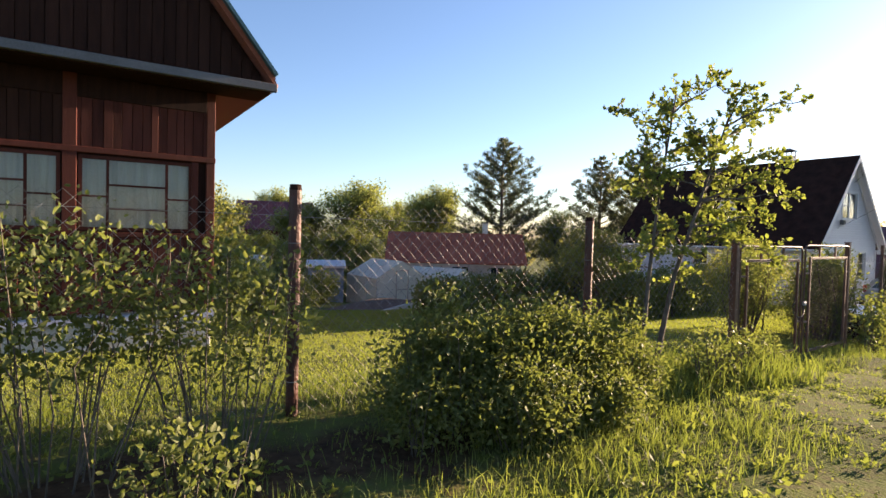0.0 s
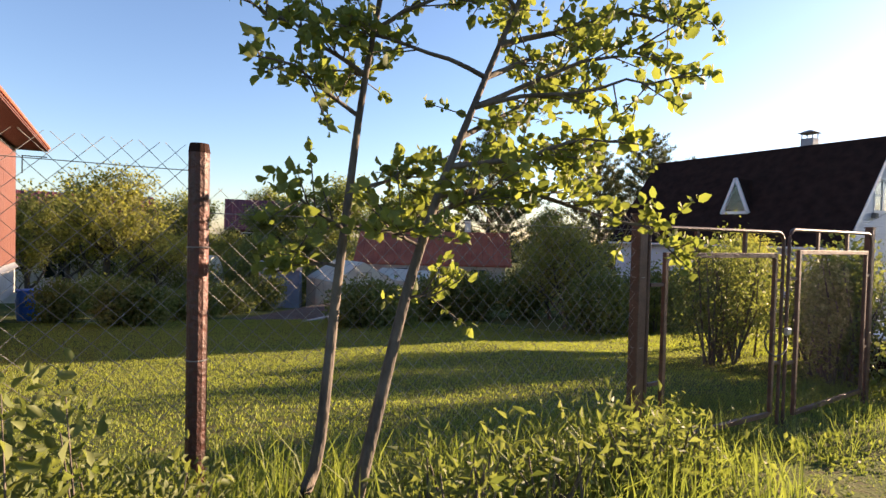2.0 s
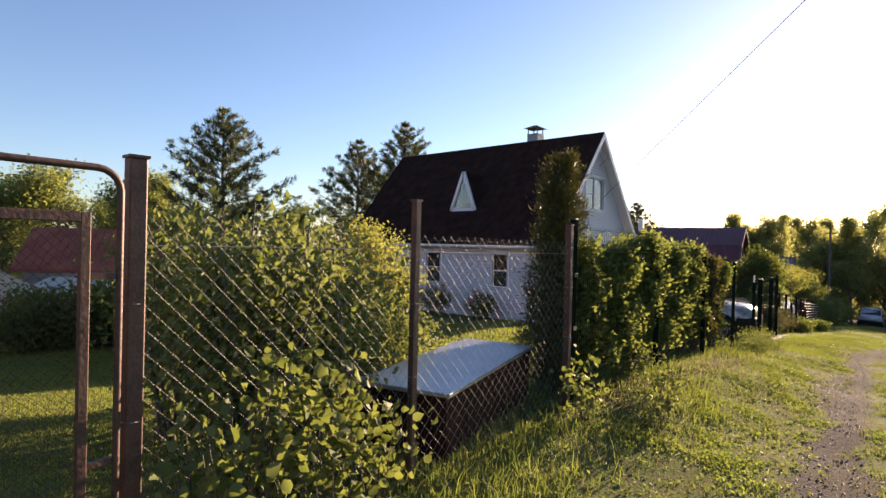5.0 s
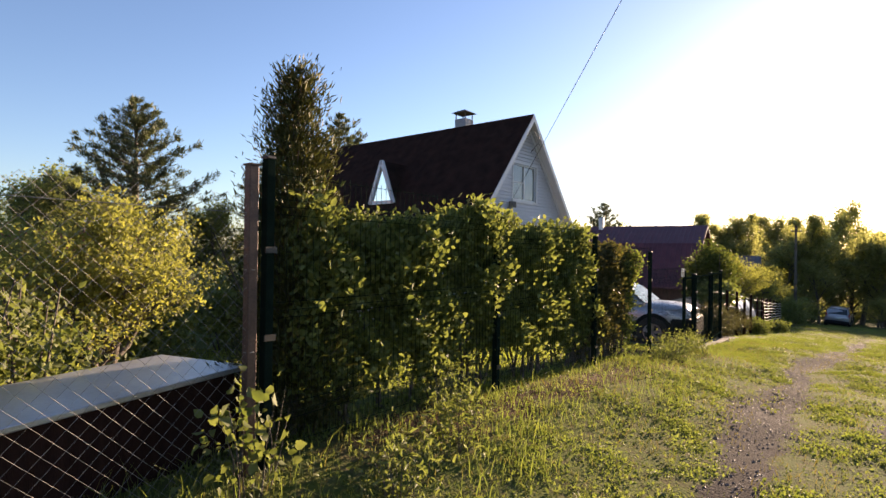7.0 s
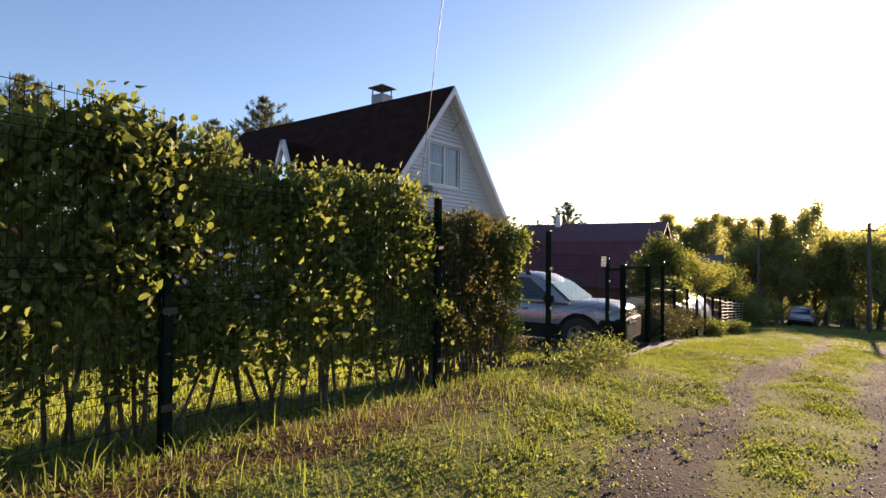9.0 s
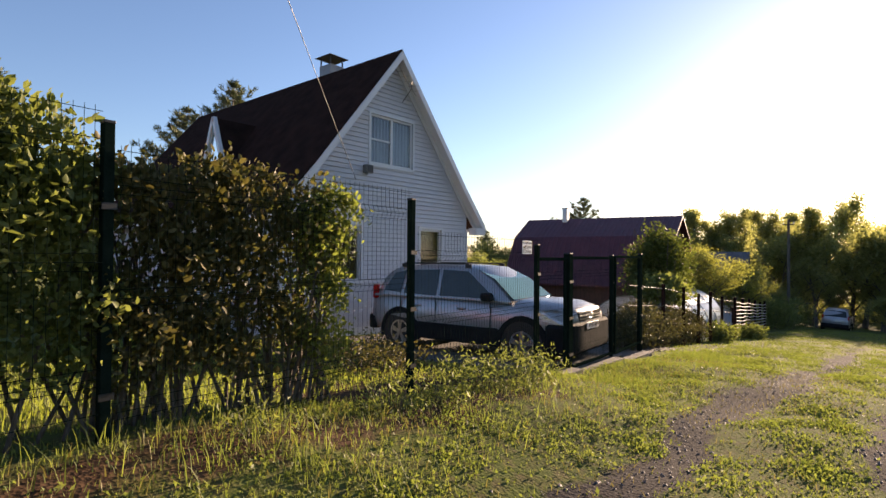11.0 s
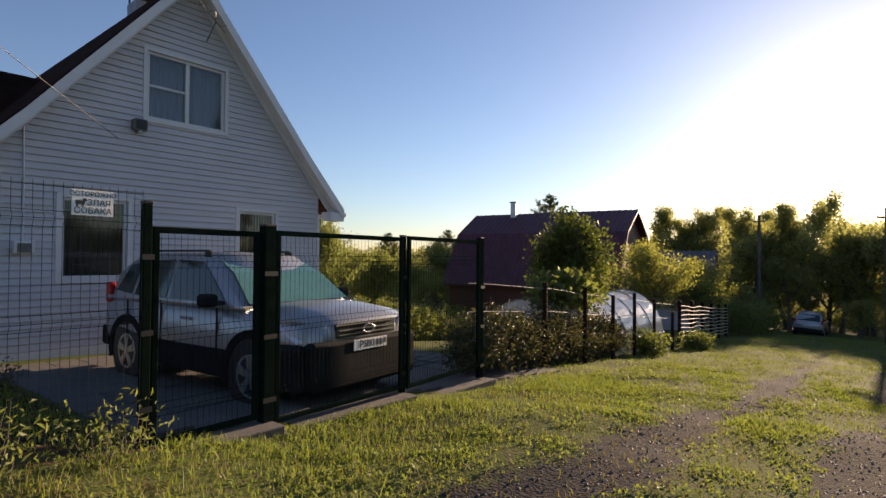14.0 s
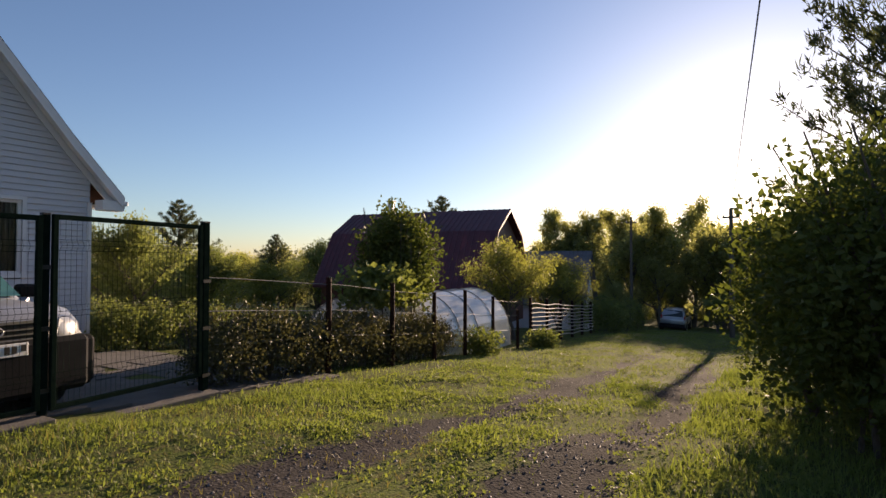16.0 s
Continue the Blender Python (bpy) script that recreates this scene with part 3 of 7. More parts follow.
def gate_leaf(x0, y0, x1, y1, zb, h, name="garden_gate", flip=False):
    w = math.hypot(x1 - x0, y1 - y0)
    root = empty(name, pose(x0, y0, zb, 0, 0, math.degrees(math.atan2(y1 - y0, x1 - x0))), "rusty steel pipe gate leaf with an inner frame and fine mesh", "gate", "leaves of the rusty gate")
    V, F = bent_frame(w, h, 0.015, 0.09)
    mesh_np("pipe_frame", V, F, M_RUST_GATE, root)
    i0, i1, z0, z1 = 0.18, w - 0.13, 0.12, h - 0.18
    for nm, b in (("inner_upright", (i0 - 0.018, i0 + 0.018, -0.02, 0.012, z0, z1)), ("inner_upright", (i1 - 0.018, i1 + 0.018, -0.02, 0.012, z0, z1)),
                  ("inner_rail", (i0 + 0.018, i1 - 0.018, -0.02, 0.012, z1 - 0.04, z1)), ("inner_rail", (i0 + 0.018, i1 - 0.018, -0.02, 0.012, z0, z0 + 0.04))):
        part(nm, boxes(b, bevel=0.003), M_RUST_GATE, root)
    for b in ((0.02, i0 - 0.02, -0.012, 0.012, h * 0.33, h * 0.33 + 0.025), (i1 + 0.02, w - 0.02, -0.012, 0.012, h * 0.33, h * 0.33 + 0.025),
              (0.02, i0 - 0.02, -0.012, 0.012, h * 0.75, h * 0.75 + 0.025), (i1 + 0.02, w - 0.02, -0.012, 0.012, h * 0.75, h * 0.75 + 0.025),
              (w * 0.3, w * 0.3 + 0.03, -0.012, 0.012, z1, h - 0.015), (w * 0.66, w * 0.66 + 0.03, -0.012, 0.012, z1, h - 0.015)):
        part("stub", boxes(b), M_RUST_GATE, root)
    chain_link("fine_mesh", i0, 0.005, i1, 0.005, z0 + 0.03, z1 - z0 - 0.06, 0.042, 0.0008, M_NETTING, root, "fine rusty wire netting")
    return root


gate_leaf(6.365, 3.19, 8.10, 3.19, 0.02, 1.71)
gate_leaf(8.19, 3.19, 9.96, 3.29, -0.03, 1.79)
post_top(6.30, 3.22, 1.81, 0.042, "dark rusty square gate post", True)
post_top(10.03, 3.33, 1.82, 0.036, "brown rusty square gate post with scratches", True)
lock = empty("gate_chain", pose(8.14, 3.15, 0.84), "black loop of chain closing the two gate leaves", "chain")
ang = np.linspace(0, 2 * math.pi, 15)
V, F = tubes_np([(np.stack([-0.12 + 0.15 * np.cos(ang), 0.03 + 0.05 * np.sin(ang), -0.06 + 0.11 * np.sin(ang + 0.4)], 1), np.full(15, 0.007))], 6)
mesh_np("chain_loop", V, F, M_BLACK, lock)
part("padlock", boxes((-0.03, 0.03, -0.02, 0.02, 0.0, 0.06), bevel=0.008), M_METAL, lock)


# ---- green panel fence and the drive gate ----
def wire_panel(x0, y0, x1, y1, zb, h, pitch=0.055, r=0.0019, folds=(0.12, 0.5, 0.88), spikes=True):
    L = math.hypot(x1 - x0, y1 - y0)
    u = np.array([(x1 - x0) / L, (y1 - y0) / L, 0.0])
    nrm = np.array([u[1], -u[0], 0.0])
    o = np.array([x0, y0, zb])
    prof = [(0.0, 0.0)]
    for f in folds:
        prof += [(h * f - 0.05, 0.0), (h * f, 0.03), (h * f + 0.05, 0.0)]
    prof += [(h + (0.03 if spikes else 0), 0.0)]
    prof = np.array(prof)
    V, F, base = [], [], 0
    paths = []
    for s in np.arange(0.02, L, pitch):
        paths.append((o + u * s + np.array([0, 0, 1.0]) * prof[:, :1] + nrm * prof[:, 1:], np.full(len(prof), r)))
    V1, F1 = tubes_np(paths, 3)
    rails = []
    for z, dy in [(p[0], p[1]) for p in prof if p[0] < h - 0.01] + [(h, 0.0)]:
        rails.append((np.array([o + u * 0 + [0, 0, z] + nrm * dy, o + u * L + [0, 0, z] + nrm * dy]), np.full(2, r * 1.1)))
    V2, F2 = tubes_np(rails, 4)
    return V1, F1, V2, F2


def green_post(x, top, w=0.03, depth=0.03, label="dark green square steel fence post", y=None):
    y = float(fence_y(x)) if y is None else y
    z = gz(x, y) - 0.1
    root = empty("fence_post", pose(x, y, z, 0, 0, 3.3), label, "fence post", "green fence posts")
    part("shaft", boxes((-w, w, -depth, depth, 0, top - z), bevel=0.004), M_GREEN, root)
    part("cap", boxes((-w - 0.003, w + 0.003, -depth - 0.003, depth + 0.003, top - z, top - z + 0.02), bevel=0.004), M_BLACK, root)
    for i in range(3):
        part("clamp", boxes((-w - 0.012, w + 0.012, -depth - 0.012, -depth - 0.002, 0.35 + 0.55 * i, 0.39 + 0.55 * i)), M_BLACK, root)
    return root


POSTS = [(14.33, 1.78), (17.13, 1.63), (19.85, 1.46), (22.57, 1.25), (25.2, 0.86)]
for x, top in POSTS:
    green_post(x, top)
for (xa, ta), (xb, tb) in zip(POSTS[:-1], POSTS[1:]):
    pan = empty("green_wire_fence", pose(0, 0, 0), "green welded wire fence panel with V folds", "fence", "green wire panels")
    hgt = 1.73
    V1, F1, V2, F2 = wire_panel(xa + 0.04, float(fence_y(xa)) - 0.04, xb - 0.04, float(fence_y(xb)) - 0.04, tb - hgt + 0.06, hgt)
    mesh_np("wire_mesh", V1, F1, M_GREEN, pan)["kind"] = "stuff"
    mesh_np("wire_rail", V2, F2, M_GREEN, pan)["kind"] = "stuff"


def drive_gate(x0, y0, x1, y1, zb, zt, label):
    w = math.hypot(x1 - x0, y1 - y0)
    h = zt - zb
    root = empty("drive_gate", pose(x0, y0, zb, 0, 0, math.degrees(math.atan2(y1 - y0, x1 - x0))), label, "gate", "green drive gate")
    for nm, b in (("stile", (0, 0.045, -0.022, 0.022, 0, h)), ("stile", (w - 0.045, w, -0.022, 0.022, 0, h)), ("rail", (0.045, w - 0.045, -0.02, 0.02, h - 0.045, h)), ("rail", (0.045, w - 0.045, -0.02, 0.02, 0, 0.045))):
        part(nm, boxes(b, bevel=0.004), M_GREEN, root)
    V1, F1, V2, F2 = wire_panel(0.045, 0, w - 0.045, 0, 0.045, h - 0.09, pitch=0.05, folds=(0.14, 0.5, 0.86), spikes=False)
    mesh_np("wire_mesh", V1, F1, M_GREEN, root)["kind"] = "stuff"
    mesh_np("wire_rail", V2, F2, M_GREEN, root)["kind"] = "stuff"
    return root


green_post(26.25, 0.75, 0.055, 0.05, "thick dark green steel gate post", y=4.28)
drive_gate(25.26, 4.24, 26.16, 4.27, -0.92, 0.70, "green wire-mesh wicket gate beside the drive")
drive_gate(26.33, 4.28, 28.05, 4.35, -1.0, 0.72, "green wire-mesh gate leaf closed across the drive")
drive_gate(28.13, 4.35, 29.76, 4.50, -1.02, 0.74, "green wire-mesh gate leaf closed across the drive")
green_post(28.09, 0.73, 0.03, 0.03, "dark green steel meeting post of the gate", y=4.39)
green_post(29.82, 0.77, 0.04, 0.04, "dark green steel gate post beside a shrub", y=4.53)
for a, b in (((25.25, 4.05), (26.3, 4.33)), ((26.3, 4.15), (28.1, 4.47)), ((28.1, 4.3), (29.9, 4.62))):
    zz = gz((a[0] + b[0]) / 2, 4.3)
    tagged(part("sill_slab", boxes((a[0], b[0], a[1], b[1], zz - 0.12, zz + 0.025), bevel=0.01), M_PAVING), "worn concrete sill slab under the gate", "slab", "gate sill slabs")

# warning sign hung on the wire fence
sign = empty("warning_sign", pose(24.83, 4.13, 0.83, 90, 0, 3.3), "white enamel sign with black warning lettering on the fence", "sign")
part("plate", boxes((-0.125, 0.125, -0.085, 0.085, -0.003, 0.003)), M_WHITE, sign)


def lettering(text, size, loc, mat, parent, name="lettering", rot=(0, 0, 0), label=""):
    cu = bpy.data.curves.new(name, "FONT")
    cu.body, cu.size, cu.align_x, cu.align_y, cu.extrude = text, size, "CENTER", "CENTER", 0.0008
    tmp = new(name, cu)
    bpy.context.view_layer.update()
    me = bpy.data.meshes.new_from_object(tmp.evaluated_get(bpy.context.evaluated_depsgraph_get()))
    bpy.data.objects.remove(tmp)
    me.materials.clear()
    me.materials.append(mat)
    ob = new(name, me)
    ob.parent = parent
    ob.matrix_basis = pose(*loc, *rot)
    return ob


lettering("ОСТОРОЖНО", 0.042, (0, 0.055, 0.005), M_BLACK, sign)
lettering("ЗЛАЯ", 0.055, (0.035, 0.0, 0.005), M_BLACK, sign)
lettering("СОБАКА", 0.055, (0, -0.055, 0.005), M_BLACK, sign)
part("dog_mark", boxes((-0.105, -0.05, -0.014, 0.012, 0.003, 0.005), (-0.062, -0.04, 0.006, 0.026, 0.003, 0.005), (-0.1, -0.09, -0.03, -0.012, 0.003, 0.005), (-0.068, -0.058, -0.03, -0.012, 0.003, 0.005)), M_BLACK, sign)


# ---- the white house ----
HX0, HX1, HY0, HY1 = 25.2, 31.45, 10.32, 20.4
HB, HE, HR, HC = -1.13, 1.46, 5.89, 28.4
house = empty("white_house", pose(0, 0, 0), "white sided cottage with a steep dark shingle roof", "house")


def roof_z(x):
    """Underside of the roof: steep, with a slight flare towards the eaves."""
    s = abs(x - HC)
    return HR - 0.15 - 1.22 * s + 0.10 * max(0.0, s - 2.6)


OPEN_F = [(26.38, 27.37, 0.10, 1.43), (29.46, 30.31, 0.10, 1.42), (27.65, 29.12, 2.955, 4.175)]


def spans(x0, x1, z0, z1, holes):
    out = [(x0, x1)]
    for a, b, c, d in holes:
        if z1 > c + 0.001 and z0 < d - 0.001:
            out = [s for p, q in out for s in ((p, min(q, a)), (max(p, b), q)) if s[1] - s[0] > 0.02]
    return out


back = bmesh.new()
z = HB + 0.12
rows = []
while z < HR - 0.2:
    z1 = z + 0.113
    zm = z1
    if zm > HE + 0.05:
        half = (HR - 0.17 - zm) / 1.22 if zm > HE else 9
        x0, x1 = max(HX0, HC - half), min(HX1, HC + half)
    else:
        x0, x1 = HX0, HX1
    if x1 - x0 > 0.1:
        rows.append((z, z1, spans(x0, x1, z, z1, OPEN_F)))
    z = z1
for z0, z1, sp in rows:
    for a, b in sp:
        box(back, a, b, HY0 + 0.02, HY0 + 0.2, z0, z1)
part("front_wall", back, M_TRIM, house, "white gable wall")
side_holes = [(12.0, 12.7, 0.05, 1.2), (15.2, 16.0, 0.05, 1.2)]
back = bmesh.new()
for z0, z1 in ((HB + 0.12, 0.05), (0.05, 1.2), (1.2, HE)):
    for a, b in spans(HY0 + 0.02, HY1, z0, z1, side_holes):
        box(back, HX0 + 0.02, HX0 + 0.2, a, b, z0, z1)
part("side_wall", back, M_TRIM, house)
part("side_wall", boxes((HX1 - 0.2, HX1, HY0 + 0.2, HY1, HB + 0.12, HE)), M_SIDING, house)
bm = boxes((HX0, HX1, HY1, HY1 + 0.2, HB + 0.12, HE))
gv = [bm.verts.new(p) for p in ((HX0, HY1, HE), (HX1, HY1, HE), (HC, HY1, HR - 0.2))]
bm.faces.new(gv)
part("back_wall", bm, M_SIDING, house)
part("inner_floor", boxes((HX0 + 0.2, HX1 - 0.2, HY0 + 0.2, HY1, 1.9, 2.0), (HX0 + 0.2, HX1 - 0.2, HY0 + 0.2, HY1, HB, HB + 0.1)), M_DARKWOOD, house)
part("foundation", boxes((HX0 - 0.03, HX1 + 0.03, HY0 - 0.03, HY1 + 0.2, HB - 0.5, HB + 0.12)), M_TRIM, house, "white foundation skirt")
part("corner_trim", boxes((HX0 - 0.035, HX0 + 0.05, HY0 - 0.035, HY0 + 0.012, HB + 0.1, HE + 0.02)), M_TRIM, house)
part("corner_trim", boxes((HX1 - 0.05, HX1 + 0.03, HY0 - 0.035, HY0 + 0.012, HB + 0.1, HE + 0.02)), M_TRIM, house)

# roof planes with thickness
for sgn in (-1, 1):
    bm = bmesh.new()
    xs = [HC, HC + sgn * 1.3, HC + sgn * 2.6, HC + sgn * 3.1, HC + sgn * 3.55]
    y0, y1 = HY0 - 0.32, HY1 + 0.4
    lay = []
    for x in xs:
        zt = roof_z(x) + 0.14
        lay.append([bm.verts.new(p) for p in ((x, y0, zt), (x, y1, zt), (x, y1, zt - 0.13), (x, y0, zt - 0.13))])
    for p, q in zip(lay[:-1], lay[1:]):
        for i in range(4):
            bm.faces.new((p[i], p[(i + 1) % 4], q[(i + 1) % 4], q[i]))
    bm.faces.new(lay[0])
    bm.faces.new(lay[-1])
    part("roof", bm, M_ROOF, house, "dark bitumen shingle roof slope")
    bm = bmesh.new()
    for p, q in zip(xs[:-1], xs[1:]):
        vs = [bm.verts.new(c) for y in (y0 - 0.03, y0 + 0.002) for c in ((p, y, roof_z(p) + 0.10), (q, y, roof_z(q) + 0.10), (q, y, roof_z(q) - 0.12), (p, y, roof_z(p) - 0.12))]
        for f in ((0, 1, 2, 3), (4, 5, 6, 7), (0, 1, 5, 4), (3, 2, 6, 7)):
            bm.faces.new([vs[i] for i in f])
    part("barge_board", bm, M_TRIM, house, "white barge board")
    bm = bmesh.new()
    for p, q in zip(xs[:-1], xs[1:]):
        bm.faces.new([bm.verts.new(c) for c in ((p, y0 + 0.004, roof_z(p) - 0.008), (q, y0 + 0.004, roof_z(q) - 0.008), (q, HY0, roof_z(q) - 0.008), (p, HY0, roof_z(p) - 0.008))])
    part("soffit", bm, M_TRIM, house)
    bm = bmesh.new()
    for p, q in zip(xs[:-1], xs[1:]):
        vs = [bm.verts.new(c) for y in (HY0 - 0.048, HY0 - 0.026) for c in ((p, y, roof_z(p) - 0.012), (q, y, roof_z(q) - 0.012), (q, y, roof_z(q) - 0.19), (p, y, roof_z(p) - 0.19))]
        for f in ((0, 1, 2, 3), (4, 5, 6, 7), (3, 2, 6, 7)):
            bm.faces.new([vs[i] for i in f])
    part("gable_trim", bm, M_TRIM, house)
    xe = xs[-1]
    part("gutter", boxes((xe - 0.05, xe + 0.07, y0 - 0.04, y1, roof_z(xe) - 0.06, roof_z(xe) + 0.03), bevel=0.015), M_TRIM if sgn < 0 else M_METAL, house)
    part("eave_return", boxes((min(xe, xe - sgn * 0.42), max(xe, xe - sgn * 0.42), y0 - 0.012, HY0 - 0.04, roof_z(xe) - 0.17, roof_z(xe) + 0.03), bevel=0.004), M_TRIM, house)


def window_unit(x0, x1, z0, z1, y, parent, split=0.5, pleated_sheet=None, hmull=False, deep=0.12, casing=0.07):
    w = part("window", boxes((x0 - casing, x1 + casing, y - 0.03, y + 0.0, z1, z1 + casing), (x0 - casing, x1 + casing, y - 0.045, y + 0.0, z0 - casing, z0), (x0 - casing, x0, y - 0.03, y, z0, z1), (x1, x1 + casing, y - 0.03, y, z0, z1)), M_TRIM, parent, "white framed window")
    f = 0.05
    bars = [(x0, x1, y + 0.02, y + 0.08, z1 - f, z1), (x0, x1, y + 0.02, y + 0.08, z0, z0 + f), (x0, x0 + f, y + 0.02, y + 0.08, z0 + f, z1 - f), (x1 - f, x1, y + 0.02, y + 0.08, z0 + f, z1 - f)]
    if split:
        xm = x0 + (x1 - x0) * split
        bars.append((xm - 0.035, xm + 0.035, y + 0.015, y + 0.08, z0 + f, z1 - f))
    if hmull:
        xm = x0 + (x1 - x0) * (split or 1)
        zm = z0 + (z1 - z0) * 0.5
        bars.append((x0 + f, xm - 0.035, y + 0.025, y + 0.075, zm - 0.02, zm + 0.02))
    part("frame", boxes(*bars), M_TRIM, w)
    part("pane", boxes((x0 + f * 0.5, x1 - f * 0.5, y + 0.045, y + 0.051, z0 + f * 0.5, z1 - f * 0.5)), M_GLASS, w)
    if pleated_sheet is not None:
        bm = bmesh.new()
        n = 26
        vs = []
        for i in range(n + 1):
            xx = x0 + 0.01 + (x1 - x0 - 0.02) * i / n
            yy = y + deep + 0.03 * (i % 2)
            vs.append((bm.verts.new((xx, yy, z0 - 0.02)), bm.verts.new((xx, yy, z1 + 0.02))))
        for p, q in zip(vs[:-1], vs[1:]):
            bm.faces.new((p[0], q[0], q[1], p[1]))
        part("curtain", bm, pleated_sheet, w, "pleated sheet behind the glass, blind below and painted sky reflection upstairs")
    return w


window_unit(*OPEN_F[0], HY0, house, split=0, pleated_sheet=M_BLIND)
window_unit(*OPEN_F[1], HY0, house, split=0, pleated_sheet=M_BLIND)
# no curtain upstairs: the sheet carries the panes' sky reflection as colour
window_unit(*OPEN_F[2], HY0, house, split=0.5, pleated_sheet=M_SKY_PANE, hmull=True)
for a, b, c, d in side_holes:
    w = part("window", boxes((HX0 - 0.03, HX0, a - 0.06, b + 0.06, d, d + 0.06), (HX0 - 0.05, HX0, a - 0.06, b + 0.06, c - 0.06, c), (HX0 - 0.03, HX0, a - 0.06, a, c, d), (HX0 - 0.03, HX0, b, b + 0.06, c, d)), M_TRIM, house)
    part("frame", boxes((HX0 + 0.02, HX0 + 0.07, a, b, (c + d) / 2 - 0.02, (c + d) / 2 + 0.02), (HX0 + 0.02, HX0 + 0.07, a, a + 0.05, c, d), (HX0 + 0.02, HX0 + 0.07, b - 0.05, b, c, d)), M_TRIM, w)
    part("pane", boxes((HX0 + 0.04, HX0 + 0.046, a + 0.02, b - 0.02, c, d)), M_GLASS, w)
    part("curtain", boxes((HX0 + 0.15, HX0 + 0.16, a - 0.02, b + 0.02, c - 0.02, d + 0.02)), M_BLIND, w)

# triangular dormer on the roof slope that faces the camera
dx, dyc, dz0, dzt = 25.95, 14.75, roof_z(25.95) + 0.14, 4.42
bm = bmesh.new()
vs = [bm.verts.new(p) for p in ((dx, dyc - 0.6, dz0), (dx, dyc + 0.6, dz0), (dx, dyc, dzt), (HC - (HR - dzt) / 1.22, dyc, dzt))]
bm.faces.new((vs[0], vs[2], vs[3]))
bm.faces.new((vs[1], vs[3], vs[2]))
dormer = part("dormer", bm, M_ROOF, house, "small triangular roof dormer")
bm = bmesh.new()
for a, b in (((dx, dyc - 0.6, dz0), (dx, dyc, dzt)), ((dx, dyc + 0.6, dz0), (dx, dyc, dzt)), ((dx, dyc - 0.6, dz0 + 0.04), (dx, dyc + 0.6, dz0 + 0.04))):
    a, b = Vector(a), Vector(b)
    m = Matrix.Translation((a + b) / 2) @ (b - a).to_track_quat("Z", "X").to_matrix().to_4x4()
    box(bm, -0.06, 0.06, -0.05, 0.05, -(b - a).length / 2, (b - a).length / 2, m=m)
part("dormer_frame", bm, M_TRIM, dormer)
bm = bmesh.new()
bm.faces.new([bm.verts.new(p) for p in ((dx + 0.02, dyc - 0.5, dz0 + 0.05), (dx + 0.02, dyc + 0.5, dz0 + 0.05), (dx + 0.02, dyc, dzt - 0.1))])
part("dormer_pane", bm, M_GLASS, dormer)

chim = part("chimney", boxes((28.45, 28.95, 12.95, 13.45, 5.2, 6.2), bevel=0.01), M_GREYMETAL, house, "metal-clad chimney with a hat")
for lx, ly in ((28.47, 12.97), (28.9, 12.97), (28.47, 13.4), (28.9, 13.4)):
    part("cap_leg", boxes((lx, lx + 0.03, ly, ly + 0.03, 6.2, 6.45)), M_BLACK, chim)
bm = bmesh.new()
bmesh.ops.create_cone(bm, cap_ends=True, segments=4, radius1=0.5, radius2=0.10, depth=0.14, matrix=Matrix.Translation((28.7, 13.2, 6.5)) @ Matrix.Rotation(radians(45), 4, "Z"))
part("hat", bm, M_BLACK, chim)

mb = empty("meter_box", pose(25.88, HY0 - 0.09, 0.5), "grey electricity meter box on the wall", "box")
part("case", boxes((-0.13, 0.13, -0.05, 0.085, 0, 0.2), bevel=0.012), M_TRIM, mb)
part("front", boxes((-0.09, 0.09, -0.058, -0.048, 0.02, 0.16)), M_GREYBOX, mb)
V, F = tubes_np([(np.array([(0, 0.06, 0.2), (0, 0.06, 1.0), (-0.02, 0.06, 2.0)]), np.full(3, 0.014)), (np.array([(-0.13, 0.05, 0.1), (-0.3, 0.05, 0.05), (-0.45, 0.05, 0.1), (-0.5, 0.05, 0.5)]), np.full(4, 0.008))], 6)
mesh_np("conduit", V, F, M_TRIM, mb)
lb = empty("wall_lamp", pose(27.5, HY0 - 0.02, 2.78), "dark square floodlight box on the gable", "lamp")
part("case", boxes((-0.11, 0.11, -0.16, 0.0, -0.1, 0.1), bevel=0.015), M_GREYBOX, lb)
part("face", boxes((-0.09, 0.09, -0.166, -0.158, -0.08, 0.08)), M_BLACK, lb)
part("bracket", boxes((-0.03, 0.03, -0.12, -0.01, -0.13, -0.1)), M_METAL, lb)
an = empty("antenna", pose(28.72, HY0 - 0.31, 4.95), "thin metal television antenna on the gable", "antenna")
V, F = tubes_np([(np.array([(0, 0.3, -0.3), (0.02, 0.0, 0.0), (0, -0.05, 0.2)]), np.full(3, 0.012)), (np.array([(-0.45, -0.1, 0.35), (0.25, 0.05, -0.1)]), np.full(2, 0.01))]
                + [(np.array([(-0.4 + i * 0.14, -0.2, 0.32 - i * 0.09), (-0.4 + i * 0.14, 0.1, 0.36 - i * 0.09)]), np.full(2, 0.005)) for i in range(5)], 5)
mesh_np("rods", V, F, M_WIRE, an)


# ---- overhead cables and poles ----
def cable(name, a, b, sag, r, label):
    t = np.linspace(0, 1, 24)[:, None]
    P = np.array(a) * (1 - t) + np.array(b) * t - np.array([0, 0, 4 * sag]) * t * (1 - t)
    V, F = tubes_np([(P, np.full(24, r))], 6)
    return tagged(mesh_np(name, V, F, M_BLACK), label, "cable")


cable("overhead_cable", (27.19, 10.30, 2.50), (13.5, -2.0, 6.36), 0.03, 0.006, "black overhead power cable running to the house gable")
cable("overhead_cable", (57, 0.2, 2.9), (13.5, -2.3, 4.15), 0.12, 0.010, "black overhead cable along the lane")


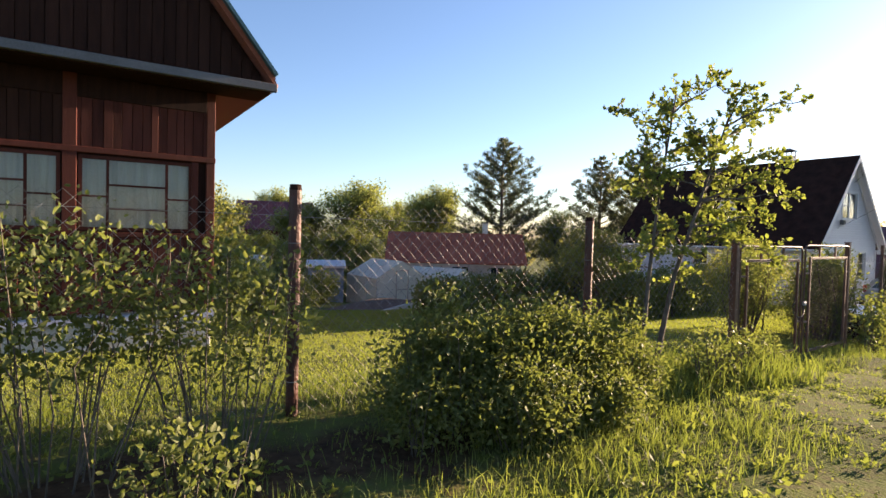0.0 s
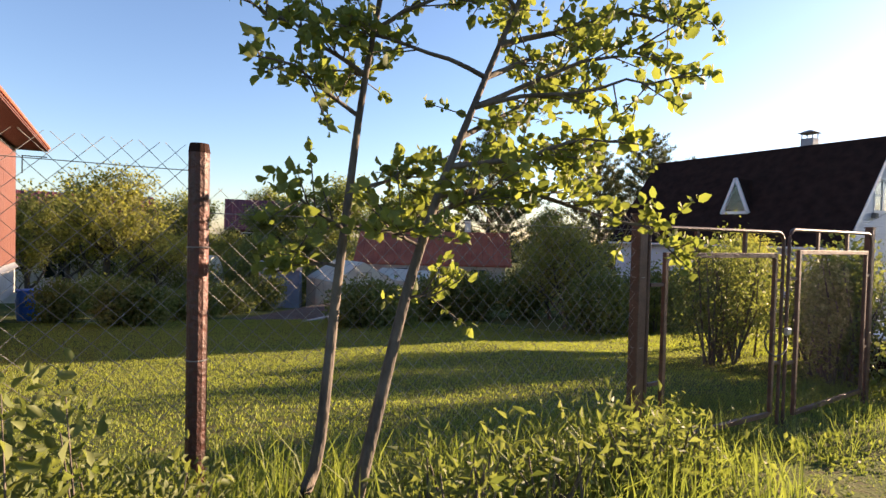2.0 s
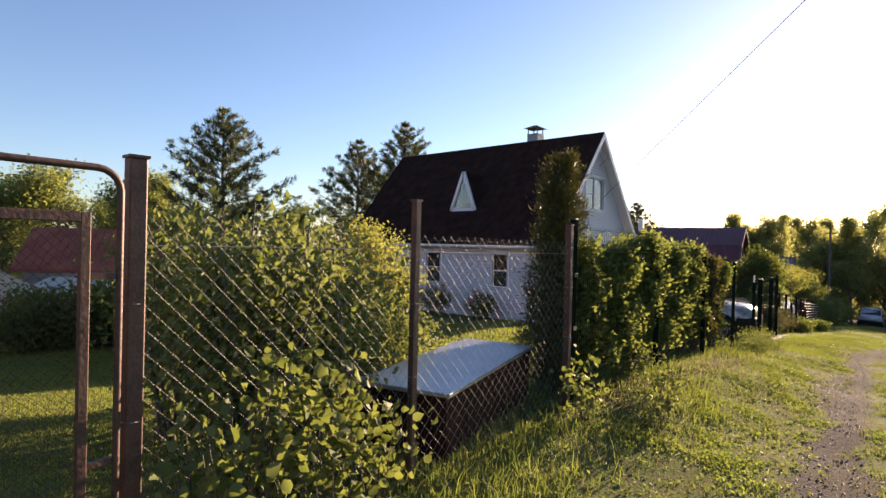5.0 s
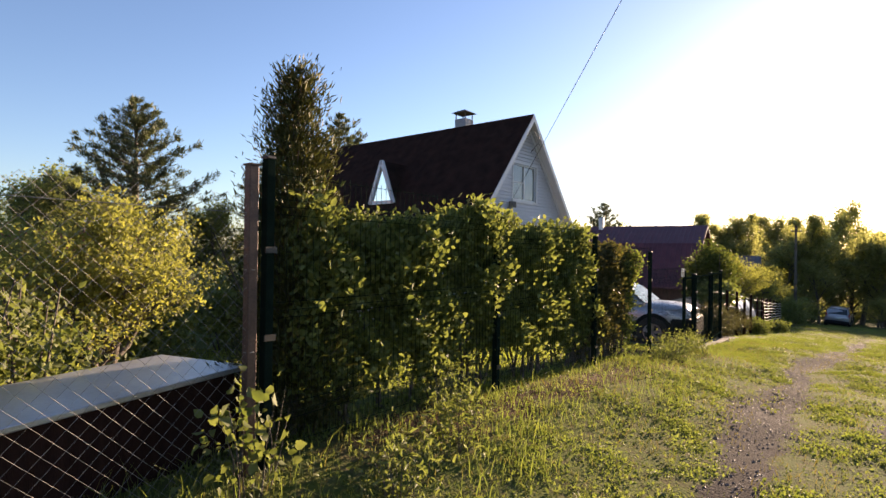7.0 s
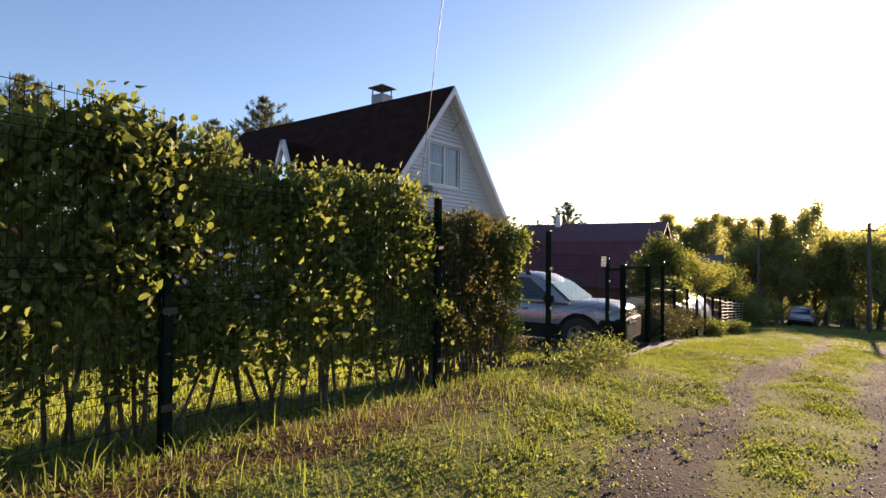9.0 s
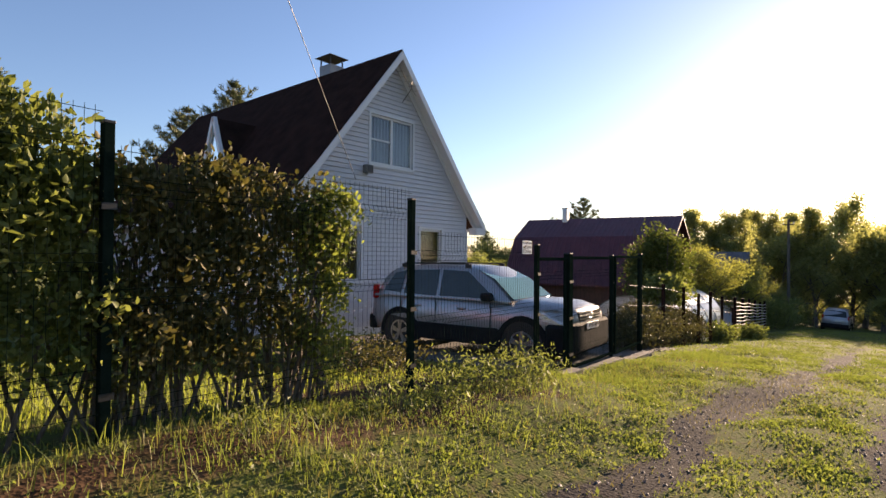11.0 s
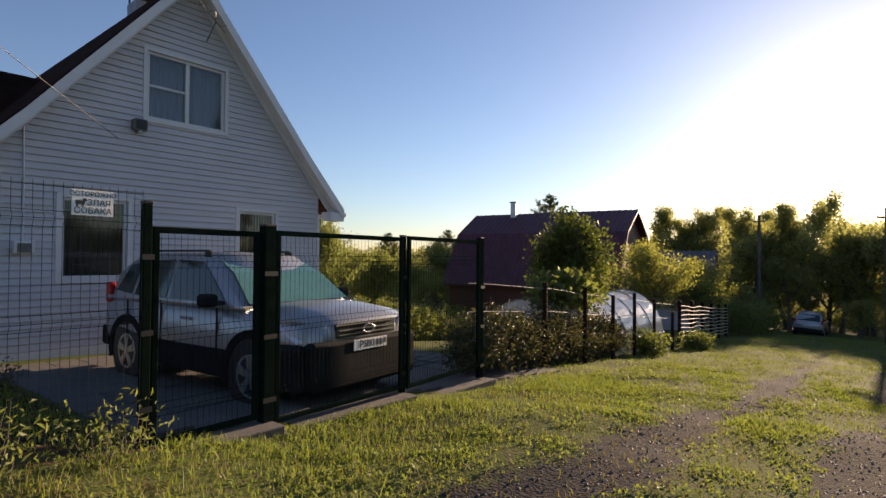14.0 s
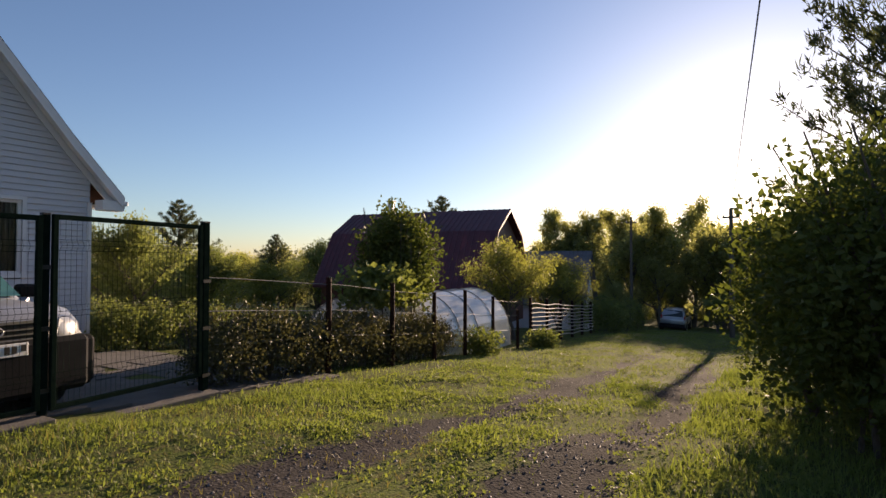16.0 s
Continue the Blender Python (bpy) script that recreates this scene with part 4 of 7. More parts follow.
def pole(x, y, top, label, lampy=False):
    z = gz(x, y) - 0.2
    root = empty("utility_pole", pose(x, y, z), label, "utility pole", "poles along the lane")
    part("shaft", cyl(bmesh.new(), (0, 0, 0), (0, 0, top - z), 0.13, 0.09, 12), M_BARK, root)
    part("crossarm", boxes((-0.05, 0.05, -0.4, 0.4, top - z - 0.5, top - z - 0.4), bevel=0.01), M_BARK, root)
    for s in (-0.35, 0.35):
        part("insulator", cyl(bmesh.new(), (0, s, top - z - 0.4), (0, s, top - z - 0.28), 0.035, 0.02, 8), M_WHITE, root)
    return root


pole(13.5, -2.15, 6.6, "weathered wooden utility pole")
pole(57, 0.2, 3.1, "weathered wooden utility pole beside the lane")
pole(69.5, 7.6, 3.9, "weathered wooden utility pole among trees")


# ---- the brown timber house ----
brown = empty("brown_house", pose(0.215, 8.205, 1.715, 0, 0, 0.8) @ Matrix.Scale(0.93, 4) @ Matrix.Translation((0.15, -8.9, -1.8)), "dark brown timber cottage with a steep gable roof", "house")
BX0, BX1, BY0, BY1 = -6.6, 0.18, 8.9, 22.6
BG = gz(0, 9) - 0.3
BWIN = [(-1.70, -0.15, 1.80, 2.92), (-3.62, -1.92, 1.80, 2.92), (-5.6, -3.9, 1.80, 2.92)]
bm = bmesh.new()
for z0, z1 in ((0.54, 1.80), (1.80, 2.92), (2.92, 4.15)):
    for a, b in spans(BX0, BX1 - 0.02, z0, z1, BWIN):
        box(bm, a, b, BY0 + 0.04, BY0 + 0.16, z0, z1)
part("front_wall", bm, M_DARKWOOD, brown)
BSIDE = [(9.65, 10.7, 1.85, 2.95), (14.4, 15.5, 1.70, 3.2)]
bm = bmesh.new()
for z0, z1 in ((0.5, 1.70), (1.70, 1.85), (1.85, 2.95), (2.95, 3.2), (3.2, 4.15)):
    for a, b in spans(BY0 + 0.16, BY1, z0, z1, BSIDE):
        box(bm, BX1 - 0.16, BX1 - 0.04, a, b, z0, z1)
part("side_wall", bm, M_DARKWOOD, brown)
part("side_wall", boxes((BX0, BX0 + 0.15, BY0 + 0.16, BY1, 0.5, 4.15), (BX0 + 0.15, BX1 - 0.16, BY1 - 0.15, BY1, 0.5, 4.15)), M_DARKWOOD, brown)
part("foundation", boxes((BX0, BX1 - 0.02, BY0 + 0.0, BY1, BG, 0.44), bevel=0.01), M_CONCRETE, brown, "grey concrete foundation")
bm = bmesh.new()
for pts in (((BX0, BY0 - 0.06, 0.40), (BX1 + 0.05, BY0 - 0.06, 0.40), (BX1 + 0.05, BY0 + 0.05, 0.54), (BX0, BY0 + 0.05, 0.54)), ((BX1 + 0.07, BY0 - 0.06, 0.40), (BX1 + 0.07, BY1, 0.38), (BX1 - 0.03, BY1, 0.54), (BX1 - 0.03, BY0 + 0.05, 0.54))):
    bm.faces.new([bm.verts.new(p) for p in pts])
part("drip_sheet", bm, M_METAL, brown, "grey-blue metal drip sheet above the foundation")
# the dark board at the wall top stands for the shade under the eaves
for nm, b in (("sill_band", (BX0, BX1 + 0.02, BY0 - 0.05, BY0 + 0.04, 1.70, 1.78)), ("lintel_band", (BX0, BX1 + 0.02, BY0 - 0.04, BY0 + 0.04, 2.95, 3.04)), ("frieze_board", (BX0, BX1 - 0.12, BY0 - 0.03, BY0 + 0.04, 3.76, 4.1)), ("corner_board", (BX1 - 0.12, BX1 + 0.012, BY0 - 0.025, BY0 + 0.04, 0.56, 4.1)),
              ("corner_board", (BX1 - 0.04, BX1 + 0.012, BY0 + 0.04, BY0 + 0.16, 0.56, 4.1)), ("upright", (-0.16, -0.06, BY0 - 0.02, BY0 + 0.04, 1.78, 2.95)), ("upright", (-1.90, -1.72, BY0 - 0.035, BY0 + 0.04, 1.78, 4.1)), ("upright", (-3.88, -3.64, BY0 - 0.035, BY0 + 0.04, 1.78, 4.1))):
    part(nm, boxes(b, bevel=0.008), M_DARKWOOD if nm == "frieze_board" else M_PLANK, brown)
for a, b, c, d in BWIN:
    w = part("window", boxes((a, b, BY0 + 0.0, BY0 + 0.06, d - 0.05, d), (a, b, BY0 + 0.0, BY0 + 0.06, c, c + 0.05), (a, a + 0.05, BY0, BY0 + 0.06, c + 0.05, d - 0.05), (b - 0.05, b, BY0, BY0 + 0.06, c + 0.05, d - 0.05)), M_PLANK, brown, "old brown window with many small panes")
    s1, s2 = a + (b - a) * 0.24, a + (b - a) * 0.76
    h1, h2, h3 = c + (d - c) * 0.3, c + (d - c) * 0.62, c + (d - c) * 0.46
    for q in ((s1 - 0.02, s1 + 0.02, c + 0.05, d - 0.05), (s2 - 0.02, s2 + 0.02, c + 0.05, d - 0.05), (s1 + 0.02, s2 - 0.02, h1 - 0.015, h1 + 0.015), (s1 + 0.02, s2 - 0.02, h2 - 0.015, h2 + 0.015), (a + 0.05, s1 - 0.02, h3 - 0.015, h3 + 0.015), (s2 + 0.02, b - 0.05, h3 - 0.015, h3 + 0.015)):
        part("glazing_bar", boxes((q[0], q[1], BY0 + 0.01, BY0 + 0.05, q[2], q[3])), M_PLANK, w)
    part("pane", boxes((a + 0.03, b - 0.03, BY0 + 0.028, BY0 + 0.033, c + 0.03, d - 0.03)), M_GLASS, w)
    bm = bmesh.new()
    vs = [(bm.verts.new((a + (b - a) * i / 40, BY0 + 0.11 + 0.02 * math.sin(i * 1.3), c)), bm.verts.new((a + (b - a) * i / 40, BY0 + 0.11 + 0.02 * math.sin(i * 1.3), d))) for i in range(41)]
    for p, q in zip(vs[:-1], vs[1:]):
        bm.faces.new((p[0], q[0], q[1], p[1]))
    part("curtain", bm, M_CURTAIN, w, "pale net curtain")
for a, b, c, d in BSIDE:
    w = part("window", boxes((BX1 - 0.02, BX1 + 0.035, a - 0.09, a, c - 0.09, d + 0.09), (BX1 - 0.02, BX1 + 0.035, b, b + 0.09, c - 0.09, d + 0.09), (BX1 - 0.02, BX1 + 0.035, a, b, d, d + 0.09), (BX1 - 0.02, BX1 + 0.045, a, b, c - 0.09, c)), M_PLANK_RED, brown, "red-brown window casing")
    part("frame", boxes((BX1 - 0.05, BX1 - 0.01, a, a + 0.06, c, d), (BX1 - 0.05, BX1 - 0.01, b - 0.06, b, c, d), (BX1 - 0.05, BX1 - 0.01, (a + b) / 2 - 0.03, (a + b) / 2 + 0.03, c, d), (BX1 - 0.05, BX1 - 0.01, a + 0.06, b - 0.06, d - 0.06, d), (BX1 - 0.05, BX1 - 0.01, a + 0.06, b - 0.06, c, c + 0.06), (BX1 - 0.045, BX1 - 0.015, a + 0.06, b - 0.06, c + 0.66 * (d - c), c + 0.66 * (d - c) + 0.04)), M_TRIM, w)
    part("pane", boxes((BX1 - 0.035, BX1 - 0.03, a + 0.03, b - 0.03, c + 0.03, d - 0.03)), M_GLASS, w)
    part("curtain", boxes((BX1 - 0.11, BX1 - 0.10, a, b, c, d)), M_CURTAIN, w)
# gable roof: overhanging soffit, pent edge, planked gable, teal barge, side eave
RC, RZ, RE = -3.2, 9.6, 4.12
slope = (RZ - 4.35) / (0.98 - RC)
for sgn in (1, -1):
    xe = RC + sgn * (0.98 - RC)
    bm = bmesh.new()
    vs = [bm.verts.new(p) for yy in (8.2, 23.0) for p in ((RC, yy, RZ), (xe, yy, 4.35), (xe - sgn * 0.03, yy, 4.25), (RC, yy, RZ - 0.14))]
    for f in ((0, 1, 2, 3), (4, 5, 6, 7), (0, 1, 5, 4), (1, 2, 6, 5), (2, 3, 7, 6), (3, 0, 4, 7)):
        bm.faces.new([vs[i] for i in f])
    part("roof", bm, M_ROOF_RED, brown, "old corrugated roof slope")
    part("soffit", boxes((min(xe, xe - sgn * 0.86), max(xe, xe - sgn * 0.86), 8.25, 22.9, RE + 0.03, RE + 0.07)), M_PLANK_RED, brown, "red-brown boarded soffit")
    part("fascia", boxes((min(xe - sgn * 0.02, xe + sgn * 0.02), max(xe - sgn * 0.02, xe + sgn * 0.02), 8.25, 22.9, RE + 0.06, RE + 0.2)), M_PLANK_RED, brown)
    a, b = Vector((xe, 8.19, 4.38)), Vector((RC, 8.19, RZ + 0.03))
    m = Matrix.Translation((a + b) / 2) @ (b - a).to_track_quat("Z", "Y").to_matrix().to_4x4()
    bm = bmesh.new()
    box(bm, -0.09, 0.09, -0.03, 0.02, -(b - a).length / 2, (b - a).length / 2, m=m)
    part("barge_board", bm, M_TEAL, brown, "teal metal barge edge")
for i in range(60):
    yy = 8.3 + i * 0.243
    part("roof_tile_edge", boxes((0.9, 1.05, yy, yy + 0.2, 4.22, 4.30), bevel=0.02), M_ROOF_RED, brown)
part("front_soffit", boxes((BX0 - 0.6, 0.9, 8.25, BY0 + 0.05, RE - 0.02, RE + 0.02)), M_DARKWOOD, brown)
part("pent_edge", boxes((BX0 - 0.6, 1.0, 8.17, 8.25, RE + 0.0, RE + 0.13), bevel=0.01), M_ROOF_GREY, brown, "grey metal edge under the gable")
xs_ = np.arange(RC - 4.0, RC + 4.0, 0.16)
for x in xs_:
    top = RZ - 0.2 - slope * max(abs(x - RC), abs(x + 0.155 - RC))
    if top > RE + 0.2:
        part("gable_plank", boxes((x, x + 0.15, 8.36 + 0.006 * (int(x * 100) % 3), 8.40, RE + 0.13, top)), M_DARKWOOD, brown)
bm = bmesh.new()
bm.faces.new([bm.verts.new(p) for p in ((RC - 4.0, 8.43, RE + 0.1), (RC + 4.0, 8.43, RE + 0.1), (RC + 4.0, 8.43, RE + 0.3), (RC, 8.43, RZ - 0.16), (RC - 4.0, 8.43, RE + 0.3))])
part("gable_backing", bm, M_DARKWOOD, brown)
part("gutter_bracket", boxes((0.3, 0.95, 22.85, 22.88, 3.95, 3.98), (0.28, 0.31, 22.85, 22.88, 3.4, 3.97)), M_BLACK, brown)
barrel = empty("water_barrel", pose(0.75, 20.2, gz(0.75, 20.2) - 0.03), "blue plastic water barrel beside the house wall", "barrel")
bm = bmesh.new()
for z0, z1, r0, r1 in ((0, 0.3, 0.27, 0.31), (0.3, 0.62, 0.31, 0.31), (0.62, 0.92, 0.31, 0.27)):
    cyl(bm, (0, 0, z0), (0, 0, z1), r0, r1, 18)
part("body", bm, M_BLUE, barrel)
bm = bmesh.new()
for z0 in (0.29, 0.6, 0.9):
    cyl(bm, (0, 0, z0), (0, 0, z0 + 0.03), 0.322, 0.322, 18)
part("rim", bm, M_BLUE, barrel)

# ---- grey box at the fence ----
gb = empty("compost_box", pose(12.31, 3.53, -0.22, 0, 0, 17.0), "long grey sheet-covered box behind the mesh fence", "box")
part("lid", boxes((-0.04, 2.34, -0.04, 0.84, 0.55, 0.585), bevel=0.006), M_METAL, gb, "flat grey metal sheet lid")
for b in ((0, 2.3, 0, 0.03, 0, 0.55), (0, 2.3, 0.77, 0.8, 0, 0.55), (0, 0.03, 0.03, 0.77, 0, 0.55), (2.27, 2.3, 0.03, 0.77, 0, 0.55)):
    part("side", boxes(b), M_DARKWOOD, gb)


# ---- the parked cars ----
def loft(bm, stations):
    """Skins rings of equal length, closed at both ends."""
    rings = [[bm.verts.new(p) for p in s] for s in stations]
    n = len(rings[0])
    for a, b in zip(rings[:-1], rings[1:]):
        for i in range(n):
            bm.faces.new((a[i], a[(i + 1) % n], b[(i + 1) % n], b[i]))
    bm.faces.new(rings[0])
    bm.faces.new(rings[-1])
    return bm


def section(x, hw, zb, zt, crown, tuck=0.06):
    half = [(hw - tuck, zb), (hw - 0.015, zb + 0.14), (hw, zb + (zt - zb) * 0.45), (hw - 0.02, zt - 0.10), (hw - 0.09, zt - 0.02), (hw * 0.5, zt + crown * 0.8)]
    pts = [(x, -y, z) for y, z in half] + [(x, 0, zt + crown)] + [(x, y, z) for y, z in reversed(half)] + [(x, 0, zb)]
    return pts


def wheel(parent, x, y, side, r=0.345):
    w = part("wheel", cyl(bmesh.new(), (x, y - 0.11 * side, r), (x, y - 0.02 * side, r), r * 0.6, r * 0.6, 20), M_BLACK, parent, "wheel with a five-spoke alloy rim")
    bm = bmesh.new()
    prof = [(0.62, -0.02), (0.70, 0.005), (0.93, 0.0), (1.0, -0.03), (1.0, -0.19), (0.93, -0.22), (0.62, -0.2)]
    rings = []
    for k in range(28):
        a = 2 * math.pi * k / 28
        rings.append([bm.verts.new((x + r * f * math.cos(a), y + side * o, r + r * f * math.sin(a))) for f, o in prof])
    for k in range(28):
        p, q = rings[k], rings[(k + 1) % 28]
        for i in range(len(prof) - 1):
            bm.faces.new((p[i], p[i + 1], q[i + 1], q[i]))
    part("tyre", bm, M_RUBBER, w, "black tyre", True)
    bm = bmesh.new()
    for k in range(5):
        for off in (-0.14, 0.14):
            a = 2 * math.pi * k / 5 + 0.3 + off
            c, s = math.cos(a), math.sin(a)
            m = Matrix.Translation((x + c * r * 0.36, y + side * 0.0, r + s * r * 0.36)) @ Matrix.Rotation(-a, 4, "Y")
            box(bm, -r * 0.28, r * 0.28, -0.018, 0.018, -0.022, 0.022, m=m)
    cyl(bm, (x, y - side * 0.02, r), (x, y + side * 0.025, r), r * 0.15, r * 0.13, 14)
    rr = []
    for k in range(28):
        a = 2 * math.pi * k / 28
        rr.append([bm.verts.new((x + r * f * math.cos(a), y + side * o, r + r * f * math.sin(a))) for f, o in ((0.58, -0.03), (0.58, 0.008), (0.66, 0.01), (0.66, -0.03))])
    for k in range(28):
        p, q = rr[k], rr[(k + 1) % 28]
        for i in range(3):
            bm.faces.new((p[i], p[i + 1], q[i + 1], q[i]))
    part("rim", bm, M_ALLOY, w, "five-spoke alloy rim")
    return w


def arch(parent, x, y, side, r=0.345):
    bm = bmesh.new()
    ring = []
    for k in range(15):
        a = math.pi * (k / 14) * 1.16 - 0.25
        ring.append([bm.verts.new((x + f * math.cos(a), y + side * o, r + f * math.sin(a))) for f, o in ((r * 1.13, -0.05), (r * 1.13, 0.02), (r * 1.38, 0.022), (r * 1.42, -0.03))])
    for p, q in zip(ring[:-1], ring[1:]):
        for i in range(3):
            bm.faces.new((p[i], p[i + 1], q[i + 1], q[i]))
    part("wheel_arch", bm, M_CLAD, parent, "dark plastic wheel arch")
    part("wheel_well", cyl(bmesh.new(), (x, y - side * 0.1, r), (x, y + side * 0.006, r), r * 1.14, r * 1.14, 24), M_BLACK, parent)


def suv(m, label, plate=True):
    car = empty("parked_car", m, label, "car")
    st = [(-2.13, 0.70, 0.52, 0.96, 0.0), (-2.09, 0.82, 0.40, 1.02, 0.01), (-1.7, 0.89, 0.34, 1.05, 0.02), (-0.6, 0.90, 0.34, 1.04, 0.02), (0.55, 0.90, 0.34, 1.02, 0.02), (0.95, 0.89, 0.34, 1.02, 0.05),
          (1.5, 0.88, 0.36, 1.02, 0.06), (1.84, 0.85, 0.42, 0.99, 0.06), (2.03, 0.79, 0.46, 0.94, 0.05), (2.11, 0.68, 0.52, 0.88, 0.03), (2.13, 0.60, 0.56, 0.82, 0.01)]
    part("body", loft(bmesh.new(), [section(x, hw, zb, zt, c) for x, hw, zb, zt, c in st]), M_SILVER, car, "silver-grey painted body", True)
    st2 = [(-2.02, 0.78, 1.0, 1.06), (-1.82, 0.75, 1.0, 1.42), (-1.55, 0.70, 1.0, 1.585), (-1.0, 0.68, 1.0, 1.63), (-0.2, 0.68, 1.0, 1.635), (0.25, 0.68, 1.0, 1.60), (0.6, 0.71, 1.0, 1.42), (1.08, 0.77, 1.0, 1.06)]
    rings = []
    for x, hw, zb, zt in st2:
        rings.append([(x, -0.84, zb), (x, -0.82, zb + 0.05), (x, -hw, zt - 0.07), (x, -hw + 0.12, zt), (x, 0, zt + 0.02), (x, hw - 0.12, zt), (x, hw, zt - 0.07), (x, 0.82, zb + 0.05), (x, 0.84, zb)])
    part("cabin", loft(bmesh.new(), rings), M_SILVER, car, "silver roof and pillars", True)

    def pane(name, pts, y_out=0.0, mat=None, parent=car, label=""):
        bm = bmesh.new()
        bm.faces.new([bm.verts.new(p) for p in pts])
        return part(name, bm, mat or M_CARGLASS2, parent, label)

    def side_y(z):
        return 0.822 - (z - 1.05) / 0.47 * 0.13 + 0.008

    for s in (-1, 1):
        for nm, q in (("side_window", [(-0.42, 1.07), (0.78, 1.07), (0.42, 1.33), (0.14, 1.53), (-0.42, 1.55)]), ("side_window", [(-1.28, 1.08), (-0.50, 1.07), (-0.50, 1.55), (-1.22, 1.53)]), ("quarter_window", [(-1.80, 1.12), (-1.36, 1.09), (-1.30, 1.52), (-1.58, 1.46)])):
            pane(nm, [(x, s * side_y(z), z) for x, z in q], label="dark tinted side window")
        part("sill", boxes((-0.92, 0.88, s * 0.865 - 0.045, s * 0.865 + 0.05, 0.27, 0.58), bevel=0.02), M_CLAD, car, "dark plastic sill cladding")
        part("roof_rail", boxes((-1.45, 0.1, s * 0.6 - 0.015, s * 0.6 + 0.015, 1.648, 1.674), (-1.5, -1.36, s * 0.6 - 0.018, s * 0.6 + 0.018, 1.58, 1.655), (0.01, 0.14, s * 0.6 - 0.018, s * 0.6 + 0.018, 1.58, 1.655), bevel=0.008), M_BLACK, car, "black roof rail")
        mi = part("mirror", boxes((0.62, 0.82, s * 0.99 - 0.10, s * 0.99 + 0.06, 1.04, 1.18), bevel=0.03), M_CLAD, car, "dark door mirror")
        part("mirror_foot", boxes((0.66, 0.76, min(s * 0.84, s * 0.92), max(s * 0.84, s * 0.92), 1.05, 1.10)), M_BLACK, mi)
        for hx in (-0.98, 0.02):
            part("door_handle", boxes((hx, hx + 0.18, s * 0.905 - 0.018, s * 0.905 + 0.018, 0.86, 0.895), bevel=0.008), M_SILVER, car)
        for dx_ in (-1.30, -0.46, 0.72):
            part("door_gap", boxes((dx_, dx_ + 0.008, s * 0.895 - 0.012, s * 0.895 + 0.012, 0.5, 1.02)), M_BLACK, car)
        bm = bmesh.new()
        vs = [bm.verts.new(p) for p in ((1.70, s * 0.878, 0.76), (1.60, s * 0.885, 0.93), (1.88, s * 0.825, 0.955), (2.12, s * 0.55, 0.90), (2.135, s * 0.52, 0.77), (1.98, s * 0.835, 0.73))]
        bm.faces.new(vs)
        part("headlight", bm, M_LAMP, car, "clear headlight")
        part("fog_lamp", cyl(bmesh.new(), (2.10, s * 0.66, 0.46), (2.15, s * 0.66, 0.46), 0.055, 0.055, 14), M_LAMP, car)
        part("tail_light", boxes((-2.10, -1.96, s * 0.77 - 0.05, s * 0.77 + 0.03, 0.94, 1.22), bevel=0.02), M_REDLAMP, car, "red tail light")
        for ax in (1.32, -1.31):
            arch(car, ax, s * 0.885, s)
            wheel(car, ax, s * 0.885, s)
    pane("windscreen", [(0.30, -0.60, 1.565), (0.30, 0.60, 1.565), (0.66, 0.64, 1.405), (1.09, 0.74, 1.075), (1.09, -0.74, 1.075), (0.66, -0.64, 1.405)], mat=M_SCREEN, label="windscreen with its teal reflection put into the colour")
    pane("rear_window", [(-2.0, -0.66, 1.12), (-2.0, 0.66, 1.12), (-1.83, 0.62, 1.43), (-1.64, 0.58, 1.55), (-1.64, -0.58, 1.55), (-1.83, -0.62, 1.43)])
    part("bumper", boxes((1.95, 2.19, -0.80, 0.80, 0.24, 0.74), (1.74, 2.08, -0.925, -0.76, 0.24, 0.72), (1.74, 2.08, 0.76, 0.925, 0.24, 0.72), bevel=0.045), M_CLAD, car, "dark plastic front bumper")
    part("bumper", boxes((-2.2, -2.0, -0.82, 0.82, 0.34, 0.62), bevel=0.03), M_CLAD, car, "dark plastic rear bumper")
    gr = part("grille", boxes((2.09, 2.14, -0.46, 0.46, 0.755, 0.905), bevel=0.01), M_BLACK, car, "black radiator grille")
    part("chrome_bar", boxes((2.135, 2.155, -0.46, 0.46, 0.885, 0.91), (2.135, 2.152, -0.42, 0.42, 0.83, 0.84), (2.135, 2.152, -0.42, 0.42, 0.785, 0.795)), M_ALLOY, gr)
    bm = bmesh.new()
    ring = [(np.array([(2.162, 0.085 * math.cos(a), 0.83 + 0.045 * math.sin(a)) for a in np.linspace(0, 2 * math.pi, 21)]), np.full(21, 0.008))]
    V_, F_ = tubes_np(ring, 5)
    mesh_np("badge", V_, F_, M_ALLOY, gr)
    if plate:
        pl = part("number_plate", boxes((2.185, 2.20, -0.26, 0.26, 0.615, 0.727), bevel=0.004), M_WHITE, car, "white number plate")
        lettering("Р580", 0.105, (2.202, -0.07, 0.671), M_BLACK, pl, "plate_text", (90, 0, 90))
        part("plate_bar", boxes((2.201, 2.203, 0.075, 0.115, 0.64, 0.705), (2.201, 2.203, 0.13, 0.17, 0.64, 0.705), (2.201, 2.203, 0.20, 0.24, 0.655, 0.71)), M_BLACK, pl)
    part("wiper", boxes((1.02, 1.06, -0.55, 0.1, 1.085, 1.10)), M_BLACK, car)
    part("underside", boxes((-1.9, 1.9, -0.7, 0.7, 0.24, 0.36)), M_BLACK, car)
    return car


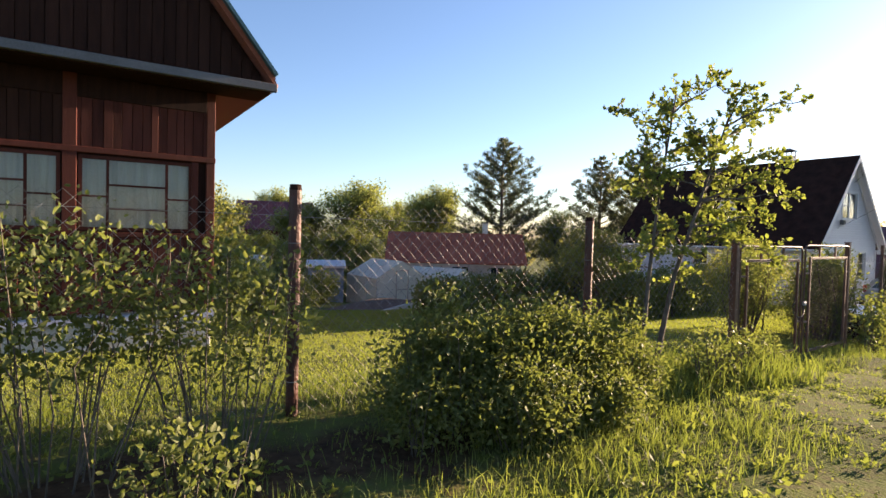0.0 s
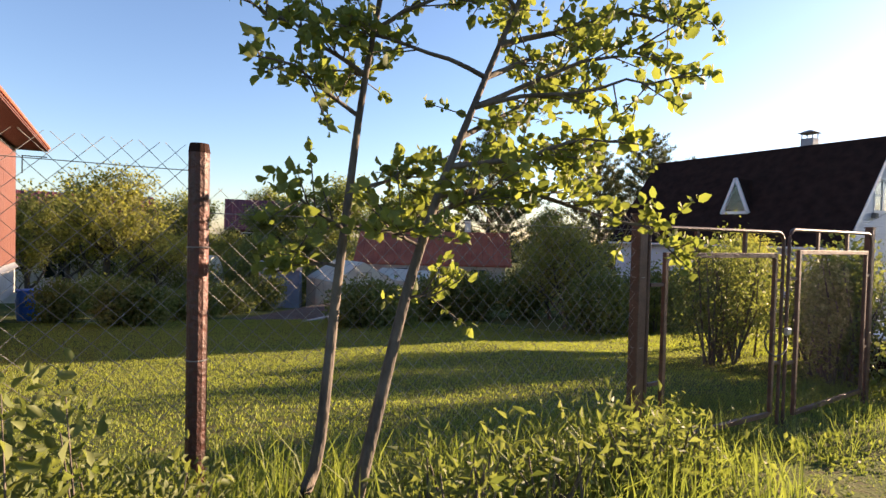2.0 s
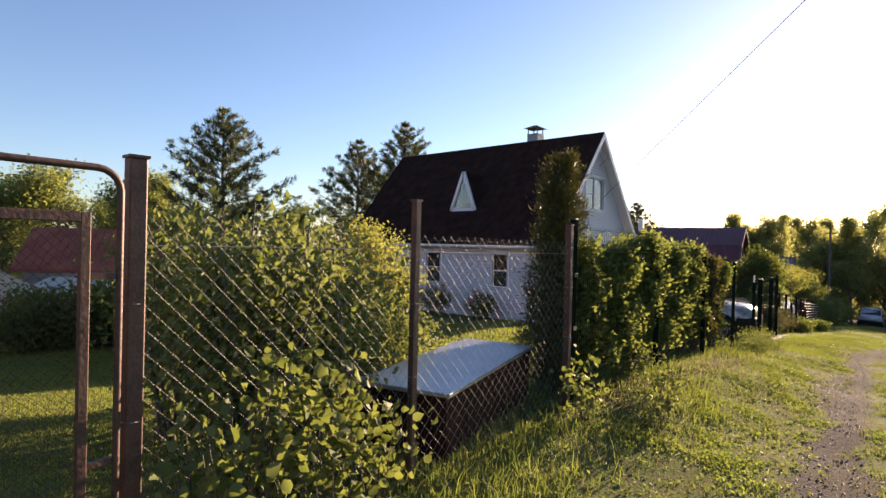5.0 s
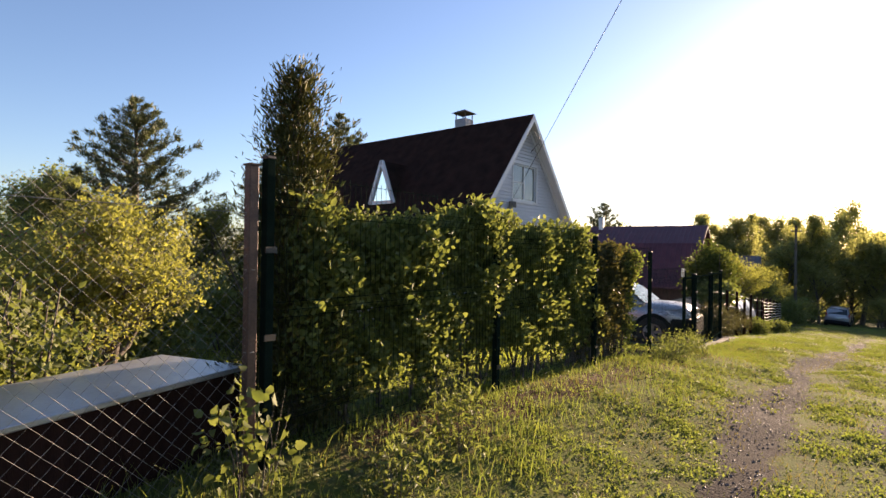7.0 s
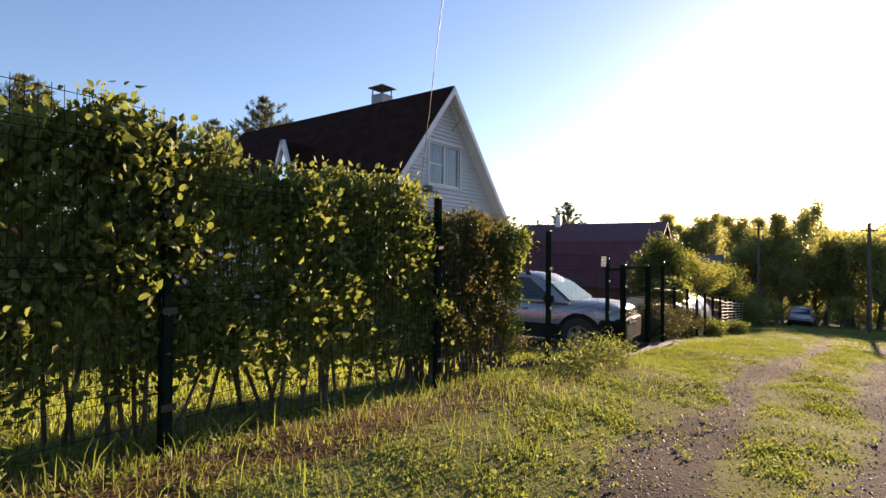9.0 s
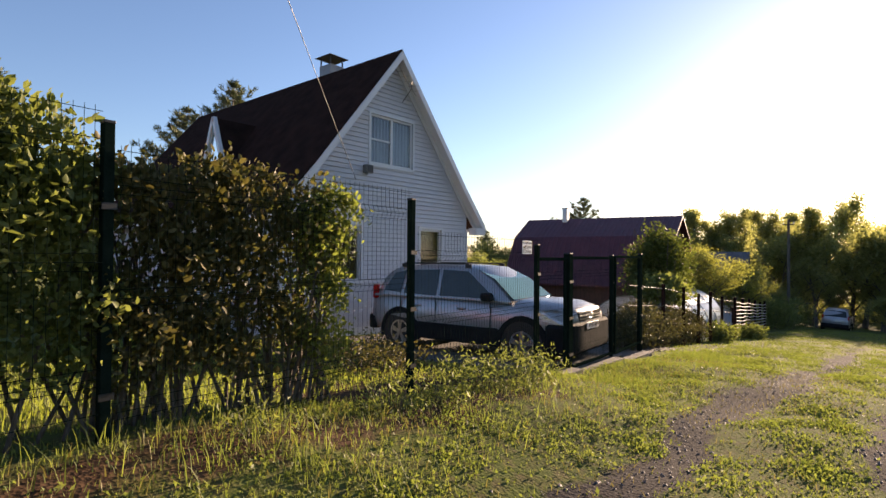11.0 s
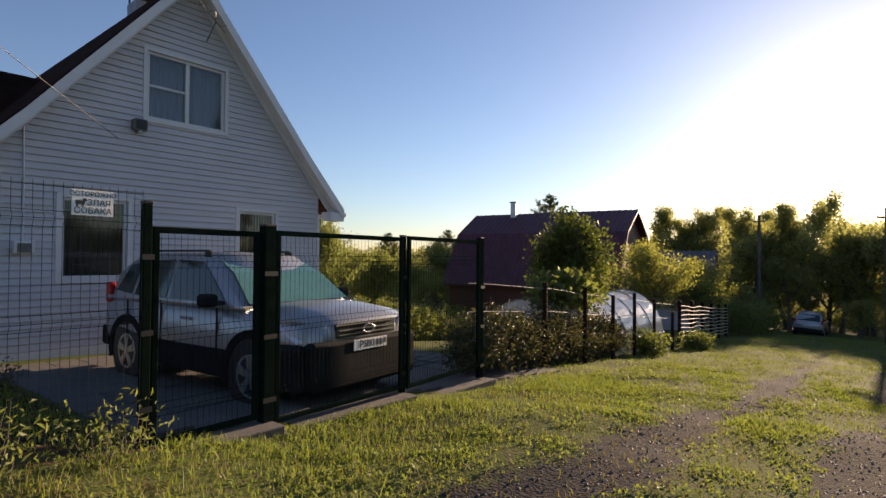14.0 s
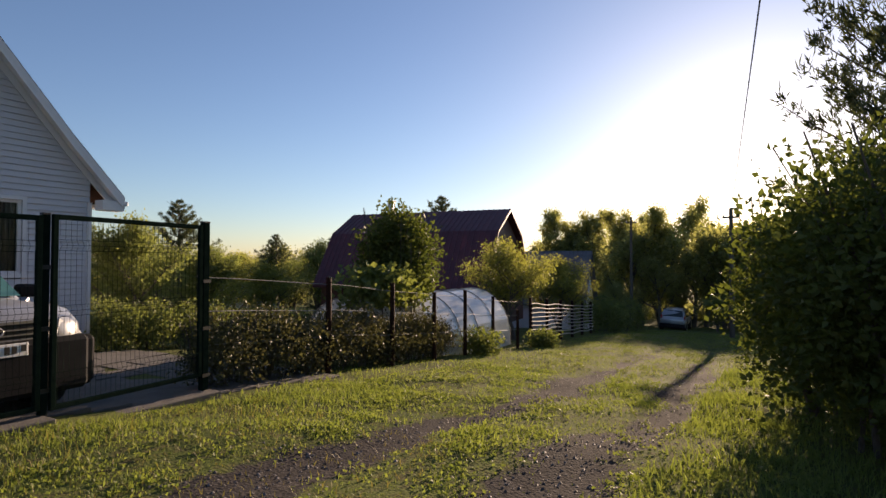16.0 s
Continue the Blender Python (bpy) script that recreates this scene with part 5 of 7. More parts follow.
# opaque screen whose base colour is the bright teal reflection
M_SCREEN = material("windscreen_teal_reflection", (0.06, 0.17, 0.16), (0.08, 0.22, 0.20), 0.06, 0.0, 3, 30, 0.0)
M_CARGLASS2 = material("dark_car_glass", (0.012, 0.02, 0.02), (0.02, 0.03, 0.03), 0.08, 0.0, 3, 30, 0.0)
drive_z = gz(27.6, 6.6) + 0.012
suv(pose(27.63, 6.90, drive_z, 0, 0, -85.7) @ Matrix.Scale(1.05, 4), "silver-grey compact off-road car parked behind the gate")
far_z = gz(70, 4.5)
suv(pose(70, 4.5, far_z, 3, 0, 0), "pale car parked far down the lane", False)

# paved drive
drive = empty("paved_drive", pose(0, 0, 0), "grey concrete paving slabs of the drive", "paving", kind="structure")
slab_me = None
for i in range(17):
    for j in range(9):
        x, y = 25.35 + i * 0.405, 4.52 + j * 0.62
        zc = gz(x, min(y, 9.5)) + 0.012 + 0.006 * math.sin(i * 7 + j * 3)
        if slab_me is None:
            s = part("paving_slab", boxes((-0.195, 0.195, -0.30, 0.30, -0.05, 0.0), bevel=0.008), M_PAVING, drive)
            slab_me = s.data
        else:
            s = new("paving_slab", slab_me)
            s.parent = drive
        s.matrix_basis = pose(x + 0.2, y + 0.3, zc)


# ---- background buildings ----
def cottage(name, label, x, y, rz, w, d, wall_h, roof_h, mw, mr, windows=(), z=None, knee=None, over=0.35, chimney=False):
    """A gabled house with its ridge along local x; windows on the front (-y) wall as (x0, x1, z0, z1)."""
    root = empty(name, pose(x, y, gz(x, y) - 0.1 if z is None else z, 0, 0, rz), label, "house")
    bm = bmesh.new()
    for z0, z1 in sorted({(a, b) for w_ in windows for a, b in ((0.0, w_[2]), (w_[2], w_[3]), (w_[3], wall_h))} or {(0.0, wall_h)}):
        for a, b in spans(-w / 2, w / 2, z0, z1, windows):
            box(bm, a, b, -d / 2, -d / 2 + 0.15, z0, z1)
    part("wall", bm, mw, root)
    part("wall", boxes((-w / 2, w / 2, d / 2 - 0.15, d / 2, 0, wall_h)), mw, root)
    prof = [(-d / 2 - over, wall_h - over * 0.5), (-d / 2 * 0.6, wall_h + roof_h * 0.68), (0, wall_h + roof_h)] if knee else [(-d / 2 - over, wall_h - over * roof_h / (d / 2)), (0, wall_h + roof_h)]
    for sx in (-1, 1):
        bm = boxes((min(sx * w / 2, sx * (w / 2 - 0.15)), max(sx * w / 2, sx * (w / 2 - 0.15)), -d / 2 + 0.15, d / 2 - 0.15, 0, wall_h))
        pts = [(-d / 2, wall_h)] + [(p, q - 0.12) for p, q in prof[1:]] + [(-p, q - 0.12) for p, q in reversed(prof[1:-1])] + [(d / 2, wall_h)]
        bm.faces.new([bm.verts.new((sx * (w / 2 - 0.02), p, q)) for p, q in pts])
        part("gable", bm, mw, root)
    for sy in (-1, 1):
        bm = bmesh.new()
        ring = [[bm.verts.new((xx, sy * -p, q + o)) for xx in (-w / 2 - over, w / 2 + over) for o in (0.0, 0.12)] for p, q in prof]
        for a, b in zip(ring[:-1], ring[1:]):
            for i, j in ((0, 2), (1, 3)):
                bm.faces.new((a[i], a[j], b[j], b[i]))
            bm.faces.new((a[0], a[1], b[1], b[0]))
            bm.faces.new((a[2], a[3], b[3], b[2]))
        bm.faces.new((ring[0][0], ring[0][1], ring[0][3], ring[0][2]))
        r = part("roof", bm, mr, root)
        n = int(w / 0.28)
        bm = bmesh.new()
        for i in range(n):
            xx = -w / 2 - over + 0.1 + (w + 2 * over - 0.2) * i / (n - 1)
            for (p0, q0), (p1, q1) in zip(prof[:-1], prof[1:]):
                cyl(bm, (xx, sy * -p0, q0 + 0.12), (xx, sy * -p1, q1 + 0.12), 0.035, 0.035, 5)
        part("roof_rib", bm, mr, r)["kind"] = "stuff"
    for a, b, c, e in windows:
        wd = part("window", boxes((a - 0.06, b + 0.06, -d / 2 - 0.03, -d / 2 + 0.03, c - 0.06, c), (a - 0.06, b + 0.06, -d / 2 - 0.03, -d / 2 + 0.03, e, e + 0.06), (a - 0.06, a, -d / 2 - 0.03, -d / 2 + 0.03, c, e), (b, b + 0.06, -d / 2 - 0.03, -d / 2 + 0.03, c, e), ((a + b) / 2 - 0.025, (a + b) / 2 + 0.025, -d / 2, -d / 2 + 0.04, c, e)), M_TRIM, root)
        part("pane", boxes((a, b, -d / 2 + 0.06, -d / 2 + 0.07, c, e)), M_CARGLASS2, wd)
    if chimney:
        ch = part("chimney", boxes((w * 0.22, w * 0.22 + 0.35, 0.1, 0.45, wall_h + roof_h * 0.7, wall_h + roof_h + 0.8), bevel=0.01), M_METAL, root)
        part("cap", boxes((w * 0.22 - 0.05, w * 0.22 + 0.4, 0.05, 0.5, wall_h + roof_h + 0.8, wall_h + roof_h + 0.86)), M_BLACK, ch)
    return root


cottage("red_roofed_outhouse", "low white outhouse with a weathered red roof", 19.2, 29.2, -32, 8.2, 4.0, 2.25, 1.55, M_STUCCO, M_ROOF_RED, [(-2.2, -1.4, 1.2, 1.8), (-0.2, 0.8, 1.1, 1.8), (2.2, 3.0, 1.2, 1.8)], z=-2.05, chimney=True)
cottage("wine_red_house", "house with a wine-red metal gambrel roof", 53.2, 16.0, 97, 9.6, 7.6, 2.2, 4.1, M_PLANK_RED, M_ROOF_WINE, [(-3.5, -2.3, 0.9, 1.9), (1.0, 2.2, 0.9, 1.9)], z=-3.1, knee=True, chimney=True)
cottage("grey_roofed_house", "grey-roofed house with a pale gable", 65.5, 14.0, 98, 8.0, 6.4, 2.6, 3.4, M_TRIM, M_ROOF_GREY, [], z=-4.9)
cottage("brown_far_house", "far brown house with a hipped dark roof", 16.2, 61, -10, 7.5, 6.0, 4.2, 2.8, M_PLANK, M_ROOF_WINE, [(-2.4, -1.4, 2.6, 3.6), (1.0, 2.2, 2.6, 3.6)], z=-2.2)
cottage("pale_garden_house", "pale house with a dark roof behind orchard trees", -0.2, 37.5, 8, 9.0, 6.0, 3.2, 2.6, M_STUCCO, M_ROOF_WINE, [(-0.6, 0.5, 1.4, 2.6), (2.0, 3.0, 1.4, 2.6)], z=-2.4)
cottage("dark_roofed_cottage", "cottage with a dark roof among bushes", 50.8, 30.2, 60, 6.0, 5.0, 2.3, 2.3, M_TRIM, M_ROOF, [(-1.5, -0.6, 0.9, 1.8)], z=-4.0)
cottage("garden_shed", "small blue-grey painted wooden shed", 9.9, 28.2, -20, 1.9, 1.6, 2.0, 0.25, M_SHED, M_METAL, [], z=-2.2, over=0.1)


def greenhouse(name, label, x, y, rz, w, ln, eave, ridge, z, curved=False, sheet=None):
    """A sheet-covered greenhouse, its front gable at local y = 0, running back along +y."""
    root = empty(name, pose(x, y, z, 0, 0, rz), label, "greenhouse")
    if curved:
        a = np.linspace(0, math.pi, 17)
        prof = [(-w / 2 * math.cos(t), ridge * math.sin(t) ** 0.8) for t in a]
    else:
        prof = [(-w / 2, 0), (-w / 2, eave), (0, ridge), (w / 2, eave), (w / 2, 0)]
    sheet = sheet or M_FILM
    bm = bmesh.new()
    for (p0, q0), (p1, q1) in zip(prof[:-1], prof[1:]):
        bm.faces.new([bm.verts.new(c) for c in ((p0, 0, q0), (p1, 0, q1), (p1, ln, q1), (p0, ln, q0))])
    part("cover", bm, sheet, root, "translucent sheet cover")
    for yy in (0.0, ln):
        bm = bmesh.new()
        bm.faces.new([bm.verts.new((p, yy, q)) for p, q in prof])
        part("end_wall", bm, sheet, root)
    n = max(3, int(ln / 1.0) + 1)
    for i in range(n):
        yy = ln * i / (n - 1) - 0.012
        V_, F_ = tubes_np([(np.array([(p, yy, q) for p, q in prof]), np.full(len(prof), 0.018))], 5)
        mesh_np("hoop", V_, F_, M_WIRE if curved else M_STRAWOOD, root)
    dw = 0.4
    hd = ridge * 0.82
    dr = part("door", boxes((-dw, -dw + 0.05, -0.04, -0.005, 0.05, hd), (dw - 0.05, dw, -0.04, -0.005, 0.05, hd), (-dw, dw, -0.04, -0.005, hd - 0.05, hd), (-dw, dw, -0.04, -0.005, hd * 0.5, hd * 0.5 + 0.05)), M_STRAWOOD, root, "framed door")
    part("base_board", boxes((-w / 2, w / 2, -0.03, 0.0, 0, 0.12)), M_STRAWOOD, root)
    return root


M_STRAWOOD = material("pale_weathered_batten", (0.34, 0.31, 0.25), (0.48, 0.44, 0.37), 0.8, 0, 3, 40, 0.2)
greenhouse("greenhouse", "gabled greenhouse clad in frosted yellowish sheets", 13.1, 25.2, 4, 3.2, 3.4, 1.75, 2.65, -2.4)
greenhouse("greenhouse", "low white-sheeted greenhouse beside the outhouse", 17.0, 24.9, 28, 2.6, 3.6, 1.4, 1.9, -2.1)
greenhouse("greenhouse", "rounded white polytunnel behind orchard trees", 7.2, 31.2, 60, 2.6, 4.5, 1.6, 2.5, -2.2, True)
M_POLY = material("glossy_clear_polycarbonate", (0.76, 0.77, 0.77), (0.86, 0.86, 0.85), 0.12, 0.2, 1.5, 10, 0.1, trans=0.4, tone=(1, 1, 1, 1))
greenhouse("polytunnel", "rounded glossy polycarbonate greenhouse beside the lane", 35.2, 6.95, -90, 2.7, 6.2, 1.5, 1.72, gz(39, 6.5) - 0.05, True, M_POLY)

# slatted fence, bank posts and wires beyond the drive
sf = empty("slatted_fence", pose(0, 0, 0), "fence of pale wavy horizontal slats on dark posts", "fence")
xs = np.linspace(43.5, 54.0, 6)
yl = lambda x: 5.75 + (x - 43.4) * 0.075
for x in xs:
    g = gz(x, yl(x))
    part("post", boxes((x - 0.05, x + 0.05, yl(x) - 0.05, yl(x) + 0.05, g - 0.1, g + 1.62)), M_DARKWOOD, sf)
for k in range(9):
    pts = np.array([(x, yl(x) - 0.07, gz(x, yl(x)) + 0.2 + 0.15 * k + 0.015 * math.sin(x * 2 + k)) for x in np.linspace(43.4, 54.1, 24)])
    V, F = tubes_np([(pts, np.full(24, 0.022))], 4)
    mesh_np("slat", V, F, M_STRAWOOD, sf)
for x, h in ((32.4, 1.55), (34.3, 1.6), (36.0, 1.5), (37.6, 1.6), (39.4, 1.55), (41.4, 1.2)):
    y = 4.9 + (x - 32) * 0.05
    tagged(part("garden_post", cyl(bmesh.new(), (x, y, gz(x, y) - 0.1), (x, y, gz(x, y) + h), 0.05, 0.045, 8), M_DARKWOOD), "dark wooden post of the garden fence", "post", "dark garden posts")
fw = empty("wire_fence", pose(0, 0, 0), "thin wires strung between dark garden posts", "fence")
for k in range(3):
    pts = np.array([(x, 4.9 + (x - 32) * 0.05, gz(x, 4.9 + (x - 32) * 0.05) + 0.6 + 0.42 * k) for x in np.linspace(29.9, 41.4, 18)])
    V, F = tubes_np([(pts, np.full(18, 0.006))], 4)
    mesh_np("wire", V, F, M_WIRE, fw)

# ---- trees ----
OAK = tree("deciduous_tree", "broad leafy tree with fresh green leaves", "tree", 4.6, 0.16, M_ORCHARD, 0.12, 5, 11, "garden trees", levels=3, kids=8, spread=0.85, start=0.12, ratio=0.55, puff=0.25, lift=0.4)
# same growth as OAK, with the leaf colour paled for haze
FAR_OAK = tree("far_tree", "loose leafy tree of the far wood, its leaves paled for haze", "tree", 4.6, 0.16, M_LEAF_HAZE, 0.15, 3, 11, "far trees", levels=3, kids=7, spread=0.85, start=0.12, ratio=0.55, puff=0.34, lift=0.4)
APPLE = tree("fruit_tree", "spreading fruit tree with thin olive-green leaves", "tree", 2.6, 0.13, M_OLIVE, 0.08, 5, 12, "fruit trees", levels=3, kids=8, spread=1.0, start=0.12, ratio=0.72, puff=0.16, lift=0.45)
BIRCH = tree("birch_tree", "tall birch with a loose light crown", "tree", 7.6, 0.16, M_LEAF_HAZE, 0.12, 5, 13, "birches", levels=3, kids=8, spread=0.7, start=0.3, ratio=0.40, puff=0.22, lift=0.3)
FOREST = tree("forest_tree", "tall loose tree of the far wood edge", "tree", 10.5, 0.17, M_LEAF_HAZE, 0.26, 2, 17, "far wood edge", levels=3, kids=8, spread=0.75, start=0.12, ratio=0.42, puff=0.4, lift=0.35)
PINE = conifer("pine_tree", "dark green pine with upright shoots", 9.0, 3.5, 1.0, 14, group="pines", whorls=20, needle=0.2, per=13, dens=1.1)
put(OAK, 13.8, 41.0, 1.5, 57, sz=1.1)
put(OAK, 18.1, 42.0, 1.7, 114, sz=1.3)
put(OAK, 22.2, 45.7, 0.89, 228)
put(APPLE, 2.4, 27.0, 1.5, 0)
put(APPLE, 0.9, 33.2, 1.40, 57)
put(APPLE, 0.1, 26.1, 1.06, 171)
put(APPLE, 4.7, 30.0, 1.02, 114)
put(OAK, 16.9, 64.3, 1.37, 171)
put(OAK, 9.1, 39.4, 0.77, 285)
put(OAK, 10.4, 35.0, 0.72, 114)
put(OAK, 12.8, 32.2, 0.77, 57)
put(APPLE, 7.7, 37.7, 1.15, 114)
put(OAK, 21.5, 34.8, 0.95, 114)
put(OAK, 22.0, 36.0, 1.3, 114, sz=1.12)
put(OAK, 34.2, 13.2, 0.55, 20)
put(OAK, 37.0, 14.2, 0.5, 140)
put(PINE, 23.4, 29.7, 1.25, 0, sz=1.075)
put(PINE, 31.4, 23.8, 1.11, 57)
put(PINE, 30.8, 27.2, 1.03, 114)
put(OAK, 24.4, 42.0, 1.06, 114)
put(OAK, 26.5, 26.9, 0.81, 57)
put(APPLE, 15.8, 14.9, 0.65, 57)
put(OAK, 6.3, 40.8, 1.12, 171)
put(APPLE, 14.5, 12.7, 0.81, 114)
put(APPLE, 14.8, 7.8, 0.63, 228)
put(OAK, 37.5, 19.9, 0.60, 114)
put(OAK, 37.2, 17.8, 0.52, 0)
put(PINE, 48.1, 32.2, 0.91, 114)
put(OAK, 46.1, 26.3, 0.76, 57)
put(APPLE, 43.3, 18.2, 0.84, 114)
put(OAK, 57.8, 29.1, 1.08, 171)
put(FAR_OAK, 67.8, 41.8, 1.25, 171)
put(PINE, 67.9, 44.5, 0.98, 171)
put(PINE, 69.5, 37.1, 1.03, 171)
put(FAR_OAK, 70.4, 52.9, 1.19, 57)
put(FAR_OAK, 63.1, 58.2, 1.06, 57)
put(FAR_OAK, 86.3, 65.6, 1.37, 57)
put(BIRCH, 85.2, 17.0, 1.51, 0)
put(BIRCH, 91.2, 8.2, 1.47, 57)
put(BIRCH, 91.7, 15.9, 1.38, 171)
put(FAR_OAK, 77.8, 28.9, 1.87, 114)
put(FAR_OAK, 82.9, 9.7, 1.47, 114)
put(FAR_OAK, 84.4, 12.2, 1.31, 0)
put(FAR_OAK, 81.6, 4.4, 1.44, 228)
put(BIRCH, 100.7, 4.3, 1.29, 228)
put(FAR_OAK, 75.3, 6.4, 1.04, 285)
put(PINE, 74.9, 27.8, 1.44, 228)
put(BIRCH, 83.3, 17.1, 1.50, 57)
put(BIRCH, 83.1, 7.6, 1.36, 114)
put(FAR_OAK, 78.8, 9.7, 1.55, 114)
put(FAR_OAK, 85.3, 5.7, 1.66, 0)
put(FAR_OAK, 81.5, 3.4, 1.58, 171)
put(FAR_OAK, 86.2, 13.4, 1.61, 0)
put(FAR_OAK, 77.5, 1.1, 1.49, 0)
put(FAR_OAK, 73.5, -1.4, 1.38, 0)
put(FAR_OAK, 77.8, 1.7, 1.47, 114)
put(FAR_OAK, 81.8, -0.8, 1.69, 228)
put(BIRCH, 81.2, 8.9, 1.31, 228)
put(FAR_OAK, 75.6, -3.9, 1.45, 114)
put(APPLE, 45.6, 7.3, 1.0, 57)
put(APPLE, 51.5, 7.5, 0.95, 171)
for o in (OAK, FAR_OAK, APPLE, BIRCH, FOREST, PINE):
    o.matrix_basis = pose({"deciduous_tree": 24.4, "far_tree": 96, "fruit_tree": 44.5, "birch_tree": 97, "forest_tree": 99, "pine_tree": 98}[o.name], {"deciduous_tree": 46.5, "far_tree": -6, "fruit_tree": 22, "birch_tree": -10, "forest_tree": -13, "pine_tree": -16}[o.name], gz(44.5, 22) - 0.05 if o.name == "fruit_tree" else gz(24.4, 46.5) - 0.05 if o.name == "deciduous_tree" else -6.9)

# the young twin-stemmed tree at the fence
def young_tree():
    """Two curved stems, long spreading limbs, and leaves in rosettes along the twigs."""
    bx, by = 3.66, 2.82
    z0 = gz(bx, by) - 0.05
    root = empty("young_tree", pose(bx, by, z0), "young twin-stemmed tree with fresh rounded leaves", "tree")
    rg = np.random.default_rng(5)
    # each stem: base, lean, height, then its limbs as (height along, heading in degrees, rise, length)
    stems = [((0.0, 0.0), [(0, 0, 0), (0.20, 0.0, 0.38), (0.27, 0.0, 1.15), (0.36, -0.02, 2.0), (0.55, -0.05, 3.1)],
              [(0.55, 150, 0.25, 0.2), (0.58, 215, 0.45, 0.3), (0.60, 30, 0.3, 0.5), (0.66, 25, 0.35, 0.7), (0.72, 185, 0.45, 0.5), (0.78, 178, 0.45, 0.62), (0.82, 310, 0.4, 0.6), (0.8, 80, 0.3, 0.6), (0.86, 215, 0.5, 0.7), (0.88, 340, 0.35, 0.8), (0.95, 140, 0.6, 0.7), (0.97, 40, 0.55, 0.75), (0.99, 270, 0.6, 0.6)]),
             ((0.30, -0.06), [(0, 0, 0), (0.13, -0.01, 0.55), (0.26, -0.04, 1.15), (0.38, -0.12, 1.62), (0.62, -0.15, 2.2), (0.98, -0.18, 3.0)],
              [(0.40, 15, 0.3, 0.22), (0.50, 200, 0.4, 0.35), (0.54, 20, 0.60, 0.55), (0.57, 300, 0.55, 0.5), (0.60, 345, 0.10, 1.28), (0.64, 8, 0.30, 1.1), (0.66, 335, 0.12, 0.95), (0.70, 25, 0.45, 1.1), (0.73, 330, 0.4, 1.0), (0.78, 15, 0.5, 1.1), (0.88, 190, 0.5, 0.6), (0.74, 320, 0.2, 0.8), (0.8, 175, 0.4, 0.7), (0.84, 350, 0.38, 1.2), (0.9, 60, 0.35, 0.8), (0.94, 10, 0.55, 1.0), (0.97, 230, 0.5, 0.7), (0.99, 330, 0.6, 0.9)])]
    for (ox, oy), line, limbs in stems:
        line = np.array(line, float) + [ox, oy, 0]
        k = len(line)
        fine = np.linspace(0, k - 1, 22)
        spine = np.stack([np.interp(fine, np.arange(k), line[:, c]) for c in range(3)], 1)
        spine[1:-1] = (spine[:-2] + 2 * spine[1:-1] + spine[2:]) / 4
        paths = [(spine, np.linspace(0.034, 0.008, 22))]
        pts, outs = [], []
        for f, head, rise, ln in limbs:
            o = spine[min(int(f * 21), 20)]
            a = radians(head)
            d = np.array([math.cos(a), math.sin(a), rise])
            d = d / np.linalg.norm(d)
            t = np.linspace(0, 1, 9)[:, None]
            bend = np.cumsum(rg.normal(size=(9, 3)) * 0.035 * ln, 0) * t
            limb = o + d * ln * t + bend + np.array([0, 0, -0.12 * ln]) * t * t
            paths.append((limb, np.linspace(0.007 + 0.007 * ln, 0.003, 9)))
            for j in range(int(6 + 15 * ln)):
                g = 0.18 + 0.82 * rg.random()
                q = limb[min(int(g * 8), 7)] + (limb[min(int(g * 8), 7) + 1] - limb[min(int(g * 8), 7)]) * (g * 8 % 1)
                e = d * 0.7 + rg.normal(size=3) * [0.7, 0.7, 0.5]
                e = e / np.linalg.norm(e)
                tl = (0.12 + 0.20 * rg.random()) * (1.1 - 0.4 * g)
                twig = q + e * tl * np.linspace(0, 1, 4)[:, None]
                paths.append((twig, np.array([0.004, 0.003, 0.003, 0.002])))
                for h in (0.4, 0.75, 1.0):
                    m = 2 + int(3 * h)
                    pts.append(np.repeat((q + e * tl * h)[None], m, 0) + rg.normal(size=(m, 3)) * 0.012)
                    outs.append(np.repeat(e[None], m, 0))
            m = 8
            pts.append(np.repeat(limb[-1:], m, 0))
            outs.append(np.repeat(d[None], m, 0))
        V, F = tubes_np(paths, 7)
        mesh_np("stem", V, F, M_BARK, root, "thin grey-brown stem with side twigs")
        V, F = leaves_np(np.concatenate(pts), 0.046, rg, width=0.78, up=0.35, out=np.concatenate(outs) * 0.8, fine=True)
        mesh_np("crown", V, F, M_LEAF_LIGHT, root)
    return root


young_tree()


# ---- shrubs, hedge and weeds ----
M_SOIL = material("dug_soil", (0.04, 0.024, 0.016), (0.09, 0.055, 0.035), 0.95, 0, 3, 40, 0.6)
# raspberry canes and shrubs along the first fence
for x, y, rx, ry, h, n, sd in ((-1.9, 2.3, 0.6, 0.45, 1.45, 620, 21), (-1.2, 2.35, 0.6, 0.45, 1.4, 640, 22), (-0.45, 2.4, 0.55, 0.4, 1.3, 600, 23), (-2.9, 2.4, 0.7, 0.5, 1.5, 620, 29)):
    shrub("raspberry_bush", "tall leggy raspberry canes with sunlit leaves", x, y, rx, ry, h, int(n * 3.6), 0.036, M_HEDGE, sd, stems=24, low=0.3, clump=5, ragged=0.4, cane=0.0045, group="raspberry canes")
shrub("raspberry_bush", "low raspberry shoot with broad pale leaves", -0.72, 1.6, 0.3, 0.2, 0.5, 520, 0.036, M_LEAF, 30, stems=9, low=0.25, clump=6, cane=0.006, group="raspberry canes")
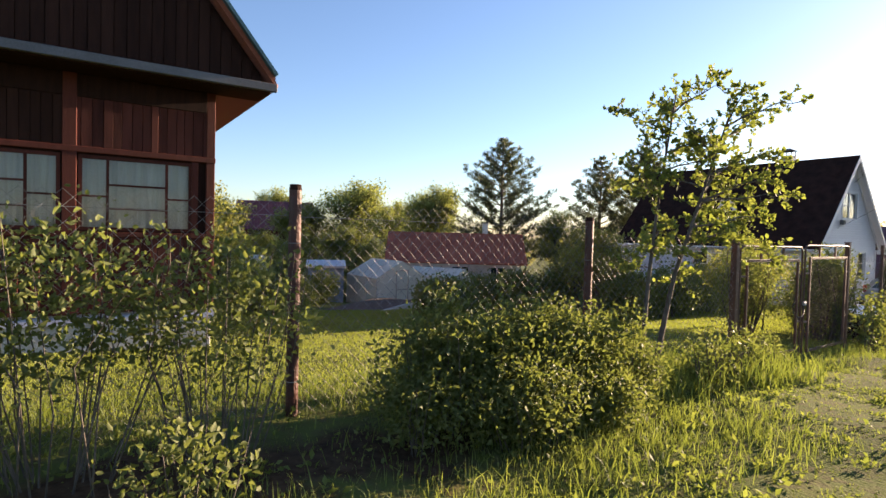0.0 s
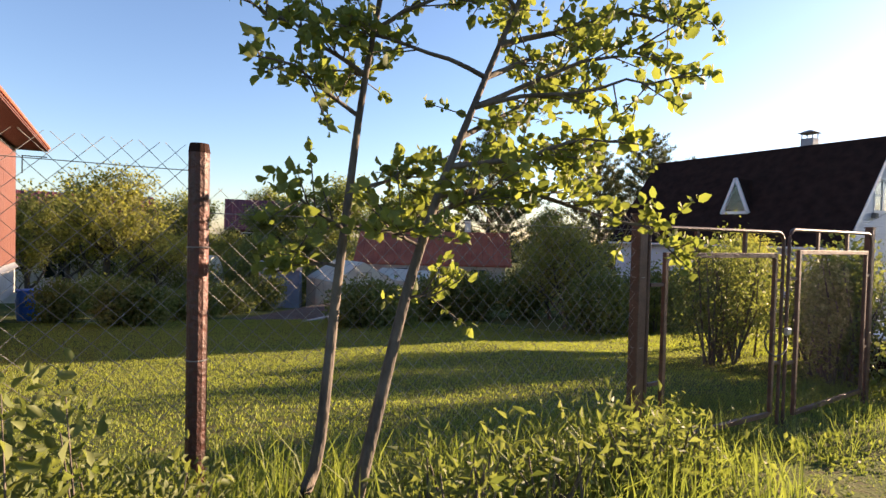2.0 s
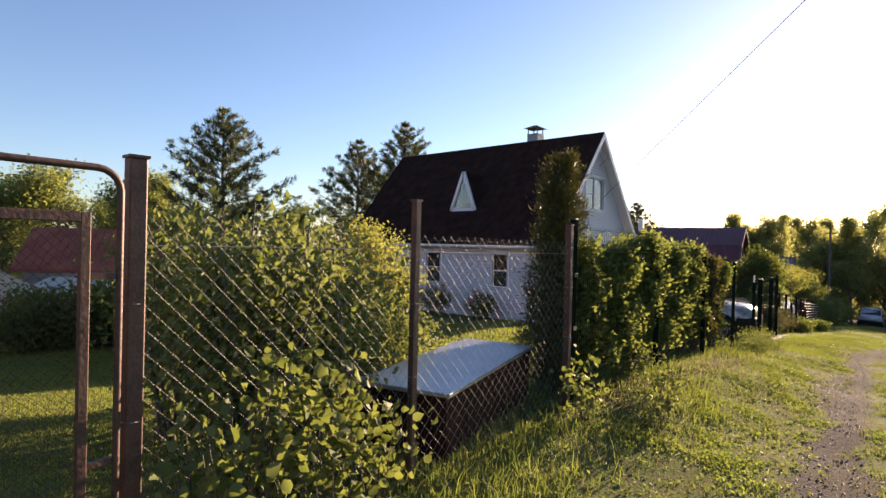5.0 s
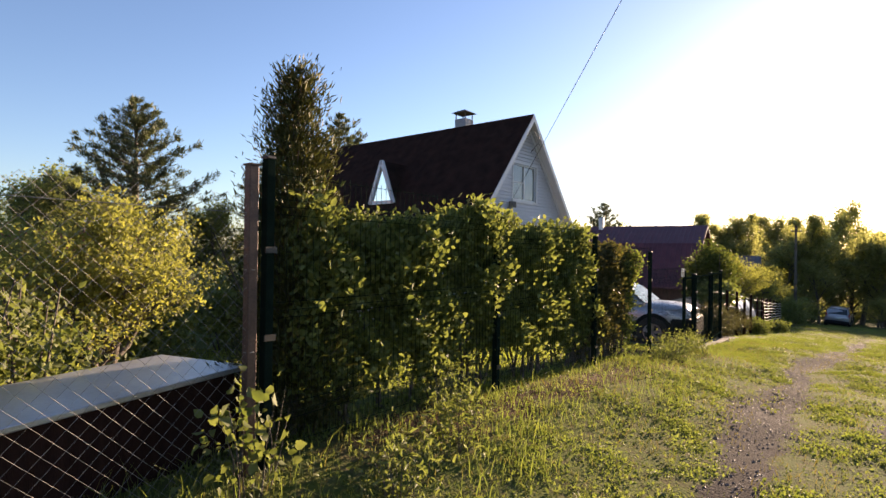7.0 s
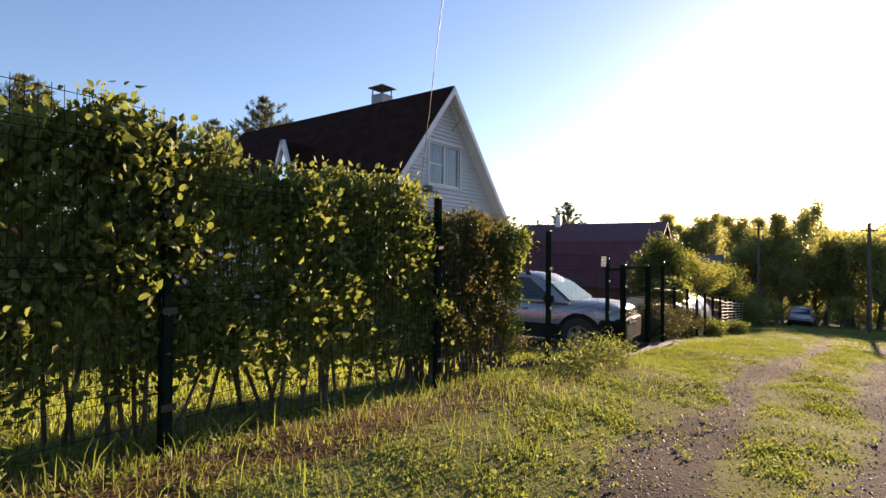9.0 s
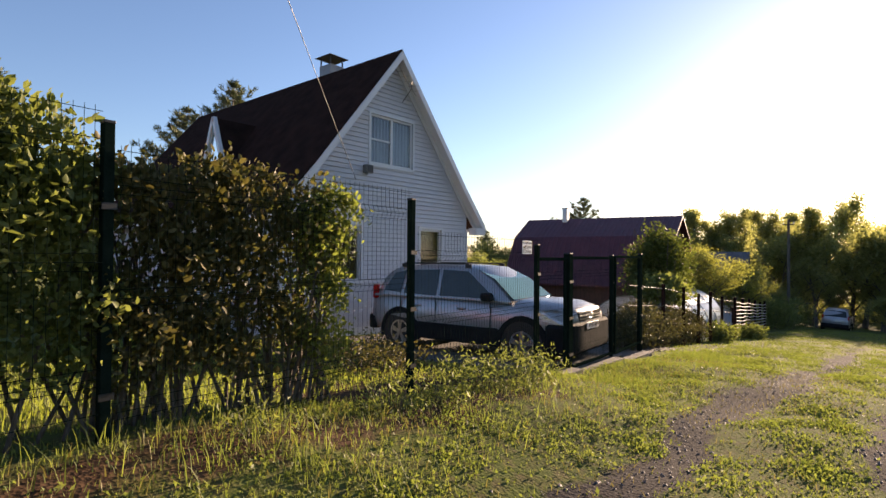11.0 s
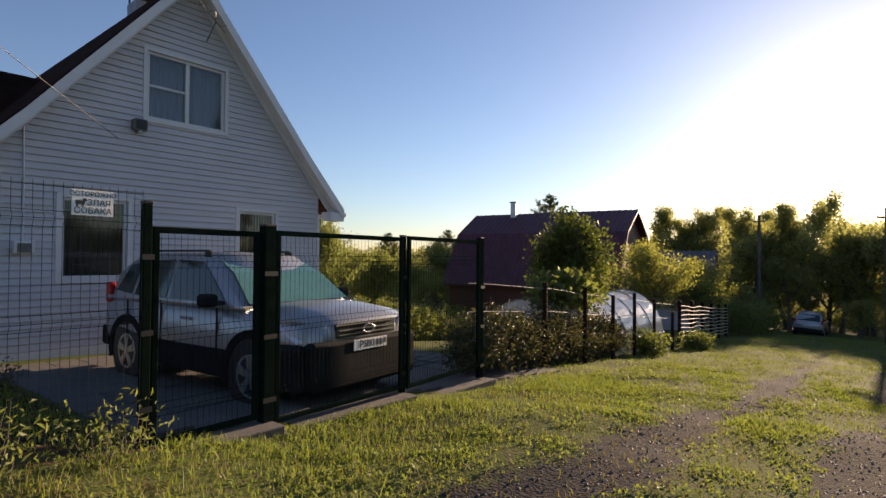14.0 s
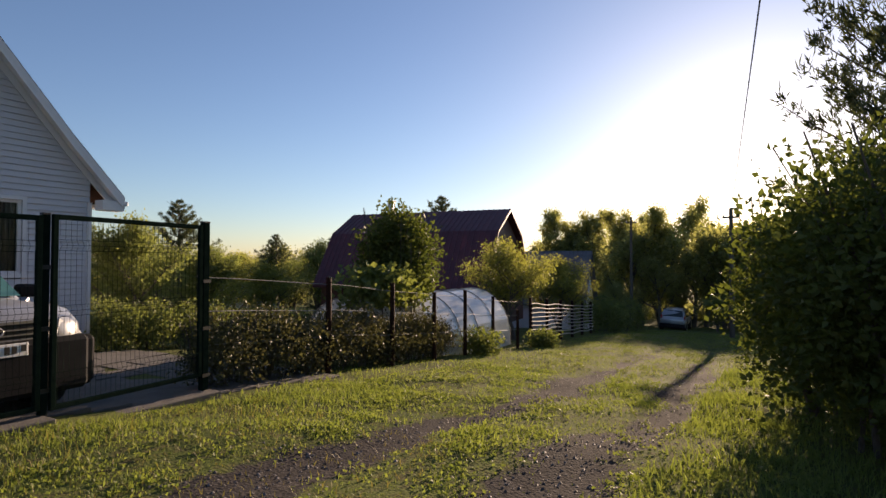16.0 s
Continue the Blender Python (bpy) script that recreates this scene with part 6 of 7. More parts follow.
for x, y, rx, ry, h, n, sd in ((1.15, 2.4, 0.55, 0.42, 0.85, 2700, 24), (1.8, 2.4, 0.55, 0.45, 0.92, 3000, 25), (2.45, 2.45, 0.55, 0.42, 0.85, 2700, 26), (3.05, 2.4, 0.4, 0.35, 0.6, 1700, 27), (1.5, 1.95, 0.5, 0.3, 0.55, 1800, 28), (0.72, 2.15, 0.3, 0.25, 0.5, 800, 31), (2.35, 2.0, 0.45, 0.25, 0.42, 1400, 32)):
    shrub("leafy_bush", "dense low bush with toothed green leaves", x, y, rx, ry, h, int(n * 2.3), 0.037, M_LEAF, sd, stems=22, low=0.08, clump=7, ragged=0.7, cane=0.006, width=0.5, group="bushes at the fence")
for i in range(9):
    shrub("leafy_shoot", "upright leafy shoot rising out of the low bush", 0.85 + 0.26 * i, 2.3 + 0.12 * math.sin(i * 2.3), 0.13, 0.11, 0.88 + 0.14 * math.sin(i * 1.7), 170, 0.042, M_LEAF, 300 + i, stems=3, low=0.4, clump=6, group="shoots of the low bush", width=0.5, cane=0.005)
for x, y, h, sd in ((4.3, 2.35, 0.5, 41), (4.9, 2.5, 0.5, 42), (5.5, 2.6, 0.55, 43), (6.0, 2.65, 0.45, 44)):
    shrub("nettle_clump", "clump of nettles and tall weeds", x, y, 0.26, 0.2, h, 420, 0.06, M_LEAF, sd, stems=14, low=0.1, clump=10, group="weeds at the fence", width=0.4)
# shrubs behind and beyond the rusty gate
for x, y, rx, ry, h, n, sd, m in ((11.0, 3.95, 0.6, 0.45, 1.8, 4800, 51, M_HEDGE), (11.8, 4.5, 0.65, 0.55, 1.9, 4800, 52, M_HEDGE), (11.5, 6.0, 0.8, 0.7, 2.2, 4600, 53, M_HEDGE), (12.6, 6.4, 0.9, 0.8, 2.2, 5600, 54, M_HEDGE), (13.2, 5.3, 0.7, 0.6, 1.3, 4000, 56, M_HEDGE)):
    shrub("garden_shrub", "dense leafy shrub behind the mesh fence", x, y, rx, ry, h, n, 0.055, m, sd, stems=20, low=0.04, group="shrubs by the gate", clump=9, ragged=0.5)
for x, y, h, n, sd in ((10.25, 3.05, 0.85, 150, 57), (10.6, 3.1, 1.1, 230, 58), (10.95, 3.15, 0.95, 210, 59), (11.35, 3.25, 0.75, 150, 157), (14.05, 3.3, 0.6, 110, 60)):
    shrub("hop_vine", "sunlit climbing vine with large lobed leaves", x, y, 0.25, 0.14, h, int(n * 1.4), 0.055, M_LEAF, sd, stems=9, low=0.08, clump=4, group="vines on the mesh", width=0.85, cane=0.006)
# bushes at the end of the lawn
for x, y, rx, h, n, sd in ((8.8, 14.6, 1.0, 1.2, 6000, 61), (9.8, 15.0, 0.8, 1.0, 4500, 62), (12.6, 17.4, 1.1, 1.5, 6000, 63), (13.8, 16.6, 1.0, 1.6, 6000, 64), (15.2, 15.6, 1.2, 1.7, 6000, 65), (17.2, 14.2, 1.4, 1.8, 6500, 66), (14.2, 11.2, 1.1, 1.6, 6000, 67), (16.2, 11.0, 1.2, 1.8, 6000, 68), (3.4, 17.5, 0.9, 1.1, 4500, 69), (5.0, 19.5, 0.8, 0.9, 3500, 70), (1.6, 19.0, 0.6, 1.1, 3000, 74), (18.6, 11.4, 1.2, 1.8, 5000, 75), (6.4, 22.5, 1.0, 1.0, 4000, 76), (2.4, 24.0, 1.2, 1.3, 4000, 77), (8.2, 24.5, 1.0, 1.6, 4000, 78)):
    shrub("garden_bush", "rounded dark green garden bush at the lawn's edge", x, y, rx, rx * 0.85, h, n, 0.10, M_HEDGE, sd, stems=10, low=0.0, group="bushes at the lawn's end")
for x, y, rx, h, n, sd in ((6.0, 29.5, 1.3, 2.4, 3600, 171), (8.6, 33.0, 1.5, 3.0, 4000, 172), (11.4, 31.0, 1.4, 2.8, 4000, 173), (13.6, 34.5, 1.6, 3.4, 4200, 174), (3.2, 31.5, 1.4, 2.6, 3600, 175), (16.6, 36.5, 1.6, 3.6, 4200, 176), (20.0, 34.0, 1.4, 3.4, 3600, 177)):
    shrub("orchard_bush", "tall loose orchard bush with pale green leaves", x, y, rx, rx, h, n, 0.12, M_ORCHARD, sd, stems=12, low=0.0, clump=8, ragged=0.5, group="bushes of the orchard")
# thuja at the corner of the green fence
TH = conifer("thuja", "tall narrow thuja with rusty-green scale foliage", 2.62, 0.36, 0.1, 71, M_THUJA, whorls=34, needle=0.06, per=22, up=0.8, dens=2.6)
TH.matrix_basis = pose(14.85, 4.05, gz(14.85, 4.05) - 0.05)


bed = empty("vegetable_bed", pose(8.4, 19.0, gz(8.4, 19.0), 0, 0, 38), "raised brown vegetable bed with a pale concrete edge", "garden bed")
part("soil", boxes((-2.8, 2.8, -1.0, 1.2, -0.2, 0.10), bevel=0.05), M_SOIL, bed)
part("edging", boxes((-2.9, 2.9, -1.1, -1.0, -0.2, 0.16), bevel=0.01), M_CONCRETE, bed)
part("edging", boxes((-2.9, -2.8, -1.0, 1.2, -0.2, 0.16), bevel=0.01), M_CONCRETE, bed)


def hedge(name, label, x0, x1, off, depth, top, n, size, mat, seed, group="", bare=0.36, stems=46, z_top=None):
    """A clipped hedge along the fence: bare stems below, leaf clumps with an uneven top."""
    rg = np.random.default_rng(seed)
    xm = (x0 + x1) / 2
    ym = float(fence_y(xm)) + off
    zb = gz(xm, ym)
    root = empty(name, pose(xm, ym, zb), label, "hedge", group)

    def top_at(x):
        return np.interp(x, [p[0] for p in top], [p[1] for p in top]) + 0.07 * np.sin(x * 2.7) + 0.05 * np.sin(x * 6.1 + 1)

    paths = []
    for _ in range(stems):
        x = x0 + (x1 - x0) * rg.random()
        y = float(fence_y(x)) + off + depth * (rg.random() - 0.5) * 0.7
        g = gz(x, y)
        t = top_at(x) - 0.15
        px = x + rg.normal() * 0.28
        paths.append((np.array([(x, y, g - 0.03), ((x + px) / 2 + rg.normal() * 0.13, y + rg.normal() * 0.06, (g + t) / 2), (px, y + rg.normal() * 0.1, t)]) - [xm, ym, zb], np.array([0.016, 0.011, 0.004])))
    V, F = tubes_np(paths, 5)
    mesh_np("stem", V, F, M_BARK, root, "bare grey stems")
    clump = 14
    k = n // clump
    X = x0 + (x1 - x0) * rg.random(k)
    T = top_at(X)
    fy = fence_y(X) + off
    v = rg.random(k) ** 0.75
    g = ground_z(X, fy)
    lo = g + bare * (0.7 + 0.5 * np.sin(X * 3.3) ** 2)
    Z = lo + (T - lo) * v
    side = rg.random(k)
    bulge = np.sin(X * 4.1 + 2 * np.sin(Z * 3.0)) * np.sin(Z * 5.2 + X * 1.3) + 0.4 * np.sin(X * 11 + Z * 7)
    Yo = np.where(side < 0.72, -depth / 2 * (0.75 + 0.35 * rg.random(k)), depth * (rg.random(k) - 0.5))
    out = np.stack([np.zeros(k), np.where(side < 0.72, -1.0, 0.0), 0.3 + 0.6 * v], 1)
    C = np.stack([X, fy + Yo - 0.10 * bulge, Z + 0.06 * bulge], 1)
    m = rg.random(k) < 0.72 + 0.45 * bulge
    C, out = C[m], out[m]
    k = len(C)
    P = np.repeat(C, clump, 0) + rg.normal(size=(k * clump, 3)) * size * 1.2
    V, F = leaves_np(P - [xm, ym, zb], size, rg, up=0.3, out=np.repeat(out, clump, 0) * 0.8, fine=True)
    mesh_np("foliage", V, F, mat, root)
    return root


hedge("hedge", "clipped green hedge growing behind the wire fence", 14.7, 19.9, 0.42, 0.62, [(14.7, 1.42), (15.3, 1.48), (16.4, 1.47), (17.2, 1.58), (18.5, 1.52), (19.9, 1.36)], 74000, 0.054, M_HEDGE, 81, "hedge behind the wire fence")
hedge("hedge", "thinner reddish-green hedge growing behind the wire fence", 19.8, 21.5, 0.36, 0.5, [(19.8, 1.34), (21.2, 1.27), (21.5, 1.25)], 17000, 0.048, M_OLIVE_RED, 82, "hedge behind the wire fence", bare=0.3)
hedge("hedge", "sunlit light green end of the hedge", 21.3, 21.8, 0.33, 0.5, [(21.3, 1.18), (21.8, 1.1)], 7000, 0.042, M_LEAF_LIGHT, 83, "hedge behind the wire fence", bare=0.2, stems=16)
# weeds and low shrubs in front of the wire fence and beside the drive
for x, y, r, h, n, sd in ((15.60, 3.03, 0.24, 0.62, 900, 91), (14.78, 2.83, 0.24, 0.5, 620, 92), (16.10, 3.65, 0.3, 0.5, 700, 93), (22.9, 3.75, 0.35, 0.45, 700, 94), (23.5, 3.8, 0.4, 0.5, 900, 95), (24.2, 3.8, 0.4, 0.55, 900, 96), (24.9, 3.9, 0.3, 0.4, 600, 97), (20.6, 3.6, 0.35, 0.2, 300, 98), (22.0, 3.7, 0.35, 0.35, 500, 99), (23.8, 3.45, 0.25, 0.3, 400, 191), (22.5, 3.5, 0.25, 0.28, 400, 192)):
    shrub("weed_clump", "clump of green weeds with narrow leaves", x, y, r, r * 0.8, h * 0.8, int(n * 0.5), 0.05, M_HEDGE, sd, stems=14, low=0.05, clump=7, group="weeds along the wire fence", width=0.3, cane=0.006)
for x, y, r, h, n, sd in ((23.2, 5.2, 0.6, 0.65, 2600, 101), (24.1, 5.8, 0.6, 0.6, 2400, 102), (24.6, 7.0, 0.6, 0.7, 2400, 103), (23.4, 6.8, 0.7, 0.6, 2400, 104), (24.6, 9.2, 0.6, 0.6, 2400, 105), (22.4, 8.4, 0.8, 0.7, 2600, 106)):
    shrub("flower_bed_shrub", "low olive-brown shrub in the flower bed", x, y, r, r, h * 0.5, n // 3, 0.042, M_OLIVE_RED, sd, stems=18, low=0.1, clump=10, group="flower bed shrubs")
shrub("wall_shrub", "dark rounded shrub at the foot of the white wall", 24.5, 12.6, 0.6, 0.5, 0.95, 3000, 0.05, M_LEAF_DARK, 107, stems=12, low=0.05)
shrub("wall_shrub", "dark rounded shrub at the foot of the white wall", 23.9, 14.2, 0.7, 0.6, 1.2, 3400, 0.05, M_LEAF_DARK, 108, stems=12, low=0.05)
# dark reddish hedge past the drive
for i in range(9):
    x = 30.5 + i * 0.78
    shrub("barberry_bush", "dark reddish-green bush past the drive gate", x, 5.05 + 0.07 * i, 0.62, 0.6, 1.02 + 0.12 * math.sin(i * 2.1), 3800, 0.05, M_LEAF_RED, 110 + i, stems=16, low=0.0, clump=12, group="reddish bushes past the gate")
for i in range(8):
    shrub("box_hedge_bush", "clipped low green hedge bush beyond the drive", 32.0 + i * 0.85, 10.4 + 0.1 * i, 0.62, 0.55, 1.05, 4200, 0.055, M_HEDGE, 120 + i, stems=8, low=0.0, group="low green hedge")
shrub("climber_mound", "tall rounded mound of dark climbing foliage", 36.6, 6.5, 1.05, 1.0, 3.6, 15000, 0.09, M_LEAF_DARK, 131, stems=18, low=0.25, ragged=0.22)
shrub("grape_arbour", "vine with bright green leaves over an arbour", 34.8, 5.7, 1.0, 0.4, 1.7, 1800, 0.12, M_HEDGE, 132, stems=8, low=0.7, clump=9, width=0.9)
for x, y, r, h, n, sd in ((38.3, 5.05, 0.4, 0.5, 1300, 134), (42.6, 5.0, 0.45, 0.4, 1200, 136), (57, 6.6, 1.6, 1.9, 5000, 137), (60.6, 6.3, 1.9, 2.0, 6000, 138), (55.4, 7.6, 0.7, 2.2, 2500, 139)):
    shrub("lane_bush", "rounded green bush beside the lane", x, y, r, r * 0.9, h, n, 0.09, M_LEAF, sd, stems=8, low=0.0, group="bushes along the lane")
# dark thicket and pine on the far side of the lane
for x, y, rx, h, n, sd in ((31.9, -2.45, 1.65, 3.0, 26000, 141), (33.9, -2.3, 1.7, 3.1, 22000, 142), (37.0, -2.6, 1.7, 3.0, 9000, 143), (30.6, -4.4, 1.6, 3.6, 14000, 144), (41, -3.0, 1.8, 2.6, 7000, 145), (36, -5.2, 2.0, 4.4, 12000, 146), (46, -3.2, 1.9, 2.4, 6000, 147), (52, -3.0, 2.0, 2.6, 6000, 148), (59, -2.5, 2.0, 2.6, 6000, 149)):
    shrub("thicket_bush", "large dark leafy bush across the lane", x, y, rx, rx * 0.95, h, n, 0.075, M_LEAF_DARK if x < 35 else M_HEDGE, sd, stems=14, low=0.0, group="thicket across the lane", clump=16)
put(PINE, 36.6, -3.5, 0.62, 40, sz=1.0)
for i in range(44):
    put(FOREST, 101 + 7 * math.sin(i * 2.3), -48 + i * 2.35, 0.95 + 0.16 * math.sin(i * 1.7) - 0.006 * max(0, i - 22), i * 77, sz=1.0 + 0.2 * math.sin(i * 2.9 + 1) - 0.012 * max(0, i - 22))
# undergrowth in the haze-paled leaf, filling the gaps below the wood
rg_ = np.random.default_rng(77)
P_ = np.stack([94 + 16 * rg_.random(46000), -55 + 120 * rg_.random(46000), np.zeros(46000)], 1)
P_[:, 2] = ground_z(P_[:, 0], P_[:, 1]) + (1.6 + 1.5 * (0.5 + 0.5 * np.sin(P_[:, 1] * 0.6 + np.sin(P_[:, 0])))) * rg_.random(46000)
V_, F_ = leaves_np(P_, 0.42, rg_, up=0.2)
tagged(mesh_np("undergrowth", V_, F_, M_LEAF_HAZE), "dense green undergrowth of the far wood edge", "undergrowth", kind="stuff")
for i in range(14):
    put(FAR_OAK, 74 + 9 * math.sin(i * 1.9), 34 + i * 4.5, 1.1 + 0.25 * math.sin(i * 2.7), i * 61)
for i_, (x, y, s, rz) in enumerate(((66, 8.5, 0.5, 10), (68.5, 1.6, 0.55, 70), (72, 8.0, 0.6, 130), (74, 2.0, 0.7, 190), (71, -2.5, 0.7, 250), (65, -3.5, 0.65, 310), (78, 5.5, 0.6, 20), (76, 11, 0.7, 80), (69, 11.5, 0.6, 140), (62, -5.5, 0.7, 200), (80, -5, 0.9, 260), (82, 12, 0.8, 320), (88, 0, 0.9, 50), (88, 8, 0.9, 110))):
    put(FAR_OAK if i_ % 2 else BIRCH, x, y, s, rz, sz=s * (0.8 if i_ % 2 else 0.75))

# ---- grass ----
def scatter(x0, x1, y0, y1, n, seed, keep=None):
    rg = np.random.default_rng(seed)
    x, y = x0 + (x1 - x0) * rg.random(n), y0 + (y1 - y0) * rg.random(n)
    if keep is not None:
        m = rg.random(n) < keep(x, y)
        x, y = x[m], y[m]
    return np.stack([x, y, ground_z(x, y) - 0.005], 1), rg


def patchy(x, y):
    return np.clip(0.62 + 0.45 * np.sin(x * 2.1 + 1.3 * np.sin(y * 1.7)) * np.sin(y * 2.6 + x * 0.8), 0.12, 1)


def grass(name, label, pts, h, w, mat, lean=0.7):
    P, rg = pts
    V, F = blades_np(P, h(P[:, 0], P[:, 1]), w, rg, lean)
    return tagged(mesh_np(name, V, F, mat), label, "grass", kind="stuff")


def near_fence(x, y):
    return np.clip((y - 2.3) / 1.2, 0, 1)


def off_lane(x, y):
    return np.clip(1 - 1.25 * wear(x, y), 0.02, 1) * patchy(x, y) * np.clip(1.15 - 1.3 * bare_earth(x, y), 0.1, 1)


grass("grass", "short rough grass of the lane and verge", scatter(-3, 32, -1.6, 4.2, 330000, 201, off_lane), lambda x, y: 0.012 + 0.028 * patchy(x * 2.6, y * 2.2) ** 2 + 0.04 * near_fence(x, y), 0.006, M_GRASS)
grass("grass", "short rough grass down the lane", scatter(30, 62, -2.2, 5.6, 60000, 202, off_lane), lambda x, y: 0.035 + 0.03 * patchy(x * 0.7, y), 0.012, M_GRASS)
grass("grass", "tall rank grass along the fence", scatter(-3, 26, 2.5, 3.9, 15000, 203, lambda x, y: patchy(x * 1.3, y) ** 2 * np.where(x > 21, 0.15, np.where(x > 13, 0.45, 1.0)) * np.clip(1.1 - 1.5 * bare_earth(x, y) * (x < 2), 0.1, 1)), lambda x, y: 0.10 + 0.12 * patchy(x * 1.9, y), 0.007, M_GRASS, 0.9)
grass("grass", "tall grass tufts before the first garden fence", scatter(3.2, 6.6, 2.1, 3.3, 3200, 204, lambda x, y: patchy(x * 2, y)), lambda x, y: 0.22 + 0.15 * patchy(x * 1.9, y), 0.011, M_GRASS, 0.8)
grass("grass", "long rough grass at the foot of the bushes", scatter(-3, 4.2, 0.9, 2.4, 12000, 209, lambda x, y: patchy(x * 2.3, y * 1.4) * np.clip((y - 0.7) / 0.8, 0, 1) * np.clip(1.1 - 1.5 * bare_earth(x, y), 0.05, 1)), lambda x, y: 0.08 + 0.08 * patchy(x * 1.9, y), 0.007, M_GRASS, 0.9)
grass("dry_grass", "dry straw in the verge", scatter(12, 30, 0.8, 3.9, 18000, 205, lambda x, y: off_lane(x * 1.7, y) * 0.6), lambda x, y: 0.05 + 0.04 * near_fence(x, y), 0.007, M_STRAW, 1.2)
grass("lawn", "mown lawn behind the fence", scatter(-3, 13.5, 3.4, 19, 300000, 206), lambda x, y: 0.028 + 0 * x, 0.009, M_LAWN)
grass("lawn", "grass of the garden around the white house", scatter(13, 25.2, 4.4, 12, 50000, 207), lambda x, y: 0.06 + 0 * x, 0.012, M_LAWN)
grass("grass", "long grass at the foot of the thicket", scatter(26, 40, -2.6, -0.4, 16000, 208, patchy), lambda x, y: 0.07 + 0.05 * patchy(x * 1.4, y), 0.010, M_GRASS, 0.9)


def weeds(name, label, pts, size, mat):
    P, rg = pts
    k = 9
    Q = np.repeat(P, k, 0) + rg.normal(size=(len(P) * k, 3)) * [0.035, 0.035, 0.0]
    Q[:, 2] += 0.015 + 0.03 * rg.random(len(Q))
    V, F = leaves_np(Q, size, rg, width=0.55, up=0.5)
    return tagged(mesh_np(name, V, F, mat), label, "weeds", kind="stuff")


weeds("weeds", "low broad-leaved weeds scattered on the lane and verge", scatter(10, 44, -1.4, 4.0, 6500, 211, lambda x, y: off_lane(x * 0.8, y) ** 2), 0.036, M_HEDGE)
weeds("weeds", "low weeds among the verge grass", scatter(-3, 12, -1.0, 3.2, 1200, 212, off_lane), 0.05, M_LEAF_LIGHT)


def leaf_mat(x0, x1, n, size, seed):
    P, rg = scatter(x0, x1, -1.6, 4.2, n, seed, lambda x, y: off_lane(x, y) ** 1.5 * patchy(x * 2.6, y * 2.2) ** 2)
    P[:, 2] += 0.004 + 0.022 * rg.random(len(P)) * patchy(P[:, 0] * 2.6, P[:, 1] * 2.2)
    V, F = leaves_np(P, size, rg, width=0.7, up=0.45)
    return tagged(mesh_np("clover", V, F, M_GRASS), "low mat of clover and moss between the ruts", "clover", kind="stuff")


leaf_mat(-2, 14, 150000, 0.026, 231)
leaf_mat(14, 36, 480000, 0.026, 232)
# loose stones in the ruts
P, rg = scatter(8, 38, -1.8, 3.2, 90000, 221, lambda x, y: wear(x, y) ** 1.5)
n = len(P)
sz = (0.008 + 0.018 * rg.random(n) ** 3)[:, None, None]
base = np.array([(1, 0, 0), (-0.5, 0.87, 0), (-0.5, -0.87, 0), (0, 0, 0.8)])
a = rg.random(n) * 6.28
rot = np.stack([np.stack([np.cos(a), -np.sin(a), 0 * a], 1), np.stack([np.sin(a), np.cos(a), 0 * a], 1), np.stack([0 * a, 0 * a, 1 + 0 * a], 1)], 1)
V = (P[:, None] + np.einsum("nij,kj->nki", rot, base) * sz * (0.7 + 0.6 * rg.random((n, 4, 1)))).reshape(-1, 3)
i = np.arange(n)[:, None] * 4
F = np.concatenate([i + [[0, 1, 3]], i + [[1, 2, 3]], i + [[2, 0, 3]]])
M_STONE = material("gravel_stone", (0.035, 0.032, 0.031), (0.19, 0.17, 0.16), 0.7, 0, 6, 60, 0.2, island=0.8)
tagged(mesh_np("gravel", V, F, M_STONE), "loose grey gravel in the wheel ruts", "gravel", kind="stuff")

